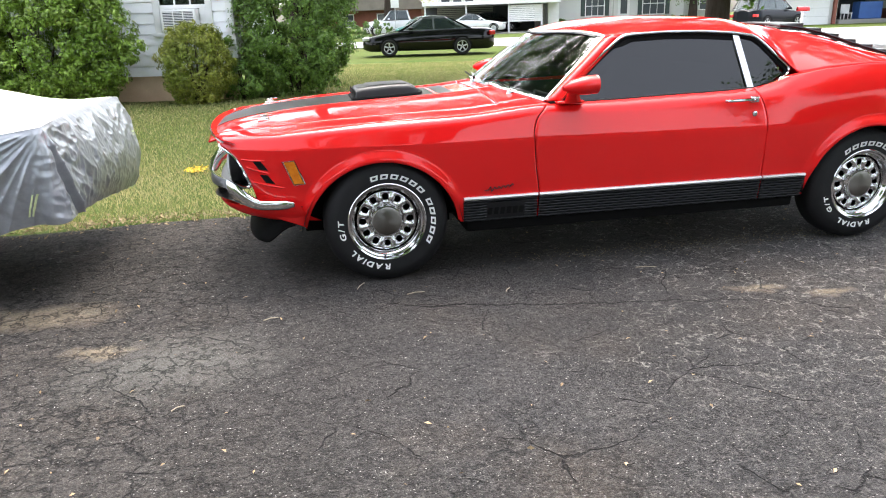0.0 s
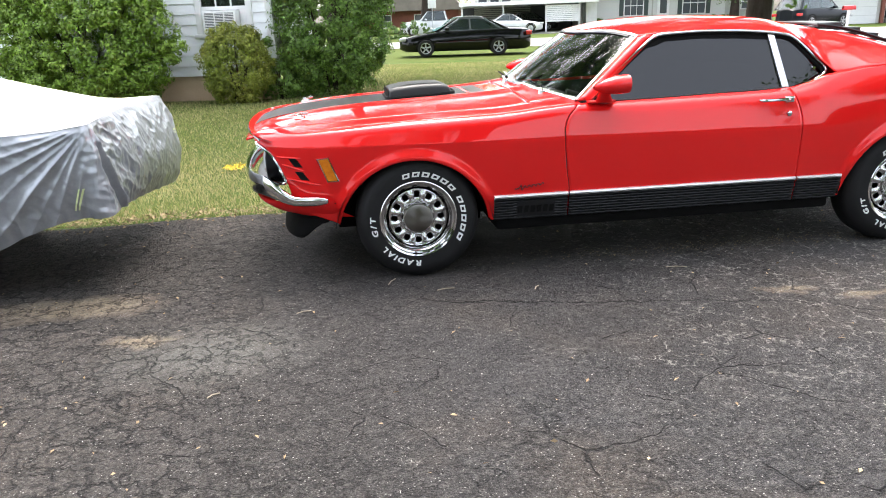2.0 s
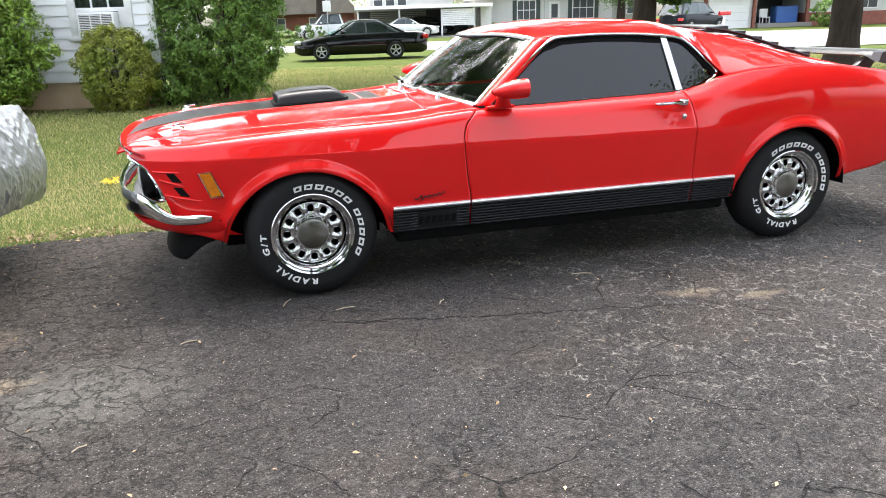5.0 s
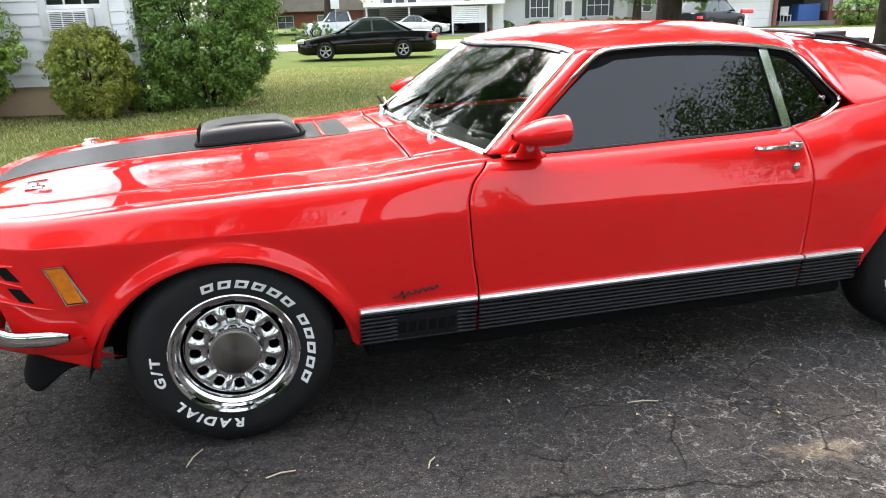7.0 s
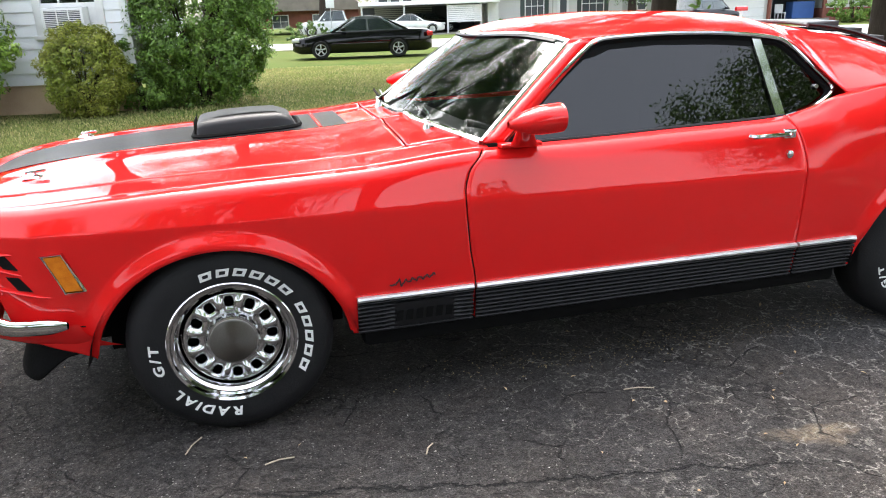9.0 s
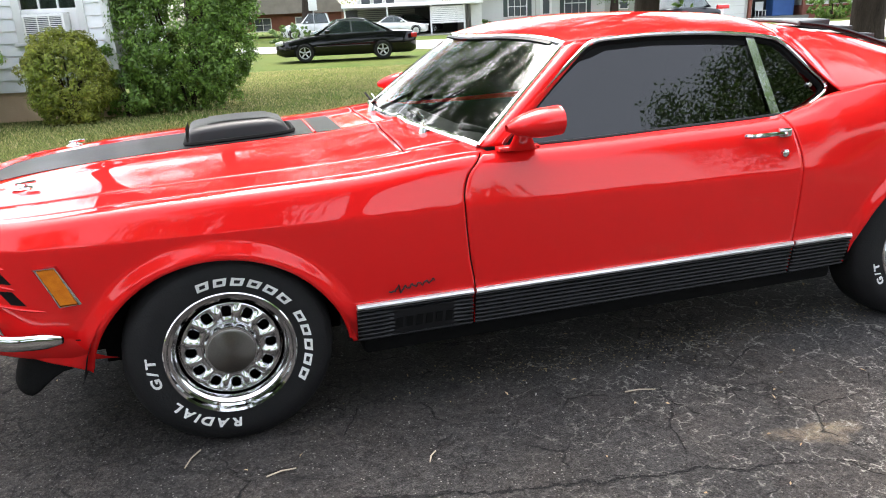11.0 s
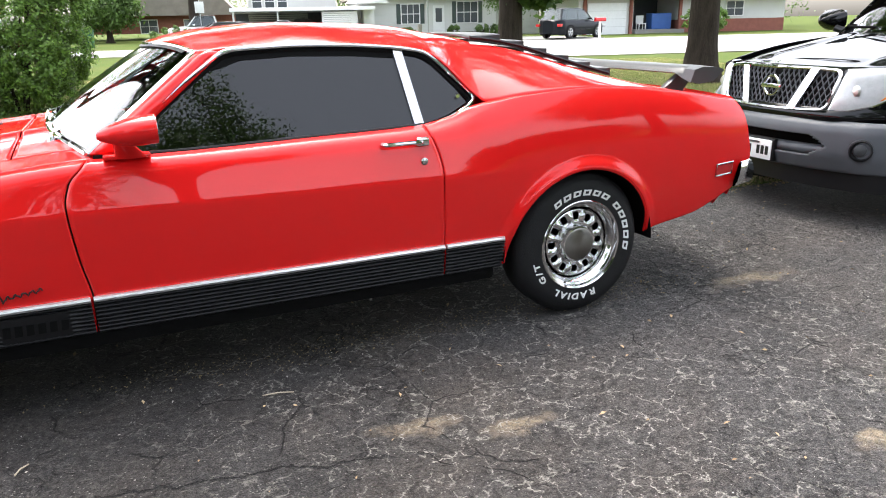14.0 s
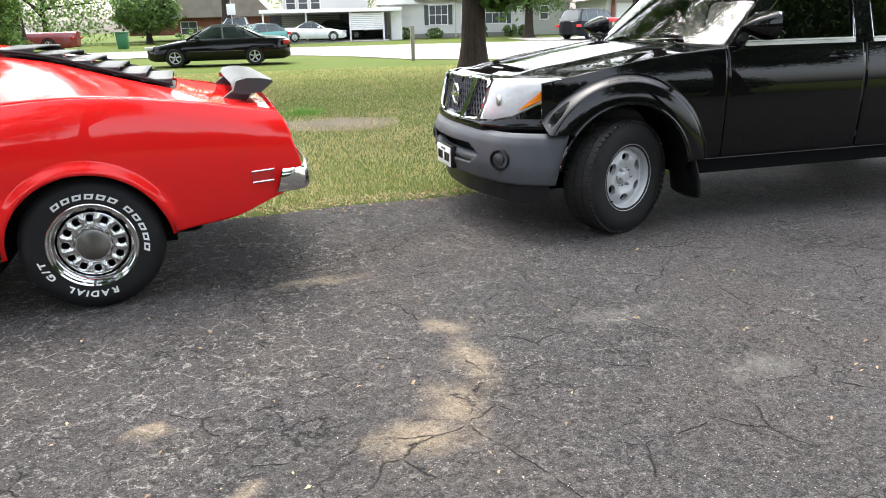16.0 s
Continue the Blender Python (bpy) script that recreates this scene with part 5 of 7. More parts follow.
# painted corners behind the lamps
for sign in (-1, 1):
    part("corner_panel", sheet(30, 16, lambda s, t, sign=sign: (lambda y, z: (p_front(y, z) + 0.008, sign * y, z))(lerp(0.47, lerp(0.875, 0.80, t), s), lerp(0.635, 0.945, t)), flip=sign > 0), BLACK_PAINT, pickup)
# painted band under the lamps
part("front_band", sheet(70, 6, lambda s, t: (lambda y, z: (p_front(y, z) + 0.004 - 0.02 * math.sin(math.pi * t), y, z))(lerp(-0.80, 0.80, s), lerp(0.63, 0.715, t)), flip=True), BLACK_PAINT, pickup)


def on_front(y, z, out=0.0):
    return (p_front(y, z) - out, y, z)


def front_plate(points, o, t):
    n = len(points)
    if sum(a[0] * b[1] - b[0] * a[1] for a, b in zip(points, points[1:] + points[:1])) > 0:
        points = points[::-1]
    return raw([on_front(y, z, o) for y, z in points] + [on_front(y, z, o + t) for y, z in points],
               [tuple(range(n))[::-1], tuple(range(n, 2 * n))] + [(i, (i + 1) % n, n + (i + 1) % n, n + i) for i in range(n)])


part("grille_recess", sheet(40, 10, lambda s, t: on_front(lerp(-0.50, 0.50, s), lerp(0.69, 0.945, t), -0.035), flip=True), BLACK_MATT, pickup, "black grille recess")
for sign in (-1, 1):
    for k in range(-6, 14):
        for lean in (-1, 1):
            a = (sign * 0.040 * k, 0.70)
            pts = [(sign * (0.040 * k + lean * 0.13 * j / 6), 0.70 + 0.235 * j / 6) for j in range(7)]
            pts = [p for p in pts if 0.0 <= sign * p[0] <= 0.47]
            if len(pts) > 1:
                part("grille_wire", tube([on_front(y, z, -0.018) for y, z in pts], 0.0045, 4), GREY_PLASTIC, pickup)
    part("grille_strut", front_plate([(sign * 0.265, 0.945), (sign * 0.325, 0.945), (sign * 0.225, 0.695), (sign * 0.165, 0.695)], -0.004, 0.022), CHROME, pickup, "slanted chrome grille strut", 0)
    edge = [(sign * 0.0, 0.945), (sign * 0.25, 0.948), (sign * 0.475, 0.940), (sign * 0.45, 0.80), (sign * 0.425, 0.700), (sign * 0.2, 0.690), (sign * 0.0, 0.688)]
    part("grille_frame", tube([on_front(y, z, 0.0) for y, z in fine(edge, 6)], 0.013, 8), CHROME, pickup, "chrome grille frame")
    hl = [(0.492, 0.945), (0.64, 0.952), (0.765, 0.946), (0.825, 0.926), (0.800, 0.885), (0.715, 0.800), (0.64, 0.735), (0.55, 0.705), (0.452, 0.705)]
    ic = (0.60, 0.84)
    def lamp(s, t, sign=sign, hl=hl):
        k = s * len(hl)
        i = int(k) % len(hl)
        a, b = hl[i], hl[(i + 1) % len(hl)]
        y, z = lerp(lerp(a[0], b[0], k - int(k)), ic[0], t), lerp(lerp(a[1], b[1], k - int(k)), ic[1], t)
        return on_front(sign * y, z, 0.002 + 0.020 * (1 - (1 - t) ** 2) ** 0.5)
    part("headlamp", sheet(45, 6, lamp, wrap_u=True, flip=sign > 0), LENS, pickup, "clear headlamp")
    part("headlamp_rim", tube([on_front(sign * y, z, 0.004) for y, z in hl], 0.006, 5, closed=True), CHROME, pickup)
    part("indicator", front_plate([(sign * 0.735, 0.895), (sign * 0.800, 0.922), (sign * 0.785, 0.885), (sign * 0.705, 0.800), (sign * 0.665, 0.768)], 0.012, 0.012), AMBER, pickup, "amber indicator lens", 0)
    part("lamp_projector", lathe([(0.0005, -0.012), (0.03, -0.006), (0.038, 0.008)], 24, "x"), BRUSHED, pickup).matrix_basis = pose(on_front(0.56, 0.82)[0] - 0.012, sign * 0.56, 0.82)
bx = on_front(0, 0.825)[0]
badge = part("front_badge", lathe([(0.052, -0.012), (0.058, -0.020), (0.066, -0.020), (0.072, -0.010)], 40, "x"), CHROME, pickup, "round chrome badge ring")
badge.matrix_basis = pose(bx, 0, 0.825)
part("badge_bar", boxed(-0.022, -0.010, -0.085, 0.085, -0.014, 0.014, 0.003), CHROME, badge)
plate = part("number_plate", boxed(-0.885, -0.877, -0.155, 0.155, 0.352, 0.482, 0.004), TRIM_WHITE, pickup, "white number plate with dark bars")
for k in range(7):
    if k != 3:
        part("plate_bar", boxed(-0.889, -0.885, -0.132 + 0.038 * k, -0.108 + 0.038 * k, 0.385, 0.442), BLACK_TRIM, plate, "", 0)
part("plate_bar", boxed(-0.889, -0.885, -0.05, 0.05, 0.455, 0.468), GREY_PLASTIC, plate, "", 0)
part("plate_holder", boxed(-0.878, -0.84, -0.165, 0.165, 0.345, 0.495, 0.006), BLACK_TRIM, pickup)

for cx, side in ((0.0, -1), (0.0, 1), (3.2, -1), (3.2, 1)):
    hub = part("wheel", lathe([(0.19, -0.10), (0.25, -0.118), (0.30, -0.116), (0.330, -0.10), (0.346, -0.085), (0.351, -0.04), (0.351, 0.04), (0.346, 0.085), (0.335, 0.10), (0.30, 0.118), (0.22, 0.11), (0.20, 0.09)], 72), RUBBER_OLD, pickup, "dusty black tyre")
    hub.matrix_basis = pose(cx, side * 0.80, 0.350, 0, 0, 20 if cx < 1 else 0) @ (Matrix.Identity(4) if side < 0 else pose(0, 0, 0, 0, 0, 180))
    lugs = []
    for k in range(60):
        for row, off in ((-0.085, 0.0), (-0.030, 0.5), (0.030, 0.0), (0.085, 0.5)):
            bm = boxed(-0.014, 0.014, row - 0.022, row + 0.022, 0.342 - 0.010 * (abs(row) > 0.05), 0.356 - 0.008 * (abs(row) > 0.05))
            me = bpy.data.meshes.new("m")
            bm.to_mesh(me)
            bm.free()
            lugs.append(moved(me, pose(0, 0, 0, 0, 6.0 * (k + off), 0)))
    tagged(part("tread", joined(lugs), RUBBER_OLD, hub, "", 0), kind="stuff")
    part("rim", lathe([(0.200, -0.095), (0.207, -0.104), (0.212, -0.100), (0.206, -0.106), (0.196, -0.098), (0.186, -0.085), (0.182, -0.060), (0.170, -0.050)], 56), STEEL, hub)
    def disc(k):
        a0 = 2 * math.pi * k / 6
        def f(s, t):
            w = 2 * math.pi * s
            c, d = math.cos(w), math.sin(w)
            p = Vector((c, d)) / max(abs(c), abs(d))
            q = Vector((c * 0.50, d * 0.40 + 0.22))
            if t < 0.25:
                v, depth = q, -0.055 + 0.03 * (1 - t / 0.25)
            else:
                v, depth = q.lerp(p, (t - 0.25) / 0.75), -0.055
            ang, r = a0 + v.x * math.pi / 6, lerp(0.055, 0.172, (v.y + 1) / 2)
            return (r * math.sin(ang), depth - 0.022 * math.sin(math.pi * (r - 0.055) / 0.117), r * math.cos(ang))
        return sheet(28, 8, f, wrap_u=True)
    part("wheel_disc", joined([disc(k) for k in range(6)], 0.0004), STEEL, hub, "silver steel wheel with round holes", 50)
    part("brake", lathe([(0.001, 0.0), (0.17, 0.0), (0.17, 0.05)], 28), BLACK_MATT, hub)
    part("hub_cap", lathe([(0.0005, -0.088), (0.028, -0.086), (0.036, -0.075), (0.055, -0.058), (0.060, -0.05)], 32), STEEL, hub)
    for k in range(6):
        a = math.radians(60 * k + 30)
        part("wheel_nut", lathe([(0.0005, -0.082), (0.009, -0.080), (0.011, -0.058)], 6), CHROME, hub).matrix_basis = pose(0.052 * math.sin(a), 0, 0.052 * math.cos(a))

# ---- covered car ----
COVER_X0, COVER_X1, COVER_HALF, COVER_R = -6.05, -1.575, 0.80, 0.05
COVER_HEM = cut([(-6.1, 0.22), (-2.35, 0.22), (-2.2, 0.24), (-1.98, 0.325), (-1.77, 0.40), (-1.60, 0.42), (-1.5, 0.42), (-1.2, 0.40), (-0.4, 0.32), (0.0, 0.28), (0.2, 0.28)])
COVER_TOP_EDGE = cut([(-6.1, 0.80), (-2.6, 0.83), (-2.1, 0.838), (-1.75, 0.855), (-1.58, 0.876), (-1.0, 0.893), (-0.2, 0.888), (0.0, 0.874), (0.2, 0.86)])
COVER_RIDGE = cut([(-6.1, 0.86), (-5.4, 0.88), (-4.6, 1.26), (-3.5, 1.26), (-2.6, 1.15), (-2.34, 1.08), (-2.07, 1.0), (-1.8, 0.915), (-1.5, 0.89)])
FOLDS = ((4, 2.5, 0.006), (11, 3, 0.010), (18, 2.5, 0.014), (27, 3.5, 0.017), (36, 3, 0.010), (46, 4, 0.028), (57, 3, 0.012), (66, 4, 0.020), (77, 2.5, 0.012), (86, 3, 0.020), (97, 3, 0.014))


def cover_plan(s):
    """Round the plan: place, outward normal, and the way u along the cloth (u = x on the long side, then on along the end)."""
    near, r = 1.30, COVER_R
    a, quarter = near - r, math.pi / 2 * r
    end = 2 * (COVER_HALF - r)
    seen = near - r + 2 * quarter + end
    rest = (COVER_X1 - COVER_X0 - r) * 2 + 2 * COVER_HALF - a
    d = seen * s / 0.75 if s < 0.75 else seen + rest * (s - 0.75) / 0.25
    if d < a:
        x = COVER_X1 - near + d
        return x, -COVER_HALF, 0.0, -1.0, x
    d -= a
    if d < quarter:
        w = d / r
        return COVER_X1 - r + r * math.sin(w), -COVER_HALF + r - r * math.cos(w), math.sin(w), -math.cos(w), COVER_X1 - r + d
    d -= quarter
    if d < end:
        return COVER_X1, -COVER_HALF + r + d, 1.0, 0.0, COVER_X1 + r + d
    d -= end
    if d < quarter:
        w = d / r
        return COVER_X1 - r + r * math.cos(w), COVER_HALF - r + r * math.sin(w), math.cos(w), math.sin(w), 0.0 + d
    d -= quarter
    long = COVER_X1 - COVER_X0 - r
    if d < long:
        return COVER_X1 - r - d, COVER_HALF, 0.0, 1.0, 0.15
    d -= long
    if d < 2 * COVER_HALF:
        return COVER_X0, COVER_HALF - d, -1.0, 0.0, -6.0
    d -= 2 * COVER_HALF
    return COVER_X0 + d, -COVER_HALF, 0.0, -1.0, COVER_X0 + d


def crumple(p, f):
    return 0.5 - abs(noise.noise(p * f))


def cover_shape(s, t):
    """s runs round the plan, t from the hem (0) over the shoulder (0.55) to the middle line (1)."""
    x, y, nx, ny, u = cover_plan(s)
    k, inner = min(t / 0.55, 1.0), max(0.0, (t - 0.55) / 0.45)
    on_end = max(nx, 0.0)
    hem = COVER_HEM(u) + 0.010 * noise.noise(Vector((u * 9, 3, 1)))
    top = COVER_TOP_EDGE(u)
    z = lerp(hem, top, k)
    bulge = on_end * step(COVER_X1 + 0.05, COVER_X1 + 0.75, u) * (0.065 * math.sin(math.pi * k ** 0.85) - 0.03 * (1 - k) ** 3) + on_end * 0.03 * (1 - k) + (1 - on_end) * (0.03 * math.sin(math.pi * k) - 0.03 * (1 - k))
    # folds fan out from the corner; the cloth of the end is crumpled
    ax, az = COVER_X1 + 0.01, 0.878
    dx, dz = ax - u, az - z
    far = math.hypot(dx, dz)
    angle = math.degrees(math.atan2(dz, dx)) + 3.0 * noise.noise(Vector((u * 3, z * 3, 5)))
    live = (1 - inner) * step(1.0, 0.93, k)
    fold = 0.0
    if y < 0 and u < COVER_X1 + 0.3:
        for a, w, h in FOLDS:
            fold += h * math.exp(-abs(angle - a) / w)
        fold *= step(0.0, 0.22, far) * lerp(1.0, 0.55, step(0.5, 1.3, far))
        off = (u - (COVER_X1 + 0.012 + 0.22 * dz + 0.5 * dz * dz)) / 0.018
        fold += live * step(0.0, 0.10, dz) * (0.034 * math.exp(-(off - 1.7) ** 2) - 0.020 * math.exp(-off ** 2)) * (0.8 + 0.5 * noise.noise(Vector((z * 7, 2, 2))))
    p = Vector((u + 0.8 * z, z * 0.8 - 0.3 * u, 2.0))
    creases = 0.018 * crumple(p, 5.0) + 0.012 * crumple(p + Vector((4, 1, 0)), 11.0) + 0.006 * crumple(p, 24.0)
    low = 0.020 * crumple(Vector((u * 1.6, z * 0.35, 9)), 8.0) * step(0.55, 0.1, k)
    shift = bulge + live * (fold * step(0.0, 0.05, far) + creases * lerp(0.55, 1.0, on_end) + low)
    x, y = x + nx * shift, y + ny * shift
    if inner:
        spine = min(max(x, -5.2), -2.35)
        x, y = lerp(x, spine, inner), lerp(y, 0.0, inner)
        z = lerp(top, max(top, COVER_RIDGE(x)), 1 - (1 - inner) ** 1.7)
        z += 0.006 * noise.noise(Vector((x * 3, y * 3, 1))) * math.sin(math.pi * inner) - 0.012 * math.exp(-((x + 1.78) / 0.14) ** 2) * step(0.0, 0.4, inner)
    return Vector((x, y, z))


covered = thing("covered_car", "car under a silver-grey wrinkled fabric cover on the driveway", "car", CAR)
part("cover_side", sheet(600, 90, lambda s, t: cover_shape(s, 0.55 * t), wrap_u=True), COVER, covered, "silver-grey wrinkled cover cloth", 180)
part("cover_top", sheet(600, 40, lambda s, t: cover_shape(s, lerp(0.549, 1.0, t)) + Vector((0, 0, 0.001)), wrap_u=True), COVER_LIT, covered, "stretched cover top, its brighter light put into a paler colour", 180)
YELLOW_STRIP = material("pale_yellow_strip", (0.72, 0.80, 0.42), 0.4)


def strip(s0, s1, t0, t1):
    def f(a, b):
        s, t = lerp(s0, s1, b) + 0.0025 * a, lerp(t0, t1, b)
        x, y, nx, ny, u = cover_plan(s)
        return cover_shape(s, t) + Vector((nx, ny, 0)) * 0.006
    part("reflective_strip", sheet(3, 14, f), YELLOW_STRIP, covered, "pale yellow reflective strip", 180)


strip(0.3165, 0.3050, 0.19, 0.06)
strip(0.3215, 0.3100, 0.19, 0.06)
for t in (0.315, 0.335):
    part("reflective_strip", sheet(10, 3, lambda a, b: cover_shape(lerp(0.700, 0.722, a), t + 0.010 * b) + Vector((0.006, 0.002, 0))), YELLOW_STRIP, covered, "pale yellow reflective strip", 180)
part("hidden_body", boxed(-5.9, -2.25, -0.60, 0.60, 0.24, 0.70, 0.12), BLACK_MATT, covered, "dark car body under the cover")
for x in (-2.75, -5.0):
    for y in (-0.68, 0.68):
        part("tyre", lathe([(0.19, -0.09), (0.29, -0.10), (0.315, -0.07), (0.315, 0.07), (0.29, 0.10), (0.19, 0.09)], 40), RUBBER_OLD, covered).matrix_basis = pose(x, y, 0.315)


# ---- leaves ----
def leaf_mesh(centres, normals, size, rng, slim=0.5):
    n = len(centres)
    r = rng.normal(size=(n, 3))
    side = np.cross(normals, r)
    side /= np.linalg.norm(side, axis=1)[:, None] + 1e-9
    tip = np.cross(side, normals)
    sz = (size * rng.uniform(0.6, 1.25, n))[:, None]
    a, b = centres - tip * sz * 0.5, centres + tip * sz * 0.5
    bend = normals * sz * 0.12
    c, d = centres + side * sz * slim * 0.5 + bend, centres - side * sz * slim * 0.5 + bend
    verts = np.stack([a, c, b, d], axis=1).reshape(-1, 3)
    me = bpy.data.meshes.new("leaves")
    me.vertices.add(4 * n)
    me.vertices.foreach_set("co", verts.ravel())
    me.loops.add(4 * n)
    me.loops.foreach_set("vertex_index", np.arange(4 * n))
    me.polygons.add(n)
    me.polygons.foreach_set("loop_start", np.arange(0, 4 * n, 4))
    me.polygons.foreach_set("loop_total", np.full(n, 4))
    me.update()
    me.validate()
    return me


def crown_leaves(radii, centre, clumps, per, size, seed, spread=0.16, shell=0.55, flat_bottom=-0.9, slim=0.5):
    rng = np.random.default_rng(seed)
    d = rng.normal(size=(clumps, 3))
    d /= np.linalg.norm(d, axis=1)[:, None]
    d[:, 2] = np.maximum(d[:, 2], flat_bottom)
    lump = np.array([1 + 0.22 * noise.noise(Vector(v) * 2.3 + Vector((seed, 0, 0))) + 0.10 * noise.noise(Vector(v) * 6) for v in d])
    rad = (shell + (1 - shell) * rng.uniform(0, 1, clumps) ** 0.45) * lump
    cc = d * rad[:, None] * np.array(radii)
    off = rng.normal(size=(clumps, per, 3)) * spread * float(np.mean(radii))
    pts = (cc[:, None, :] + off).reshape(-1, 3)
    out = np.repeat(d, per, axis=0) + rng.normal(size=(clumps * per, 3)) * 0.75 + np.array([0, 0, 0.35])
    out /= np.linalg.norm(out, axis=1)[:, None]
    return leaf_mesh(pts + np.array(centre), out, size, rng, slim)


def clump_leaves(radii, centre, clumps, per, size, seed, clump, slim=0.5, square=0.8, ragged=0.12):
    """Leaves in tufts over a lumpy rounded form; each tuft opens outwards and upwards."""
    rng = np.random.default_rng(seed)
    d = rng.normal(size=(clumps, 3))
    d /= np.linalg.norm(d, axis=1)[:, None]
    form = np.sign(d) * np.abs(d) ** square
    form /= np.maximum(np.linalg.norm(form, axis=1) ** 0.6, 1e-6)[:, None]
    lump = np.array([1 + 0.16 * noise.noise(Vector(v) * 1.9 + Vector((seed, 0, 0))) + ragged * noise.noise(Vector(v) * 5 + Vector((0, seed, 0))) for v in d])
    rad = np.where(rng.uniform(0, 1, clumps) < 0.72, rng.uniform(0.90, 1.04, clumps), rng.uniform(0.55, 0.88, clumps)) * lump
    cc = form * rad[:, None] * np.array(radii)
    v = rng.normal(size=(clumps, per, 3))
    v /= np.linalg.norm(v, axis=2)[:, :, None]
    grow = (clump * rng.uniform(0.6, 1.5, clumps))[:, None, None]
    pts = (cc[:, None, :] + v * grow * rng.uniform(0.25, 1.0, (clumps, per, 1)) ** 0.6).reshape(-1, 3)
    out = (v * 0.9 + d[:, None, :] * 0.6 + rng.normal(size=v.shape) * 0.45 + np.array([0, 0, 0.45])).reshape(-1, 3)
    out /= np.linalg.norm(out, axis=1)[:, None]
    pts = pts + np.array(centre)
    keep = pts[:, 2] > 0.02
    return leaf_mesh(pts[keep], out[keep], size, rng, slim)


def shrub(x, y, rx, ry, h, seed, mat, label, clumps=420, per=55, size=0.075, clump=0.11, slim=0.5, ragged=0.16, sprays=()):
    t = thing("shrub", label, "shrub", pose(x, y, land(y) - 0.03))
    rng = random.Random(seed)
    stems = []
    for k in range(9):
        a = rng.uniform(0, 6.28)
        b = rng.uniform(0.3, 0.8)
        stems.append(tube(fine([(0.06 * math.cos(a), 0.06 * math.sin(a), 0), (rx * b * 0.4 * math.cos(a), ry * b * 0.4 * math.sin(a), h * 0.35), (rx * b * math.cos(a), ry * b * math.sin(a), h * 0.8)], 3), lambda s: 0.028 * (1 - 0.75 * s), 6))
    part("stem", joined(stems), BARK, t)
    tagged(part("foliage", clump_leaves((rx, ry, h * 0.50), (0, 0, h * 0.50), clumps, per, size, seed, clump, slim, ragged=ragged), mat, t, "", 0), kind="stuff")
    for k, (ex, ez) in enumerate(sprays):
        part("branch", tube(fine([(0, 0, ez * 0.7), (ex * 0.6, -0.1, ez * 0.9), (ex, -0.1, ez)], 3), 0.010, 5), BARK, t)
        tagged(part("spray", clump_leaves((0.26, 0.14, 0.09), (ex, -0.1, ez), 16, 26, size, seed + 9 + k, 0.07, slim), mat, t, "", 0), kind="stuff")
    return t


shrub(-7.30, 12.95, 1.66, 0.80, 2.6, 3, LEAF_LIGHT, "large rounded bright green shrub against the white house", 1500, 46, 0.068, 0.115, sprays=((1.80, 1.05), (1.62, 0.86)))
shrub(-4.45, 13.1, 0.60, 0.46, 1.36, 5, LEAF_YELLOW, "small yellow-green shrub under the window", 700, 42, 0.058, 0.075, 0.32, 0.2)
shrub(-2.95, 14.25, 1.16, 0.85, 3.0, 8, LEAF_DARK, "tall dense dark green shrub at the house corner", 1500, 46, 0.062, 0.11)
shrub(-3.80, 13.75, 0.40, 0.35, 0.75, 9, LEAF_DARK, "low dark shrub between two larger ones", 140, 44, 0.055, 0.09)


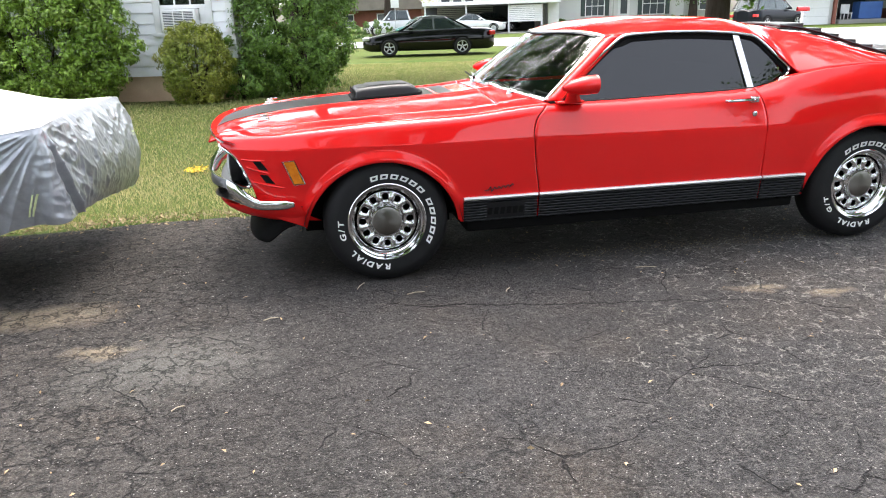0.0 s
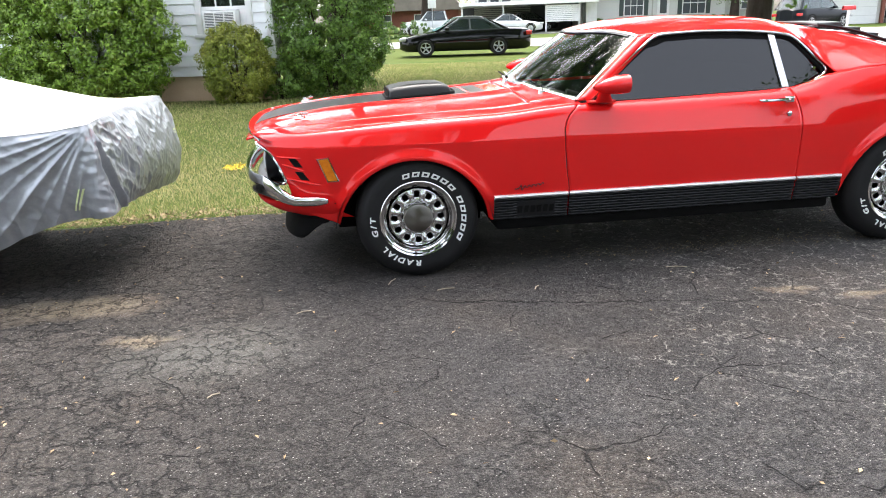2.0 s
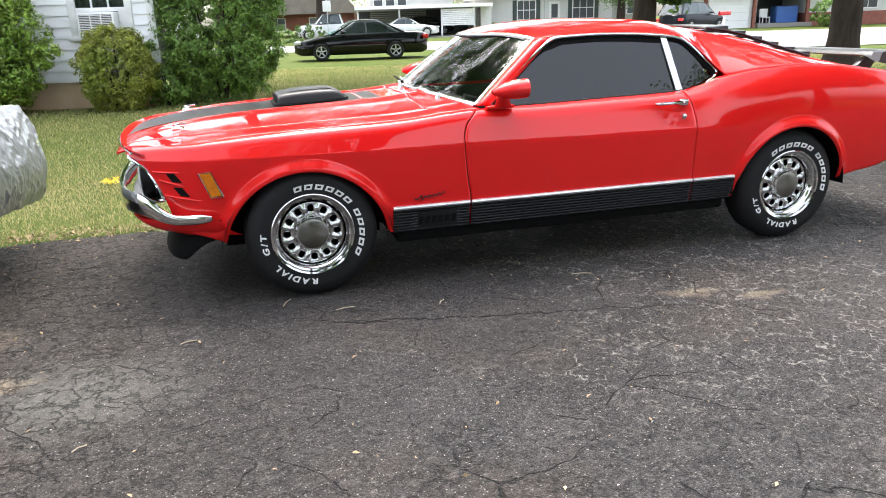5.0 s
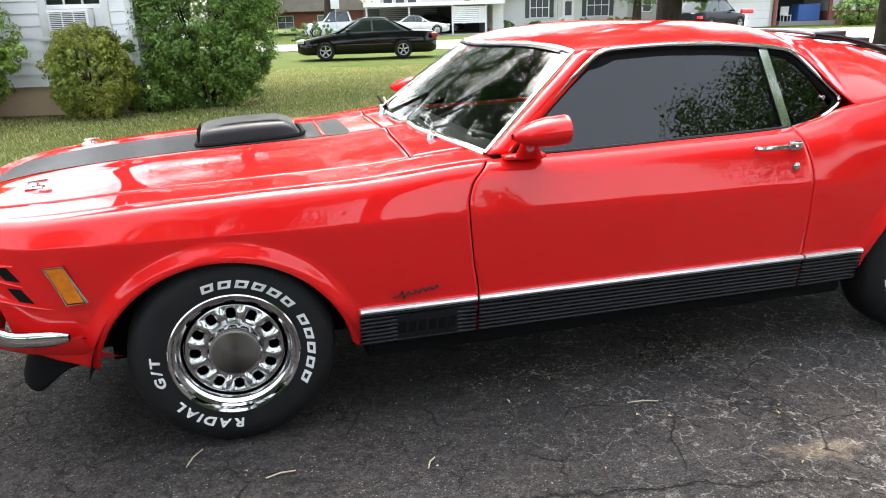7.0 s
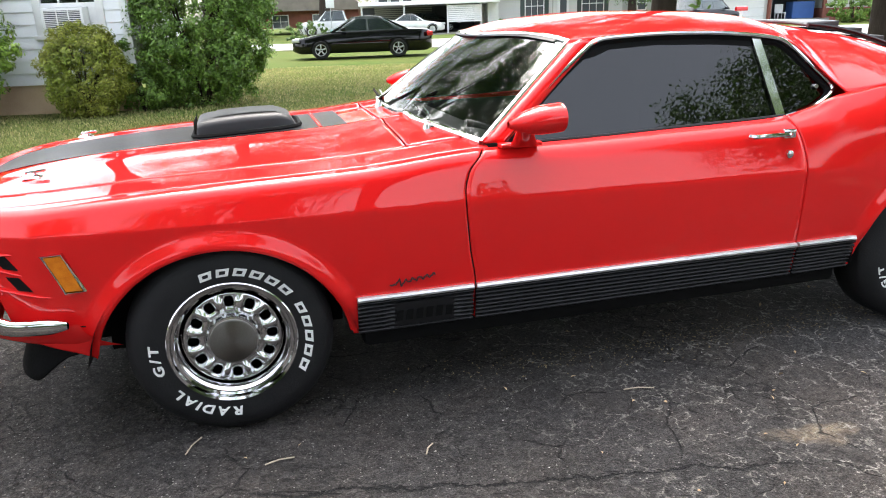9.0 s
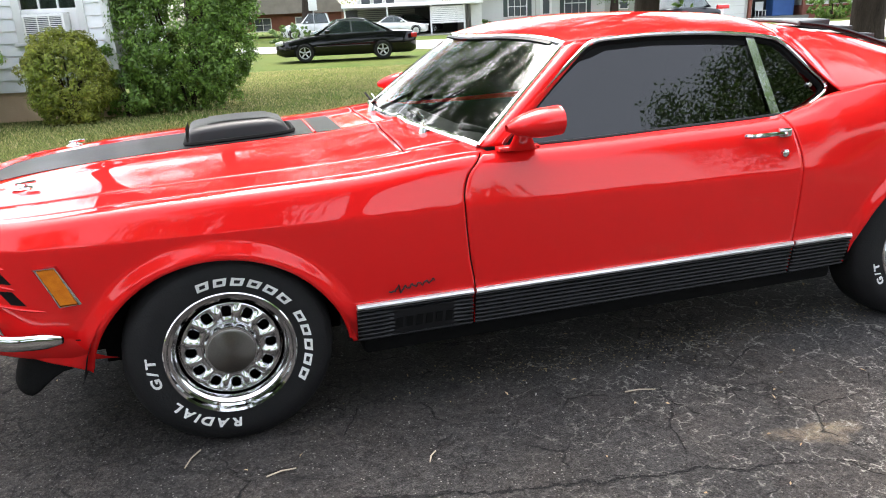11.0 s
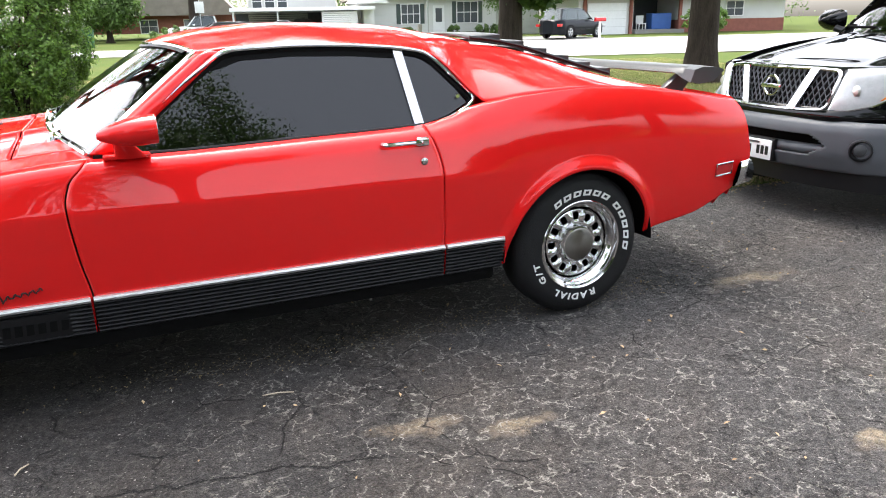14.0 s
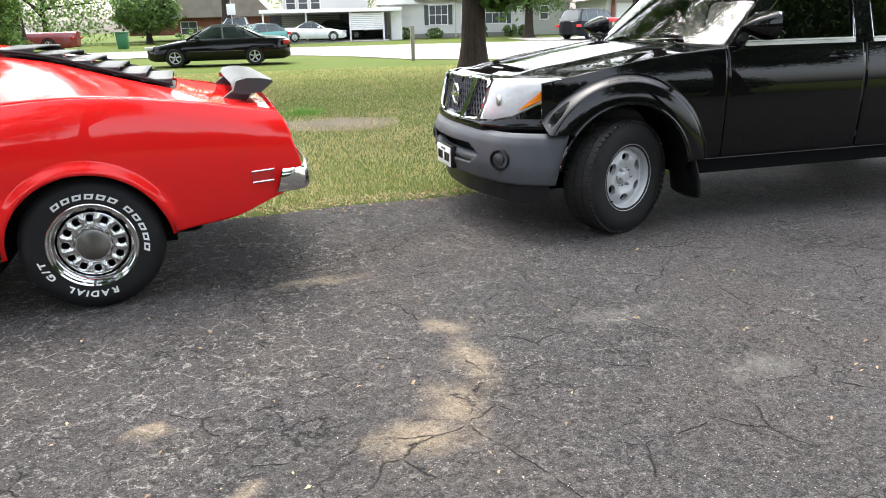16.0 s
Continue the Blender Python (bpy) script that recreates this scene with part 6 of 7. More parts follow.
# ---- white house ----
def house():
    wall_y = 13.8
    x0, x1 = -16.0, -3.9
    base = land(13) - 0.03
    t = thing("white_house", "white clapboard house on a tan brick plinth", "house", None, kind="")
    part("plinth", boxed(x0 + 0.05, x1 - 0.05, wall_y + 0.03, wall_y + 0.3, base - 0.3, 0.46), PLINTH, t, "tan painted brick plinth")
    part("wall", joined([boxed_mesh(x0, -5.290, wall_y + 0.03, wall_y + 0.2, 0.44, 2.85), boxed_mesh(-5.290, -4.360, wall_y + 0.03, wall_y + 0.2, 0.44, 1.19), boxed_mesh(-5.290, -4.360, wall_y + 0.03, wall_y + 0.2, 2.45, 2.85),
                         boxed_mesh(-4.360, x1, wall_y + 0.03, wall_y + 0.2, 0.44, 2.85), boxed_mesh(x1 - 0.2, x1, wall_y + 0.2, wall_y + 3.0, 0.44, 2.85), boxed_mesh(-9.0, x1, wall_y + 3.0, wall_y + 3.2, 0.44, 2.85), boxed_mesh(-9.2, -9.0, wall_y + 3.0, wall_y + 9.0, 0.44, 2.85), boxed_mesh(x0, x0 + 0.2, wall_y + 0.2, wall_y + 9.0, 0.44, 2.85), boxed_mesh(x0, -9.0, wall_y + 9.0, wall_y + 9.2, 0.44, 2.85)]), SIDING, t)
    z, k = 0.44, 0
    while z < 2.7:
        for a, b in ((x0, -5.330), (-4.290, x1)) if 1.05 < z < 2.5 else ((x0, x1),):
            tilt = prism([(a, 0.0), (b, 0.0), (b, 0.197), (a, 0.197)], 0.0, 0.018)
            me = bpy.data.meshes.new("m")
            tilt.to_mesh(me)
            tilt.free()
            ob = part("clapboard", me, SIDING, t, "", 0)
            ob.matrix_basis = pose(0, wall_y - 0.022, z, -6.5, 0, 0)
        z += 0.19
    # window with an air conditioner
    w = part("window", boxed(-5.230, -4.380, wall_y + 0.03, wall_y + 0.035, 1.215, 1.225), TRIM_WHITE, t, "white window frame holding a small air conditioner")
    for nm, b in (("side_casing", (-5.350, -5.230, wall_y - 0.05, wall_y + 0.03, 1.165, 2.465)), ("side_casing", (-4.380, -4.260, wall_y - 0.05, wall_y + 0.03, 1.165, 2.465)),
                  ("window_sill", (-5.390, -4.230, wall_y - 0.09, wall_y + 0.03, 1.155, 1.215)), ("head_casing", (-5.350, -4.260, wall_y - 0.05, wall_y + 0.03, 2.415, 2.545))):
        part(nm, boxed(*b, 0.006), TRIM_WHITE, w)
    part("meeting_rail", boxed(-5.230, -4.380, wall_y - 0.02, wall_y + 0.03, 1.635, 1.705, 0.004), TRIM_WHITE, w)
    for x in (-4.950, -4.660):
        part("glazing_bar", boxed(x - 0.012, x + 0.012, wall_y - 0.015, wall_y + 0.02, 1.705, 2.415), TRIM_WHITE, w)
    part("pane", boxed(-5.230, -4.380, wall_y + 0.02, wall_y + 0.03, 1.215, 2.415), GLASS_CLEAR, w, "", 0)
    part("curtain", sheet(60, 2, lambda s, t: (lerp(-5.230, -4.380, s), wall_y + 0.10 + 0.015 * math.sin(s * 60), lerp(1.215, 2.415, t))), TRIM_WHITE, w)
    part("side_board", boxed(-5.230, -5.150, wall_y - 0.03, wall_y + 0.01, 1.225, 1.635), TRIM_WHITE, w)
    part("side_board", boxed(-4.500, -4.380, wall_y - 0.03, wall_y + 0.01, 1.225, 1.635), TRIM_WHITE, w)
    ac = part("air_conditioner", boxed(-5.140, -4.510, wall_y - 0.26, wall_y + 0.02, 1.235, 1.625, 0.012), TRIM_WHITE, t, "white window air conditioner")
    part("grille_back", boxed(-5.100, -4.550, wall_y - 0.265, wall_y - 0.26, 1.275, 1.585), GREY_PLASTIC, ac)
    for k in range(11):
        part("grille_slat", boxed(-5.100, -4.550, wall_y - 0.275, wall_y - 0.262, 1.285 + 0.028 * k, 1.297 + 0.028 * k), TRIM_WHITE, ac, "", 0)
    for x in (-4.910, -4.730):
        part("grille_post", boxed(x - 0.008, x + 0.008, wall_y - 0.278, wall_y - 0.262, 1.275, 1.585), TRIM_WHITE, ac, "", 0)
    part("corner_board", boxed(x1 - 0.11, x1 + 0.02, wall_y - 0.04, wall_y + 0.03, 0.44, 2.85, 0.004), TRIM_WHITE, t)
    def slope(xa, xb, ya, yb, ridge):
        ym = (ya + yb) / 2
        bm = prism([(ya, 2.855), (yb, 2.855), (yb, 2.93), (ym, ridge), (ya, 2.93)], -xb, -xa)
        bmesh.ops.transform(bm, matrix=pose(0, 0, 0, 0, 0, 90), verts=bm.verts)
        return bm
    part("roof", slope(x0 - 0.4, -8.7, wall_y - 0.14, wall_y + 9.6, 4.0), ROOFING, t)
    part("wing_roof", slope(-8.69, x1 + 0.3, wall_y - 0.14, wall_y + 3.6, 3.5), ROOFING, t)


def boxed_mesh(*a):
    me = bpy.data.meshes.new("m")
    bm = boxed(*a)
    bm.to_mesh(me)
    bm.free()
    return me


house()

# ---- street, trees and far side ----
ROAD = cut([(-60, 38.0), (-8, 36.5), (0, 35.5), (4, 32.5), (6.5, 28.6), (9, 27.2), (14, 26.5), (60, 25.5)])


def road_sheet(near, far, lift, n=120):
    return sheet(n, 8, lambda s, t: (lambda x: (lambda y: (x, y, land(y) - 0.03 + lift))(lerp(near(x), far(x), t)))(lerp(-60, 60, s)))


road = tagged(link_mesh("road", road_sheet(ROAD, lambda x: 44.5 - 0.02 * x, 0.03), CONCRETE, None, 180), "pale sunlit concrete street", "road", kind="structure")
path = boxed(15.4, 21.0, 44.0, 52.0, land(45) - 0.06, land(48) + 0.012)
tagged(link_mesh("side_drive", path, CONCRETE, None, 0), "pale concrete drive beside the street", "driveway", kind="structure")
tagged(link_mesh("carport_drive", boxed(-2.5, 7.3, 53.0, 62.0, land(45) - 0.06, land(57) + 0.010), CONCRETE, None, 0), "pale concrete drive under the carport", "driveway", kind="structure")


def tree(x, y, r, height, crown, centre, seed, label, clumps=300, per=40, size=0.22, lean=(0, 0), mat=None, low=None, spread=0.13):
    t = thing("tree", label, "tree", pose(x, y, land(y) - 0.05))
    rng = random.Random(seed)
    fork = height * 0.36
    trunk = tube(fine([(0, 0, 0), (lean[0] * 0.4, lean[1] * 0.4, fork * 0.5), (lean[0], lean[1], fork), (lean[0] * 1.4, lean[1] * 1.4, height * 0.8)], 6),
                 lambda s: r * ((1.0 + 0.5 * max(0, 1 - s * 9) ** 2) * (1 - 0.75 * s)), 36)
    for v in trunk.vertices:
        a = math.atan2(v.co.y, v.co.x)
        k = 1 + 0.10 * noise.noise(Vector((math.cos(a) * 1.5, math.sin(a) * 1.5, v.co.z * 0.6 + seed))) + 0.07 * noise.noise(Vector((math.cos(a) * 6, math.sin(a) * 6, v.co.z * 1.1 + seed)))
        v.co.x, v.co.y = v.co.x * k, v.co.y * k
    part("trunk", trunk, BARK, t)
    for k in range(7):
        a = rng.uniform(0, 6.28)
        z0 = fork * rng.uniform(0.8, 1.5)
        e = (centre[0] + crown[0] * 0.75 * math.cos(a), centre[1] + crown[1] * 0.75 * math.sin(a), centre[2] + crown[2] * rng.uniform(-0.3, 0.6))
        mid = (lerp(lean[0], e[0], 0.45) + rng.uniform(-0.2, 0.2), lerp(lean[1], e[1], 0.45), lerp(z0, e[2], 0.6))
        part("limb", tube(fine([(lean[0], lean[1], z0), mid, e], 5), lambda s: r * 0.45 * (1 - 0.85 * s), 8), BARK, t)
    tagged(part("crown", crown_leaves(crown, centre, clumps, per, size, seed, spread, 0.35, -0.85), mat or LEAF_TREE, t, "", 0), kind="stuff")
    if low:
        tagged(part("hanging_leaves", crown_leaves(low[1], low[0], 40, 45, size, seed + 50, 0.25, 0.2, -1.0), mat or LEAF_TREE, t, "", 0), kind="stuff")
    return t


tree(7.1, 19.6, 0.36, 14.0, (5.6, 4.6, 4.8), (-0.6, 1.0, 10.4), 21, "broad tree with dark bark on the lawn by the street", 210, 110, 0.22, spread=0.085, low=((0.75, -0.3, 2.15), (0.75, 0.6, 0.40)))
tree(9.85, 15.1, 0.34, 12.8, (5.8, 4.6, 3.2), (-1.7, -3.6, 9.0), 22, "broad dark-barked tree overhanging the black pickup", 520, 200, 0.11, spread=0.07, low=((0.5, -0.2, 2.75), (1.0, 0.7, 0.35)))
tree(-4.3, 58.0, 0.55, 10.0, (4.6, 4.6, 3.0), (0, 0, 7.5), 23, "dark-barked street tree behind the black sedan")
tree(17.0, 52.0, 0.35, 8.0, (3.6, 3.6, 2.6), (0, 0, 5.4), 24, "tree with low foliage between two houses", low=((0.5, 0, 2.6), (2.2, 1.2, 0.7)))
# trees behind the viewer's side of the drive, which the paint and glass mirror
tree(3.6, -6.6, 0.30, 12.5, (3.4, 2.9, 3.0), (-1.0, 1.0, 8.3), 31, "leafy tree on the near side of the drive", 260, 260, 0.085, spread=0.07)
tree(13.2, -2.6, 0.36, 12.5, (4.2, 4.4, 3.9), (0.2, 0.0, 6.6), 33, "broad leafy tree on the near side of the drive", 700, 220, 0.105, spread=0.06)
tree(-6.5, -7.5, 0.30, 9.5, (3.6, 2.4, 2.8), (0.0, 0.6, 6.4), 32, "leafy tree on the near side of the drive", 330, 60, 0.17)
tree(0.6, -8.4, 0.24, 8.5, (2.9, 2.0, 2.5), (0.0, 0.3, 5.2), 34, "leafy tree on the near side of the drive", 150, 150, 0.14, spread=0.09)
# unseen row, added to dim mirrored sky and light from the near side
for k in range(12):
    tree(-19 + 3.6 * k, -10.5 + 0.8 * math.sin(2.1 * k), 0.16, 4.2, (2.6, 1.5, 1.5 + 0.35 * math.sin(k * 1.7)), (0, 0, 1.5), 90 + k, "unseen dense leafy tree added to darken what the near side mirrors", 300, 36, 0.28, mat=LEAF_BACKDROP)
# unseen crowns, added as the foliage that bonnet and windscreen mirror
tree(-3.55, 18.4, 0.30, 15.0, (6.5, 3.6, 5.4), (2.2, 0.6, 9.4), 36, "unseen tall spreading tree added beside the white house for the bonnet to mirror", 760, 220, 0.105, spread=0.07)
tree(-6.6, 17.9, 0.34, 15.5, (3.4, 3.2, 2.9), (1.4, -5.2, 12.2), 38, "unseen tall tree added over the white house's roof to darken the windscreen", 330, 120, 0.15, lean=(0.3, -0.8), spread=0.08)

# woods and garden trees far off
for k, (x, y, rx, rz, z) in enumerate(((-17.5, 40, 3.6, 2.6, 3.0), (-24, 44, 5, 3.4, 3.4), (-11.0, 62, 2.4, 1.8, 2.6), (-20, 66, 7, 4.2, 4.4), (-32, 60, 8, 4.5, 4.6), (-9, 84, 8, 4.5, 5.0), (6, 90, 8, 4.5, 6.0),
                                       (20, 82, 7, 4, 5.0), (32, 70, 6, 4, 5.0), (44, 66, 8, 5, 5.0), (-44, 55, 9, 5, 5))):
    tree(x, y, 0.28, z * 1.35, (rx, rx * 0.8, rz), (0, 0, z), 60 + k, "leafy green garden tree beyond the street", 240, 34, 0.32)
shrub(-15.2, 33.0, 1.3, 1.1, 2.3, 41, LEAF_LIGHT, "bright yellow-green shrub on the lawn", 200, 40, 0.13)
shrub(31.0, 49.0, 1.6, 1.0, 1.9, 42, LEAF_DARK, "dark green shrub beside the brick house", 200, 40, 0.15)
for k, (x, y, r, h) in enumerate(((14.5, 56.5, 0.5, 0.8), (16.7, 56.5, 0.5, 0.9), (17.9, 56.5, 0.6, 0.8), (8.5, 56.5, 0.7, 0.8), (10.9, 56.4, 0.6, 0.7), (-4.5, 46.0, 1.2, 1.2))):
    shrub(x, y, r, r * 0.7, h, 70 + k, LEAF_TREE, "low green shrub beside a house wall", 50, 40, 0.14)

BLUE_GLASS = pane("car_window", (0.62, 0.68, 0.68))
FAR_CABIN = material("dim_far_cabin", (0.055, 0.062, 0.062), 0.7, second=(0.09, 0.10, 0.10), scale=3, fine=9)
WHITE_PAINT = material("white_car_paint", (0.72, 0.73, 0.74), 0.3, coat=0.8, scale=3)
NAVY = material("dark_blue_paint", (0.005, 0.0065, 0.010), 0.45, coat=0.25, scale=3, specular=0.1)
TEAL = material("teal_paint", (0.03, 0.22, 0.20), 0.3, coat=0.8, scale=3)
MAROON = material("maroon_paint", (0.17, 0.015, 0.02), 0.32, coat=0.7, scale=3)


def far_car(name, label, category, m, paint, x0, x1, half, top, cabin, belt, roof_z, axles, wr, belt_rear=None, spokes=5):
    """A parked vehicle: top is the body's upper line, cabin the four corners of its glasshouse."""
    t = thing(name, label, category, m)
    top = cut(top)

    def plan(x):
        return half * min(1.0, max(0.0, (x - x0) / 0.45)) ** 0.22 * min(1.0, max(0.0, (x1 - x) / 0.45)) ** 0.22
    SEC = [(0.90, 0.22), (0.975, 0.30), (1.0, 0.50), (1.0, 0.62), (0.975, 0.86), (0.90, 0.97), (0.5, 1.02), (0.0, 1.035)]
    ring = [(-a, b) for a, b in SEC] + [(a, b) for a, b in SEC[-2::-1]]

    def f(s, u):
        x = lerp(x0, x1, s)
        a, b = ring[int(round(u * (len(ring) - 1)))]
        zt = top(x)
        nose = 0.10 * (1 - min(1.0, (x - x0) / 0.3)) + 0.10 * (1 - min(1.0, (x1 - x) / 0.25))
        z = (0.20 + nose) if b == 0.22 else lerp(0.22 + nose, zt, (b - 0.22) / 0.8)
        return (x, a * max(plan(x), 0.4 * half), z)
    part("body", sheet(60, len(ring) - 1, f, flip=False), paint, t)
    for x, e in ((x0 + 0.004, 1), (x1 - 0.004, -1)):
        part("end_panel", raw([f(0 if e > 0 else 1, k / (len(ring) - 1)) for k in range(len(ring))], [tuple(range(len(ring)))[::e]]), paint, t)
    xa, xb, xc, xd = cabin

    def cab(s, u):
        z = lerp(belt, roof_z, u)
        a = 2 * math.pi * s
        c, d = math.copysign(abs(math.cos(a)) ** 0.35, math.cos(a)), math.copysign(abs(math.sin(a)) ** 0.35, math.sin(a))
        fx, rx = lerp(xa, xb, u), lerp(xd, xc, u)
        return ((fx + rx) / 2 - (rx - fx) / 2 * c, lerp(half * 0.88, half * 0.68, u) * d, z + (0.03 * (1 - abs(c) ** 3) if u > 0.99 else 0))
    part("glasshouse", sheet(56, 10, cab, wrap_u=True), FAR_CABIN, t, "dim cabin behind the windows")
    part("roof", sheet(16, 12, lambda s, u: (lambda w: (lerp(xb - 0.04, xc + 0.04, s), half * 0.70 * w, roof_z + 0.055 * (1 - abs(w) ** 3) * math.sin(math.pi * (0.12 + 0.76 * s)) - 0.005))(2 * u - 1)), paint, t)

    def side(x, z, o, sign):
        return (x, sign * (lerp(half * 0.88, half * 0.68, (z - belt) / (roof_z - belt)) + 0.012 + o), z)
    h0, h1 = belt + 0.04, roof_z - 0.06
    k0, k1 = (h0 - belt) / (roof_z - belt), (h1 - belt) / (roof_z - belt)
    fx0, fx1, rx0, rx1 = lerp(xa, xb, k0) + 0.10, lerp(xa, xb, k1) + 0.10, lerp(xd, xc, k0) - 0.10, lerp(xd, xc, k1) - 0.10
    mids = [lerp(fx1, rx1, 0.40)] if xd - xa < 2.3 else [lerp(fx0, rx0, 0.47), lerp(fx0, rx0, 0.80)]
    for sign in (-1, 1):
        cuts = [(fx0, fx1)] + [(v, v - 0.02) for v in mids] + [(rx0, rx1)]
        for (a0, a1), (b0, b1) in zip(cuts, cuts[1:]):
            if b1 - a1 < 0.05:
                a1 = b1 - 0.05
            part("side_window", plate_on([(a0 + 0.03, h0), (b0 - 0.03, h0), (b1 - 0.03, h1), (a1 + 0.03, h1)], lambda x, z, o: side(x, z, o, sign), 0.004), BLUE_GLASS, t, "", 0)
        for pts in ([(xa, belt), (fx0, belt), (fx1, roof_z), (xb, roof_z)], [(rx0, belt), (xd, belt), (xc, roof_z), (rx1, roof_z)]):
            part("pillar", plate_on(pts, lambda x, z, o: side(x, z, o, sign), 0.012), paint, t, "", 0)
        for cx in axles:
            tyre = part("wheel", lathe([(0.01, 0.09), (wr * 0.62, 0.09), (wr * 0.64, -0.10), (wr * 0.9, -0.105), (wr, -0.07), (wr, 0.09)], 32), RUBBER, t)
            tyre.matrix_basis = pose(cx, sign * (half - 0.09), wr, 0, 0, 0 if sign < 0 else 180)
            part("rim", lathe([(0.02, -0.075), (wr * 0.10, -0.085), (wr * 0.17, -0.07)], 20), STEEL, tyre)
            part("rim_ring", lathe([(wr * 0.56, -0.06), (wr * 0.58, -0.095), (wr * 0.66, -0.098)], 32), STEEL, tyre)
            for k in range(spokes):
                part("rim_spoke", tube([(0, -0.075, wr * 0.08), (0, -0.09, wr * 0.6)], wr * 0.085, 6), STEEL, tyre).matrix_basis = pose(0, 0, 0, 0, 360 / spokes * k, 0)
            part("wheel_arch", sheet(24, 1, lambda s, u: (cx + lerp(wr * 1.0, wr * 1.16, u) * math.cos(math.pi * s), sign * (half + 0.006), wr + lerp(wr * 1.0, wr * 1.16, u) * math.sin(math.pi * s)), flip=sign > 0), BLACK_MATT, t)
        part("headlamp", boxed(x0 + 0.02, x0 + 0.28, min(sign * half * 0.62, sign * half * 0.965), max(sign * half * 0.62, sign * half * 0.965), 0.60, 0.72, 0.03), LENS, t, "clear headlamp")
        part("tail_lamp", boxed(x1 - 0.22, x1 - 0.01, min(sign * half * 0.70, sign * half * 0.985), max(sign * half * 0.70, sign * half * 0.985), 0.70, 0.86, 0.03), RED_LENS, t, "red tail lamp")
        part("side_strip", tube([(lerp(axles[0] + wr * 1.3, axles[1] - wr * 1.3, k / 6), sign * (half + 0.004), 0.52) for k in range(7)], 0.012, 5), paint, t)
        part("door_mirror", boxed(xa + 0.40, xa + 0.56, min(sign * half * 0.9, sign * half * 1.12), max(sign * half * 0.9, sign * half * 1.12), belt + 0.02, belt + 0.14, 0.03), paint, t)
    for xlo, xhi, e in ((xa, xb, 1), (xd, xc, -1)):
        part("screen", sheet(4, 10, lambda s, u: (lerp(lerp(xlo, xhi, 0.06), lerp(xlo, xhi, 0.94), s) - e * 0.014 - e * 0.05 * (1 - (2 * u - 1) ** 2), lerp(half * 0.84, half * 0.64, s) * (2 * u - 1), lerp(belt, roof_z, lerp(0.06, 0.94, s)) + 0.014), flip=e > 0), BLUE_GLASS, t)
    return t


far_car("sedan", "black four-door sedan parked by the lawn's edge", "car", pose(-2.17, 28.85, land(28.5) - 0.02, 0, 0, 2.5), BLACK_PAINT, -1.02, 4.02, 0.92,
        [(-1.02, 0.58), (-0.9, 0.68), (-0.4, 0.80), (0.5, 0.93), (2.9, 1.0), (3.4, 0.99), (3.85, 0.95), (4.02, 0.84)], (0.35, 1.28, 2.15, 3.20), 0.92, 1.40, (0.0, 2.76), 0.32)
far_car("sport_utility", "dark blue sport utility car parked on the far drive", "car", pose(20.4, 45.6, land(45) + 0.03, 0, 0, -148), NAVY, -0.95, 3.85, 0.95,
        [(-0.95, 0.70), (-0.7, 0.90), (0.4, 1.05), (3.6, 1.12), (3.85, 1.05)], (0.4, 1.15, 3.35, 3.75), 1.05, 1.72, (0.0, 2.85), 0.37)
far_car("coupe_car", "white two-door car parked before the carport", "car", pose(3.3, 54.0, land(54) + 0.05, 0, 0, 184), WHITE_PAINT, -0.95, 3.6, 0.9,
        [(-0.95, 0.55), (-0.7, 0.70), (0.5, 0.88), (3.0, 0.95), (3.6, 0.85)], (0.5, 1.2, 1.9, 2.7), 0.88, 1.30, (0.0, 2.65), 0.32)
far_car("pickup_far", "white crew-cab pickup beyond the black sedan", "truck", pose(-5.3, 57.0, land(57) - 0.02, 0, 0, 4), WHITE_PAINT, -0.95, 4.4, 0.98,
        [(-0.95, 0.8), (-0.6, 1.02), (0.5, 1.12), (2.6, 1.15), (4.4, 1.12)], (0.5, 1.1, 2.4, 2.6), 1.12, 1.78, (0.0, 3.4), 0.38)
far_car("teal_car", "teal hatchback half hidden behind the sedan", "car", pose(-2.3, 47.5, land(47.5) - 0.02, 0, 0, 40), TEAL, -0.8, 3.3, 0.85,
        [(-0.8, 0.6), (0.3, 0.85), (3.0, 0.95), (3.3, 0.85)], (0.2, 0.9, 2.4, 3.1), 0.85, 1.35, (0.0, 2.5), 0.3)
far_car("carport_car", "dark car under the carport roof", "car", pose(5.0, 60.0, land(60) + 0.01, 0, 0, 186), NAVY, -0.9, 3.7, 0.9,
        [(-0.9, 0.6), (0.4, 0.9), (3.3, 0.98), (3.7, 0.9)], (0.3, 1.1, 2.2, 3.1), 0.9, 1.42, (0.0, 2.7), 0.32)
far_car("maroon_pickup", "maroon pickup parked far across the lawn", "truck", pose(-17.4, 49.8, land(50) - 0.02, 0, 0, 3), MAROON, -0.9, 5.0, 0.98,
        [(-0.9, 0.85), (0.5, 1.1), (2.3, 1.15), (5.0, 1.15)], (0.5, 0.9, 1.7, 2.2), 1.1, 1.72, (0.0, 3.5), 0.38)

FAR_SIDING = material("pale_far_siding", (0.62, 0.62, 0.60), 0.6, second=(0.55, 0.55, 0.53), scale=0.8, fine=20)
GREY_SIDING = material("grey_green_siding", (0.42, 0.43, 0.38), 0.7, second=(0.36, 0.37, 0.33), scale=0.8, fine=20)
SHUTTER = material("dark_green_shutter", (0.05, 0.07, 0.065), 0.6, scale=2)
BRICK = material("red_brick", (0.28, 0.10, 0.07), 0.85, second=(0.20, 0.07, 0.05), scale=3, fine=30, bump=0.3)
GLASS_DARK = material("far_window_glass", (0.09, 0.10, 0.11), 0.08, scale=1)


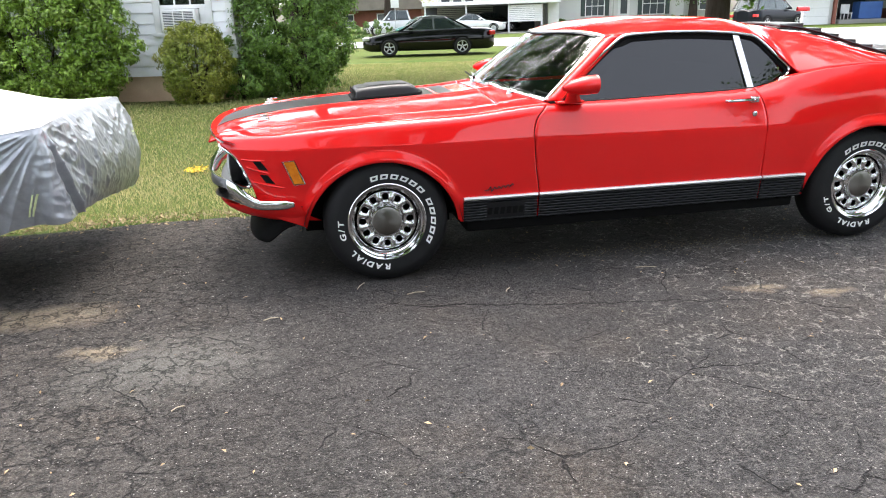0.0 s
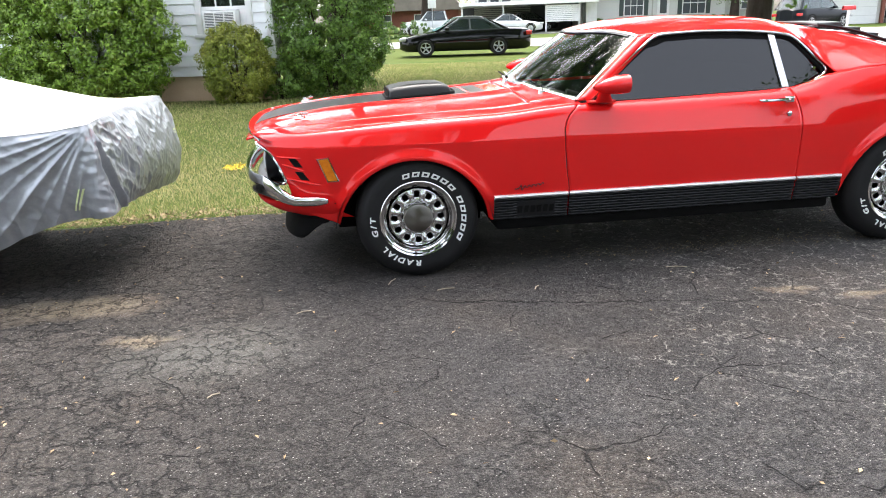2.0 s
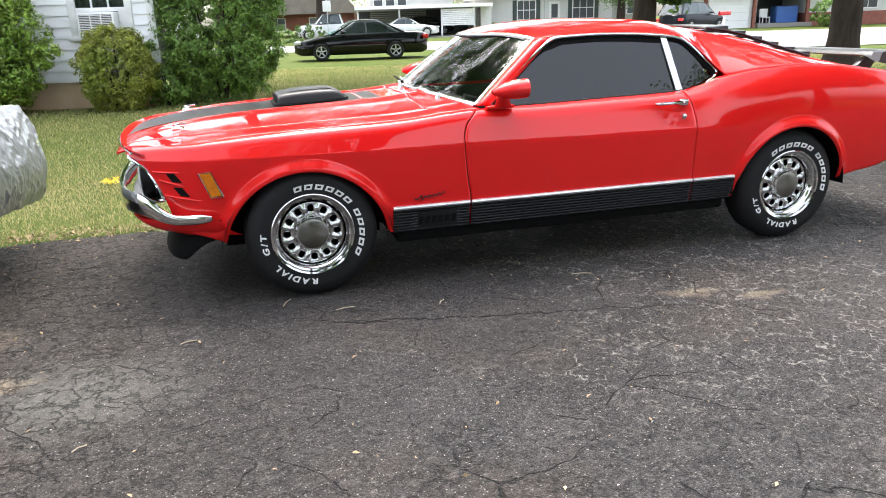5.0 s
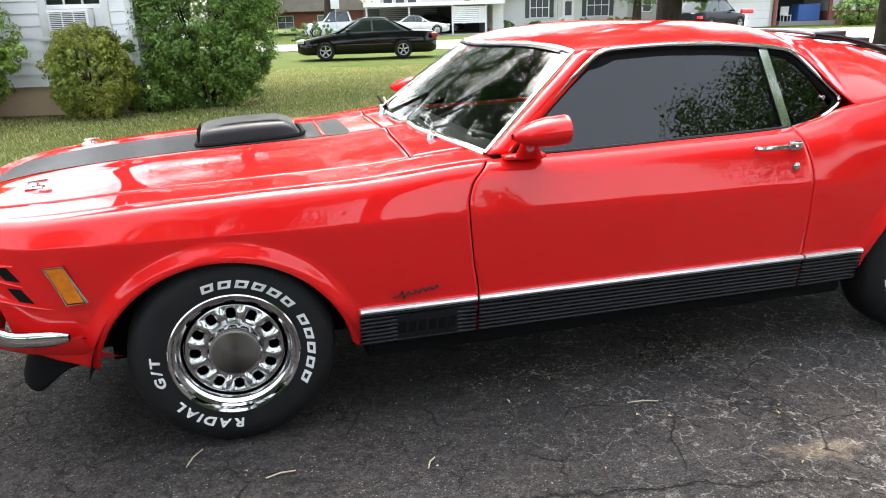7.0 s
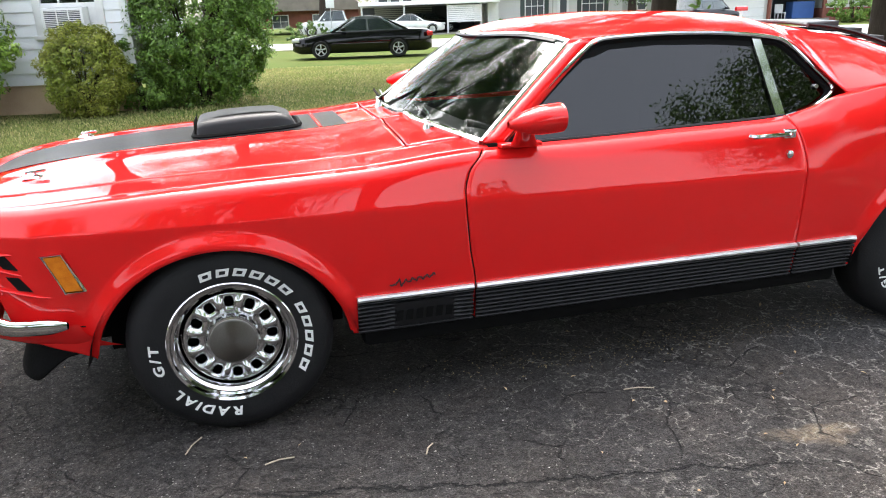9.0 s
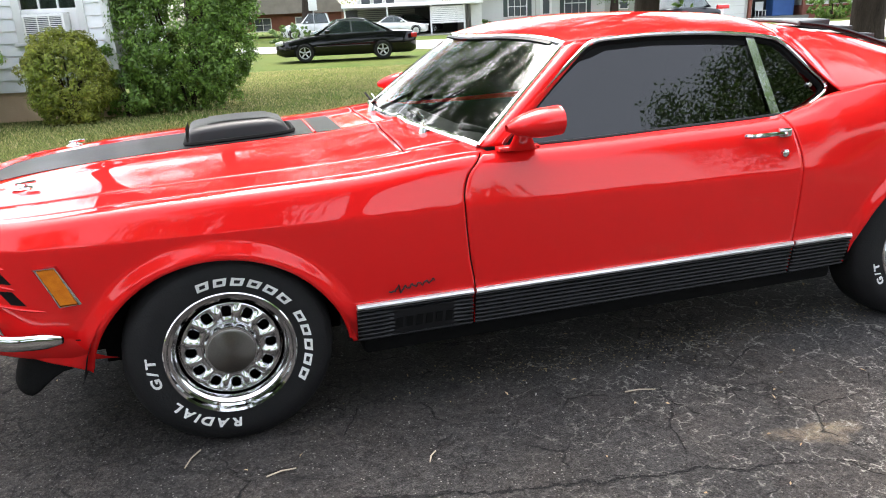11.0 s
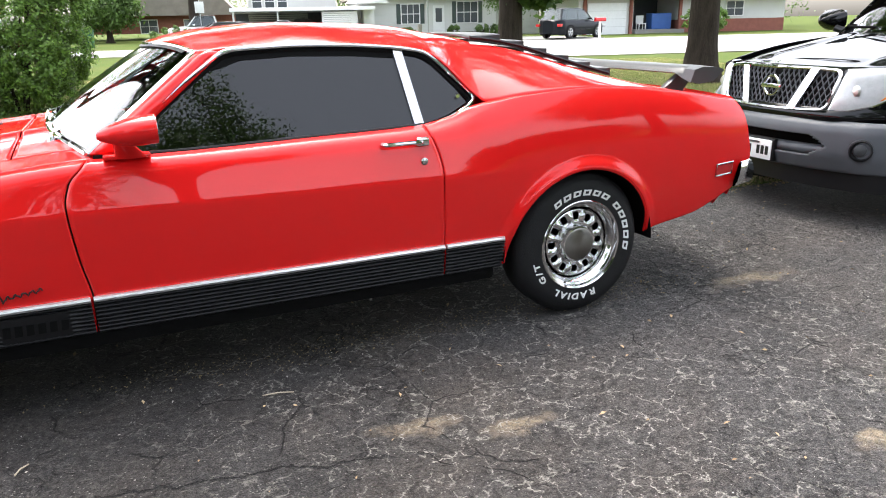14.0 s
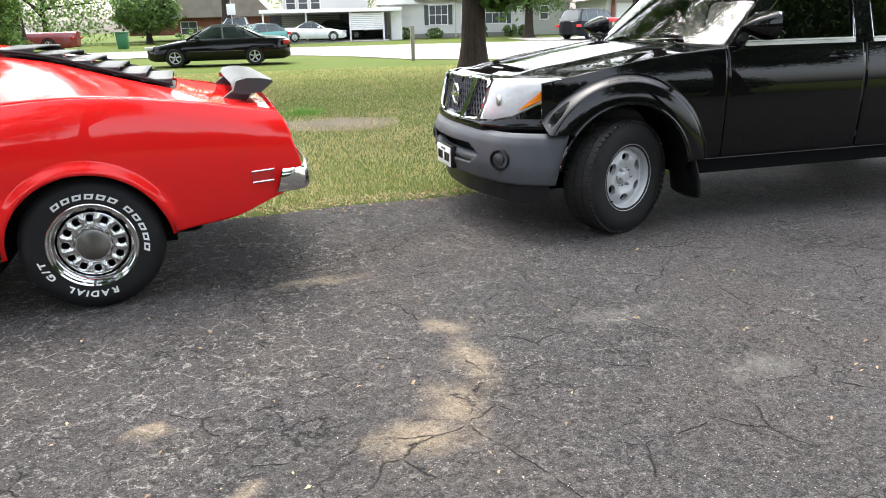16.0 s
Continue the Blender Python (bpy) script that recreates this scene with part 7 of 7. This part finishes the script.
def far_window(t, x, y, z, w, h, shutters=True, bars=2):
    win = part("window", boxed(x - w / 2, x + w / 2, y - 0.02, y + 0.02, z, z + h), GLASS_DARK, t, "dark window in a white frame", 0)
    for b in ((x - w / 2 - 0.07, x - w / 2, z - 0.07, z + h + 0.07), (x + w / 2, x + w / 2 + 0.07, z - 0.07, z + h + 0.07), (x - w / 2, x + w / 2, z - 0.07, z), (x - w / 2, x + w / 2, z + h, z + h + 0.07)):
        part("window_frame", boxed(b[0], b[1], y - 0.06, y + 0.02, b[2], b[3]), TRIM_WHITE, win, "", 0)
    part("meeting_rail", boxed(x - w / 2, x + w / 2, y - 0.045, y - 0.02, z + h * 0.48, z + h * 0.52), TRIM_WHITE, win, "", 0)
    for k in range(1, bars):
        part("glazing_bar", boxed(x - w / 2 + w * k / bars - 0.02, x - w / 2 + w * k / bars + 0.02, y - 0.045, y - 0.02, z, z + h), TRIM_WHITE, win, "", 0)
    if shutters:
        for e in (-1, 1):
            xs = x + e * (w / 2 + 0.07 + 0.17)
            part("shutter", boxed(xs - 0.16, xs + 0.16, y - 0.06, y + 0.0, z - 0.04, z + h + 0.04, 0.01), SHUTTER, t, "dark green louvred shutter", 0)


def boards(t, x0, x1, y, z0, z1, mat, pitch=0.26):
    z = z0
    while z < z1:
        part("siding_board", boxed(x0, x1, -0.02, 0.03, 0, pitch * 1.0), mat, t, "", 0).matrix_basis = pose(0, y - 0.03, z, -6, 0, 0)
        z += pitch


def far_house():
    y, g = 57.0, land(57) - 0.05
    t = thing("far_house", "white clapboard house with dark shutters across the street", "house", pose(1.5, 0.6, 0.0))
    part("wall", boxed(5.9, 16.6, y + 0.03, y + 8, g, g + 2.9), FAR_SIDING, t, "", 0)
    boards(t, 5.9, 16.6, y, g + 0.35, g + 2.8, FAR_SIDING)
    part("plinth", boxed(5.95, 16.5, y - 0.02, y + 0.03, g - 0.1, g + 0.35), CONCRETE, t, "", 0)
    part("roof", prism([(5.3, g + 2.8), (17.2, g + 2.8), (15.4, g + 5.0), (7.2, g + 5.0)], y - 0.6, y + 8.6), ROOFING, t, "", 0)
    part("gable", prism([(4.9, g + 2.5), (8.2, g + 2.5), (6.55, g + 3.7)], y - 1.2, y - 1.0), FAR_SIDING, t, "", 0)
    far_window(t, 9.85, y - 0.05, 1.28, 1.35, 1.36, True, 3)
    far_window(t, 14.3, y - 0.05, 1.28, 1.6, 1.5, True, 3)
    part("door", boxed(11.6, 12.5, y - 0.06, y - 0.01, g + 0.25, g + 2.3, 0.01), TRIM_WHITE, t, "white front door", 0)
    part("door_glass", boxed(11.8, 12.3, y - 0.075, y - 0.06, g + 1.1, g + 2.1), GLASS_DARK, t, "", 0)
    part("step", boxed(11.3, 12.8, y - 1.0, y - 0.06, g - 0.05, g + 0.22), CONCRETE, t, "", 0)
    part("porch_post", boxed(11.0, 11.08, y - 1.0, y - 0.92, g, g + 2.6), GREY_SIDING, t, "", 0)
    e = thing("house_wing", "grey-green clapboard wing of the white house", "house", pose(1.5, 0.6, 0.0))
    part("wall", boxed(16.65, 20.5, y + 1.0, y + 7, g, g + 2.5), GREY_SIDING, e, "", 0)
    boards(e, 16.65, 20.5, y + 0.97, g + 0.1, g + 2.4, GREY_SIDING)
    far_window(e, 18.4, y + 0.9, 1.5, 0.6, 0.95, False, 1)
    part("roof", prism([(16.62, g + 2.45), (20.9, g + 2.45), (20.9, g + 2.7), (16.62, g + 3.6)], y + 0.5, y + 7.4), ROOFING, e, "", 0)


far_house()


def carport():
    g = land(57) - 0.05
    t = thing("carport", "white carport with a louvred screen across the street", "carport", pose(2.7, 1.0, 0.0))
    part("roof", boxed(-4.4, 5.6, 53.5, 62.0, 2.27, 2.51, 0.02), TRIM_WHITE, t, "", 0)
    for x in (-4.2, -1.2, 1.9, 4.3):
        part("post", boxed(x - 0.06, x + 0.06, 54.0, 54.12, g, 2.27), TRIM_WHITE, t, "", 0)
    for k in range(9):
        part("screen_slat", boxed(1.95, 4.25, 53.9, 53.96, 1.03 + 0.13 * k, 1.14 + 0.13 * k), TRIM_WHITE, t, "", 0)
    for k in range(14):
        part("back_slat", boxed(-3.4, 1.2, 61.2, 61.3, g + 0.15 + 0.15 * k, g + 0.25 + 0.15 * k), GREY_SIDING, t, "", 0)
    part("back_wall", boxed(-4.4, 5.6, 61.8, 62.0, g, 2.27), GREY_PLASTIC, t, "", 0)
    part("store_wall", boxed(4.9, 5.7, 55.0, 61.8, g, 2.27), TRIM_WHITE, t, "", 0)
    h = thing("upper_house", "two-storey house with dark windows behind the carport", "house", pose(2.9, 1.0, 0.6))
    part("wall", boxed(-3.6, 3.4, 63.0, 70.0, g, 5.2), FAR_SIDING, h, "", 0)
    part("roof", prism([(-4.2, 5.15), (4.0, 5.15), (0, 7.0)], 62.4, 70.5), ROOFING, h, "", 0)
    for x in (-2.9, -1.9, -0.9):
        far_window(h, x, 62.95, 2.0, 0.7, 1.2, False, 1)
    b = thing("tan_roof_house", "low brick house with a wide brown shingle roof", "house", pose(3.0, 0.0, 0.65))
    part("wall", boxed(-17.0, -5.2, 68.0, 76.0, g, 1.75), BRICK, b, "", 0)
    part("roof", prism([(-18.5, 1.65), (-4.6, 1.65), (-7.0, 4.2), (-13.5, 4.2)], 67.2, 77.0), ROOFING, b, "", 0)
    far_window(b, -8.5, 67.95, 0.3, 1.3, 1.0, False, 2)
    far_window(b, -12.0, 67.95, 0.3, 1.3, 1.0, False, 2)


carport()


def garage_house():
    y, g = 52.0, land(52) - 0.05
    t = thing("garage_house", "pale garage house with red trim and a brick wing", "house", pose(0.75, 0.0, 0.0))
    part("wall", boxed(21.9, 26.2, y + 0.1, y + 7, g, g + 2.7), FAR_SIDING, t, "", 0)
    part("garage_door", boxed(22.6, 25.6, y, y + 0.08, g, g + 2.2, 0.01), TRIM_WHITE, t, "white panelled garage door", 0)
    for k in range(1, 4):
        part("door_groove", boxed(22.62, 25.58, y - 0.008, y + 0.0, g + 0.55 * k - 0.015, g + 0.55 * k + 0.015), FAR_SIDING, t, "", 0)
    for x in (22.35, 25.95, 29.9):
        part("red_post", boxed(x - 0.10, x + 0.10, y - 0.15, y + 0.06, g, g + 2.5), BRICK, t, "red painted post", 0)
    part("porch_floor", boxed(26.2, 30.2, y - 0.3, y + 4, g - 0.1, g + 0.30), CONCRETE, t, "", 0)
    part("porch_back", boxed(26.2, 30.2, y + 4, y + 4.2, g, g + 2.7), GREY_PLASTIC, t, "", 0)
    part("roof", prism([(21.2, g + 2.5), (40.0, g + 2.5), (36.0, g + 4.4), (24.0, g + 4.4)], y - 1.0, y + 8.0), ROOFING, t, "", 0)
    part("brick_wall", boxed(30.2, 39.0, y + 0.3, y + 7, g, g + 0.95), BRICK, t, "red brick lower wall", 0)
    part("upper_wall", boxed(30.2, 39.0, y + 0.34, y + 7, g + 0.95, g + 2.6), FAR_SIDING, t, "", 0)
    far_window(t, 34.6, y + 0.25, 1.4, 1.4, 1.0, False, 2)
    blue = material("blue_tarpaulin", (0.05, 0.14, 0.42), 0.5, scale=3)
    solid("storage_box", boxed(28.75, 30.35, y + 0.6, y + 1.6, g + 0.30, g + 1.45, 0.05), blue, "blue storage box on the porch", "box", smooth=0)
    chair = thing("porch_chair", "pale porch chair beside a blue box", "chair")
    part("seat", boxed(27.65, 28.25, y + 0.5, y + 1.0, g + 0.68, g + 0.74), TRIM_WHITE, chair, "", 0)
    part("backrest", boxed(27.65, 28.25, y + 0.98, y + 1.03, g + 0.74, g + 1.3), TRIM_WHITE, chair, "", 0)
    for x in (27.68, 28.18):
        for yy in (y + 0.52, y + 0.95):
            part("leg", boxed(x, x + 0.05, yy, yy + 0.05, g + 0.30, g + 0.68), TRIM_WHITE, chair, "", 0)


garage_house()


def small_things():
    g = land(27.7) - 0.03
    solid("wooden_post", boxed(6.29, 6.43, 27.93, 28.07, g - 0.1, 1.24, 0.015), material("weathered_wood", (0.27, 0.25, 0.20), 0.85, scale=3, stretch=(4, 4, 0.5), bump=0.4), "short weathered wooden post at the street's edge", "post")
    box_ = thing("mailbox", "red mailbox on a white post", "mailbox", pose(17.5, 37.0, land(37) - 0.03))
    part("post", boxed(-0.05, 0.05, -0.05, 0.05, -0.1, 1.1, 0.008), TRIM_WHITE, box_)
    part("box", sheet(4, 16, lambda s, t: (lerp(-0.28, 0.28, s), 0.11 * math.cos(math.pi * t), 1.12 + 0.05 * (math.sin(math.pi * t) > 0.01) + 0.13 * math.sin(math.pi * t))), RED_LENS, box_)
    part("box_floor", boxed(-0.28, 0.28, -0.11, 0.11, 1.10, 1.14), RED_LENS, box_)
    sign_ = thing("street_sign", "white street sign on a thin metal pole", "sign", pose(-3.75, 56.0, land(56) - 0.03))
    part("pole", tube([(0, 0, -0.1), (0, 0, 3.0)], 0.03, 8), STEEL, sign_)
    part("panel", boxed(-0.30, 0.30, -0.05, -0.03, 2.0, 2.75, 0.01), TRIM_WHITE, sign_)
    bin_ = thing("wheelie_bin", "green plastic wheeled rubbish bin", "bin", pose(-10.2, 51.5, land(51.5) - 0.03))
    green = material("green_plastic", (0.02, 0.13, 0.05), 0.5, scale=3)
    part("body", prism([(-0.28, 0.0), (0.28, 0.0), (0.34, 1.0), (-0.34, 1.0)], -0.3, 0.3, 0.03), green, bin_)
    part("lid", boxed(-0.37, 0.37, -0.36, 0.34, 1.0, 1.08, 0.03), green, bin_)


small_things()


# ---- lawn ----
def lawn(dry):
    """Blades of one kind: dry straw-coloured ones crowd the worn stretches beside the drive."""
    rng = np.random.default_rng(4)
    n = 640000
    x = rng.uniform(-13, 14, n)
    y = 4.4 + 20 * rng.uniform(0, 1, n) ** 2.0
    c, s = math.cos(math.radians(11.24)), math.sin(math.radians(11.24))
    lx, ly = (x + 0.452) * c + (y - 4.246) * s, -(x + 0.452) * s + (y - 4.246) * c
    edge = 0.80 + 0.09 * np.exp(-((lx + 1.2) / 0.8) ** 2) + 0.04 * np.sin(lx * 1.9)
    keep = (ly > edge + rng.uniform(-0.06, 0.10, n)) & ~((y > 13.7) & (x < -3.9))
    bare = np.exp(-(((x - 3.5) / 0.75) ** 2 + ((y - 10.8) / 0.55) ** 2))
    keep &= rng.uniform(0, 1, n) > bare * 0.95
    worn = 0.24 + 0.60 * np.exp(-((lx + 1.3) / 0.9) ** 2 - ((ly - 2.0) / 1.1) ** 2) + 0.62 * np.exp(-((lx - 4.9) / 1.9) ** 2 - ((ly - 3.6) / 2.8) ** 2)
    worn = worn * (1 + 0.5 * np.sin(3.1 * x + 1.3 * np.sin(2.3 * y)) * np.sin(2.7 * y + np.sin(1.9 * x)))
    straw = rng.uniform(0, 1, n) < np.clip(worn, 0.05, 0.9)
    keep &= straw if dry else ~straw
    x, y = x[keep], y[keep]
    n = len(x)
    z = np.full(n, -0.03)
    h = rng.uniform(0.02, 0.05, n)
    w = rng.uniform(0.002, 0.0042, n) * (1 + 0.10 * (y - 5))
    a = rng.uniform(0, 6.283, n)
    lx, ly = np.cos(a), np.sin(a)
    lean = rng.uniform(0.2, 1.0, n) * h
    b = rng.uniform(0, 6.283, n)
    p = np.stack([x - lx * w, y - ly * w, z], 1)
    q = np.stack([x + lx * w, y + ly * w, z], 1)
    t = np.stack([x + np.cos(b) * lean, y + np.sin(b) * lean, z + h], 1)
    verts = np.stack([p, q, t], 1).reshape(-1, 3)
    me = bpy.data.meshes.new("grass")
    me.vertices.add(3 * n)
    me.vertices.foreach_set("co", verts.ravel())
    me.loops.add(3 * n)
    me.loops.foreach_set("vertex_index", np.arange(3 * n))
    me.polygons.add(n)
    me.polygons.foreach_set("loop_start", np.arange(0, 3 * n, 3))
    me.polygons.foreach_set("loop_total", np.full(n, 3))
    me.update()
    return me


STRAW_BLADE = leafy(material("straw_blades", (0.40, 0.33, 0.16), 0.85, second=(0.50, 0.43, 0.23), scale=0.8, fine=9, mix=0.7, island=0.25), 0.4)
tagged(link_mesh("grass", lawn(False), BLADE, None, 0), "short patchy green lawn grass", "grass", kind="stuff")
tagged(link_mesh("dry_grass", lawn(True), STRAW_BLADE, None, 0), "dry straw-coloured blades worn into the lawn", "grass", kind="stuff")


def litter(n, seed, f, size, mat, name, label, category):
    rng = np.random.default_rng(seed)
    pts = np.array([f(rng) for _ in range(n)])
    up = rng.normal(size=(n, 3)) * 0.35 + np.array([0, 0, 1.0])
    up /= np.linalg.norm(up, axis=1)[:, None]
    ob = link_mesh(name, leaf_mesh(pts, up, size, rng, 0.5), mat, None, 0)
    ob.matrix_basis = CAR
    return tagged(ob, label, category, kind="stuff")


DEAD_LEAF = material("dead_leaves", (0.20, 0.13, 0.07), 0.85, second=(0.33, 0.25, 0.14), scale=3, fine=40, island=0.4)


def along_edge(rng):
    x = rng.uniform(-5.5, 8.5)
    return (x, drive_edge(x) + rng.normal(-0.05, 0.10), 0.012)


litter(5200, 11, along_edge, 0.030, DEAD_LEAF, "leaf_litter", "brown dead leaves along the drive's edge", "leaves")
litter(420, 12, lambda r: (r.uniform(-2.5, 6.0), r.uniform(-3.0, 0.6), 0.008), 0.022, DEAD_LEAF, "scattered_leaves", "a few dry leaf scraps on the asphalt", "leaves")
litter(500, 13, lambda r: (r.uniform(-2.0, 6.0), r.uniform(-3.2, -0.2), 0.006), 0.010, material("pale_chips", (0.33, 0.315, 0.285), 0.9), "stone_chips", "small pale stone chips on the asphalt", "gravel")
STRAW = material("dry_straw", (0.17, 0.13, 0.07), 0.9, second=(0.26, 0.205, 0.115), scale=3, fine=40, island=0.3)
litter(900, 15, lambda r: (r.uniform(0.9, 3.3) + r.normal(0, 0.25), -0.74 + r.normal(0, 0.07), 0.005), 0.011, STRAW, "straw_litter", "dry straw bits blown along the coupe's sill", "straw")
yellow = litter(150, 14, lambda r: (-1.42 + r.normal(0, 0.05), 2.66 + r.normal(0, 0.09), 0.012), 0.035, material("yellow_leaves", (0.75, 0.50, 0.02), 0.7, island=0.2), "yellow_leaves", "small patch of yellow leaves on the lawn", "leaves")
twig = material("dry_twig", (0.35, 0.30, 0.22), 0.9)
for x, y, a, ln in ((-0.16, -0.93, 65, 0.10), (0.10, -1.10, 10, 0.09), (0.55, -1.18, 60, 0.06), (-0.60, -1.25, 20, 0.07), (1.35, -1.05, -10, 0.11), (-0.9, -2.0, 40, 0.05)):
    solid("twig", tube([(-ln / 2, 0, 0.006), (0, 0.004, 0.008), (ln / 2, -0.003, 0.006)], 0.0025, 5), twig, "thin dry twig on the asphalt", "twig", CAR @ pose(x, y, 0.0, 0, 0, a), "twigs on the asphalt")


def tuft(x, y, n, r, h, seed):
    rng = np.random.default_rng(seed)
    me = bpy.data.meshes.new("tuft")
    vs, fs = [], []
    for k in range(n):
        a, d = rng.uniform(0, 6.28), abs(rng.normal(0, r))
        bx, by = d * math.cos(a), d * math.sin(a)
        w = rng.uniform(0, 6.28)
        q = rng.normal(0, h * 0.4, 2)
        i = len(vs)
        vs += [(bx - 0.006 * math.cos(w), by - 0.006 * math.sin(w), 0), (bx + 0.006 * math.cos(w), by + 0.006 * math.sin(w), 0), (bx + q[0], by + q[1], h * rng.uniform(0.5, 1.1))]
        fs.append((i, i + 1, i + 2))
    me.from_pydata(vs, [], fs)
    return me


GREEN_BLADE = leafy(material("green_tuft", (0.10, 0.24, 0.03), 0.6, second=(0.16, 0.30, 0.05), island=0.3))
tagged(link_mesh("grass_tuft", tuft(0, 0, 700, 0.16, 0.11, 5), GREEN_BLADE, None, 0), "bright green weed tuft on a bare patch of lawn", "grass", kind="stuff").matrix_basis = pose(3.02, 12.1, -0.03)


def earth(s, t):
    a, r = 2 * math.pi * s, t
    k = 1 + 0.25 * noise.noise(Vector((math.cos(a) * 1.5, math.sin(a) * 1.5, 3)))
    return (0.95 * r * k * math.cos(a), 0.70 * r * k * math.sin(a), 0.014 * (1 - r) + 0.006 * noise.noise(Vector((r * 9 * math.cos(a), r * 9 * math.sin(a), 1))) * (1 - r))


tagged(link_mesh("bare_earth", sheet(40, 14, earth, wrap_u=True, flip=True), material("bare_soil", (0.085, 0.066, 0.036), 0.95, second=(0.125, 0.10, 0.055), scale=3, fine=40, bump=0.6), None, 180),
       "bare brown soil patch worn in the lawn", "soil", kind="structure").matrix_basis = pose(3.5, 10.8, -0.026)
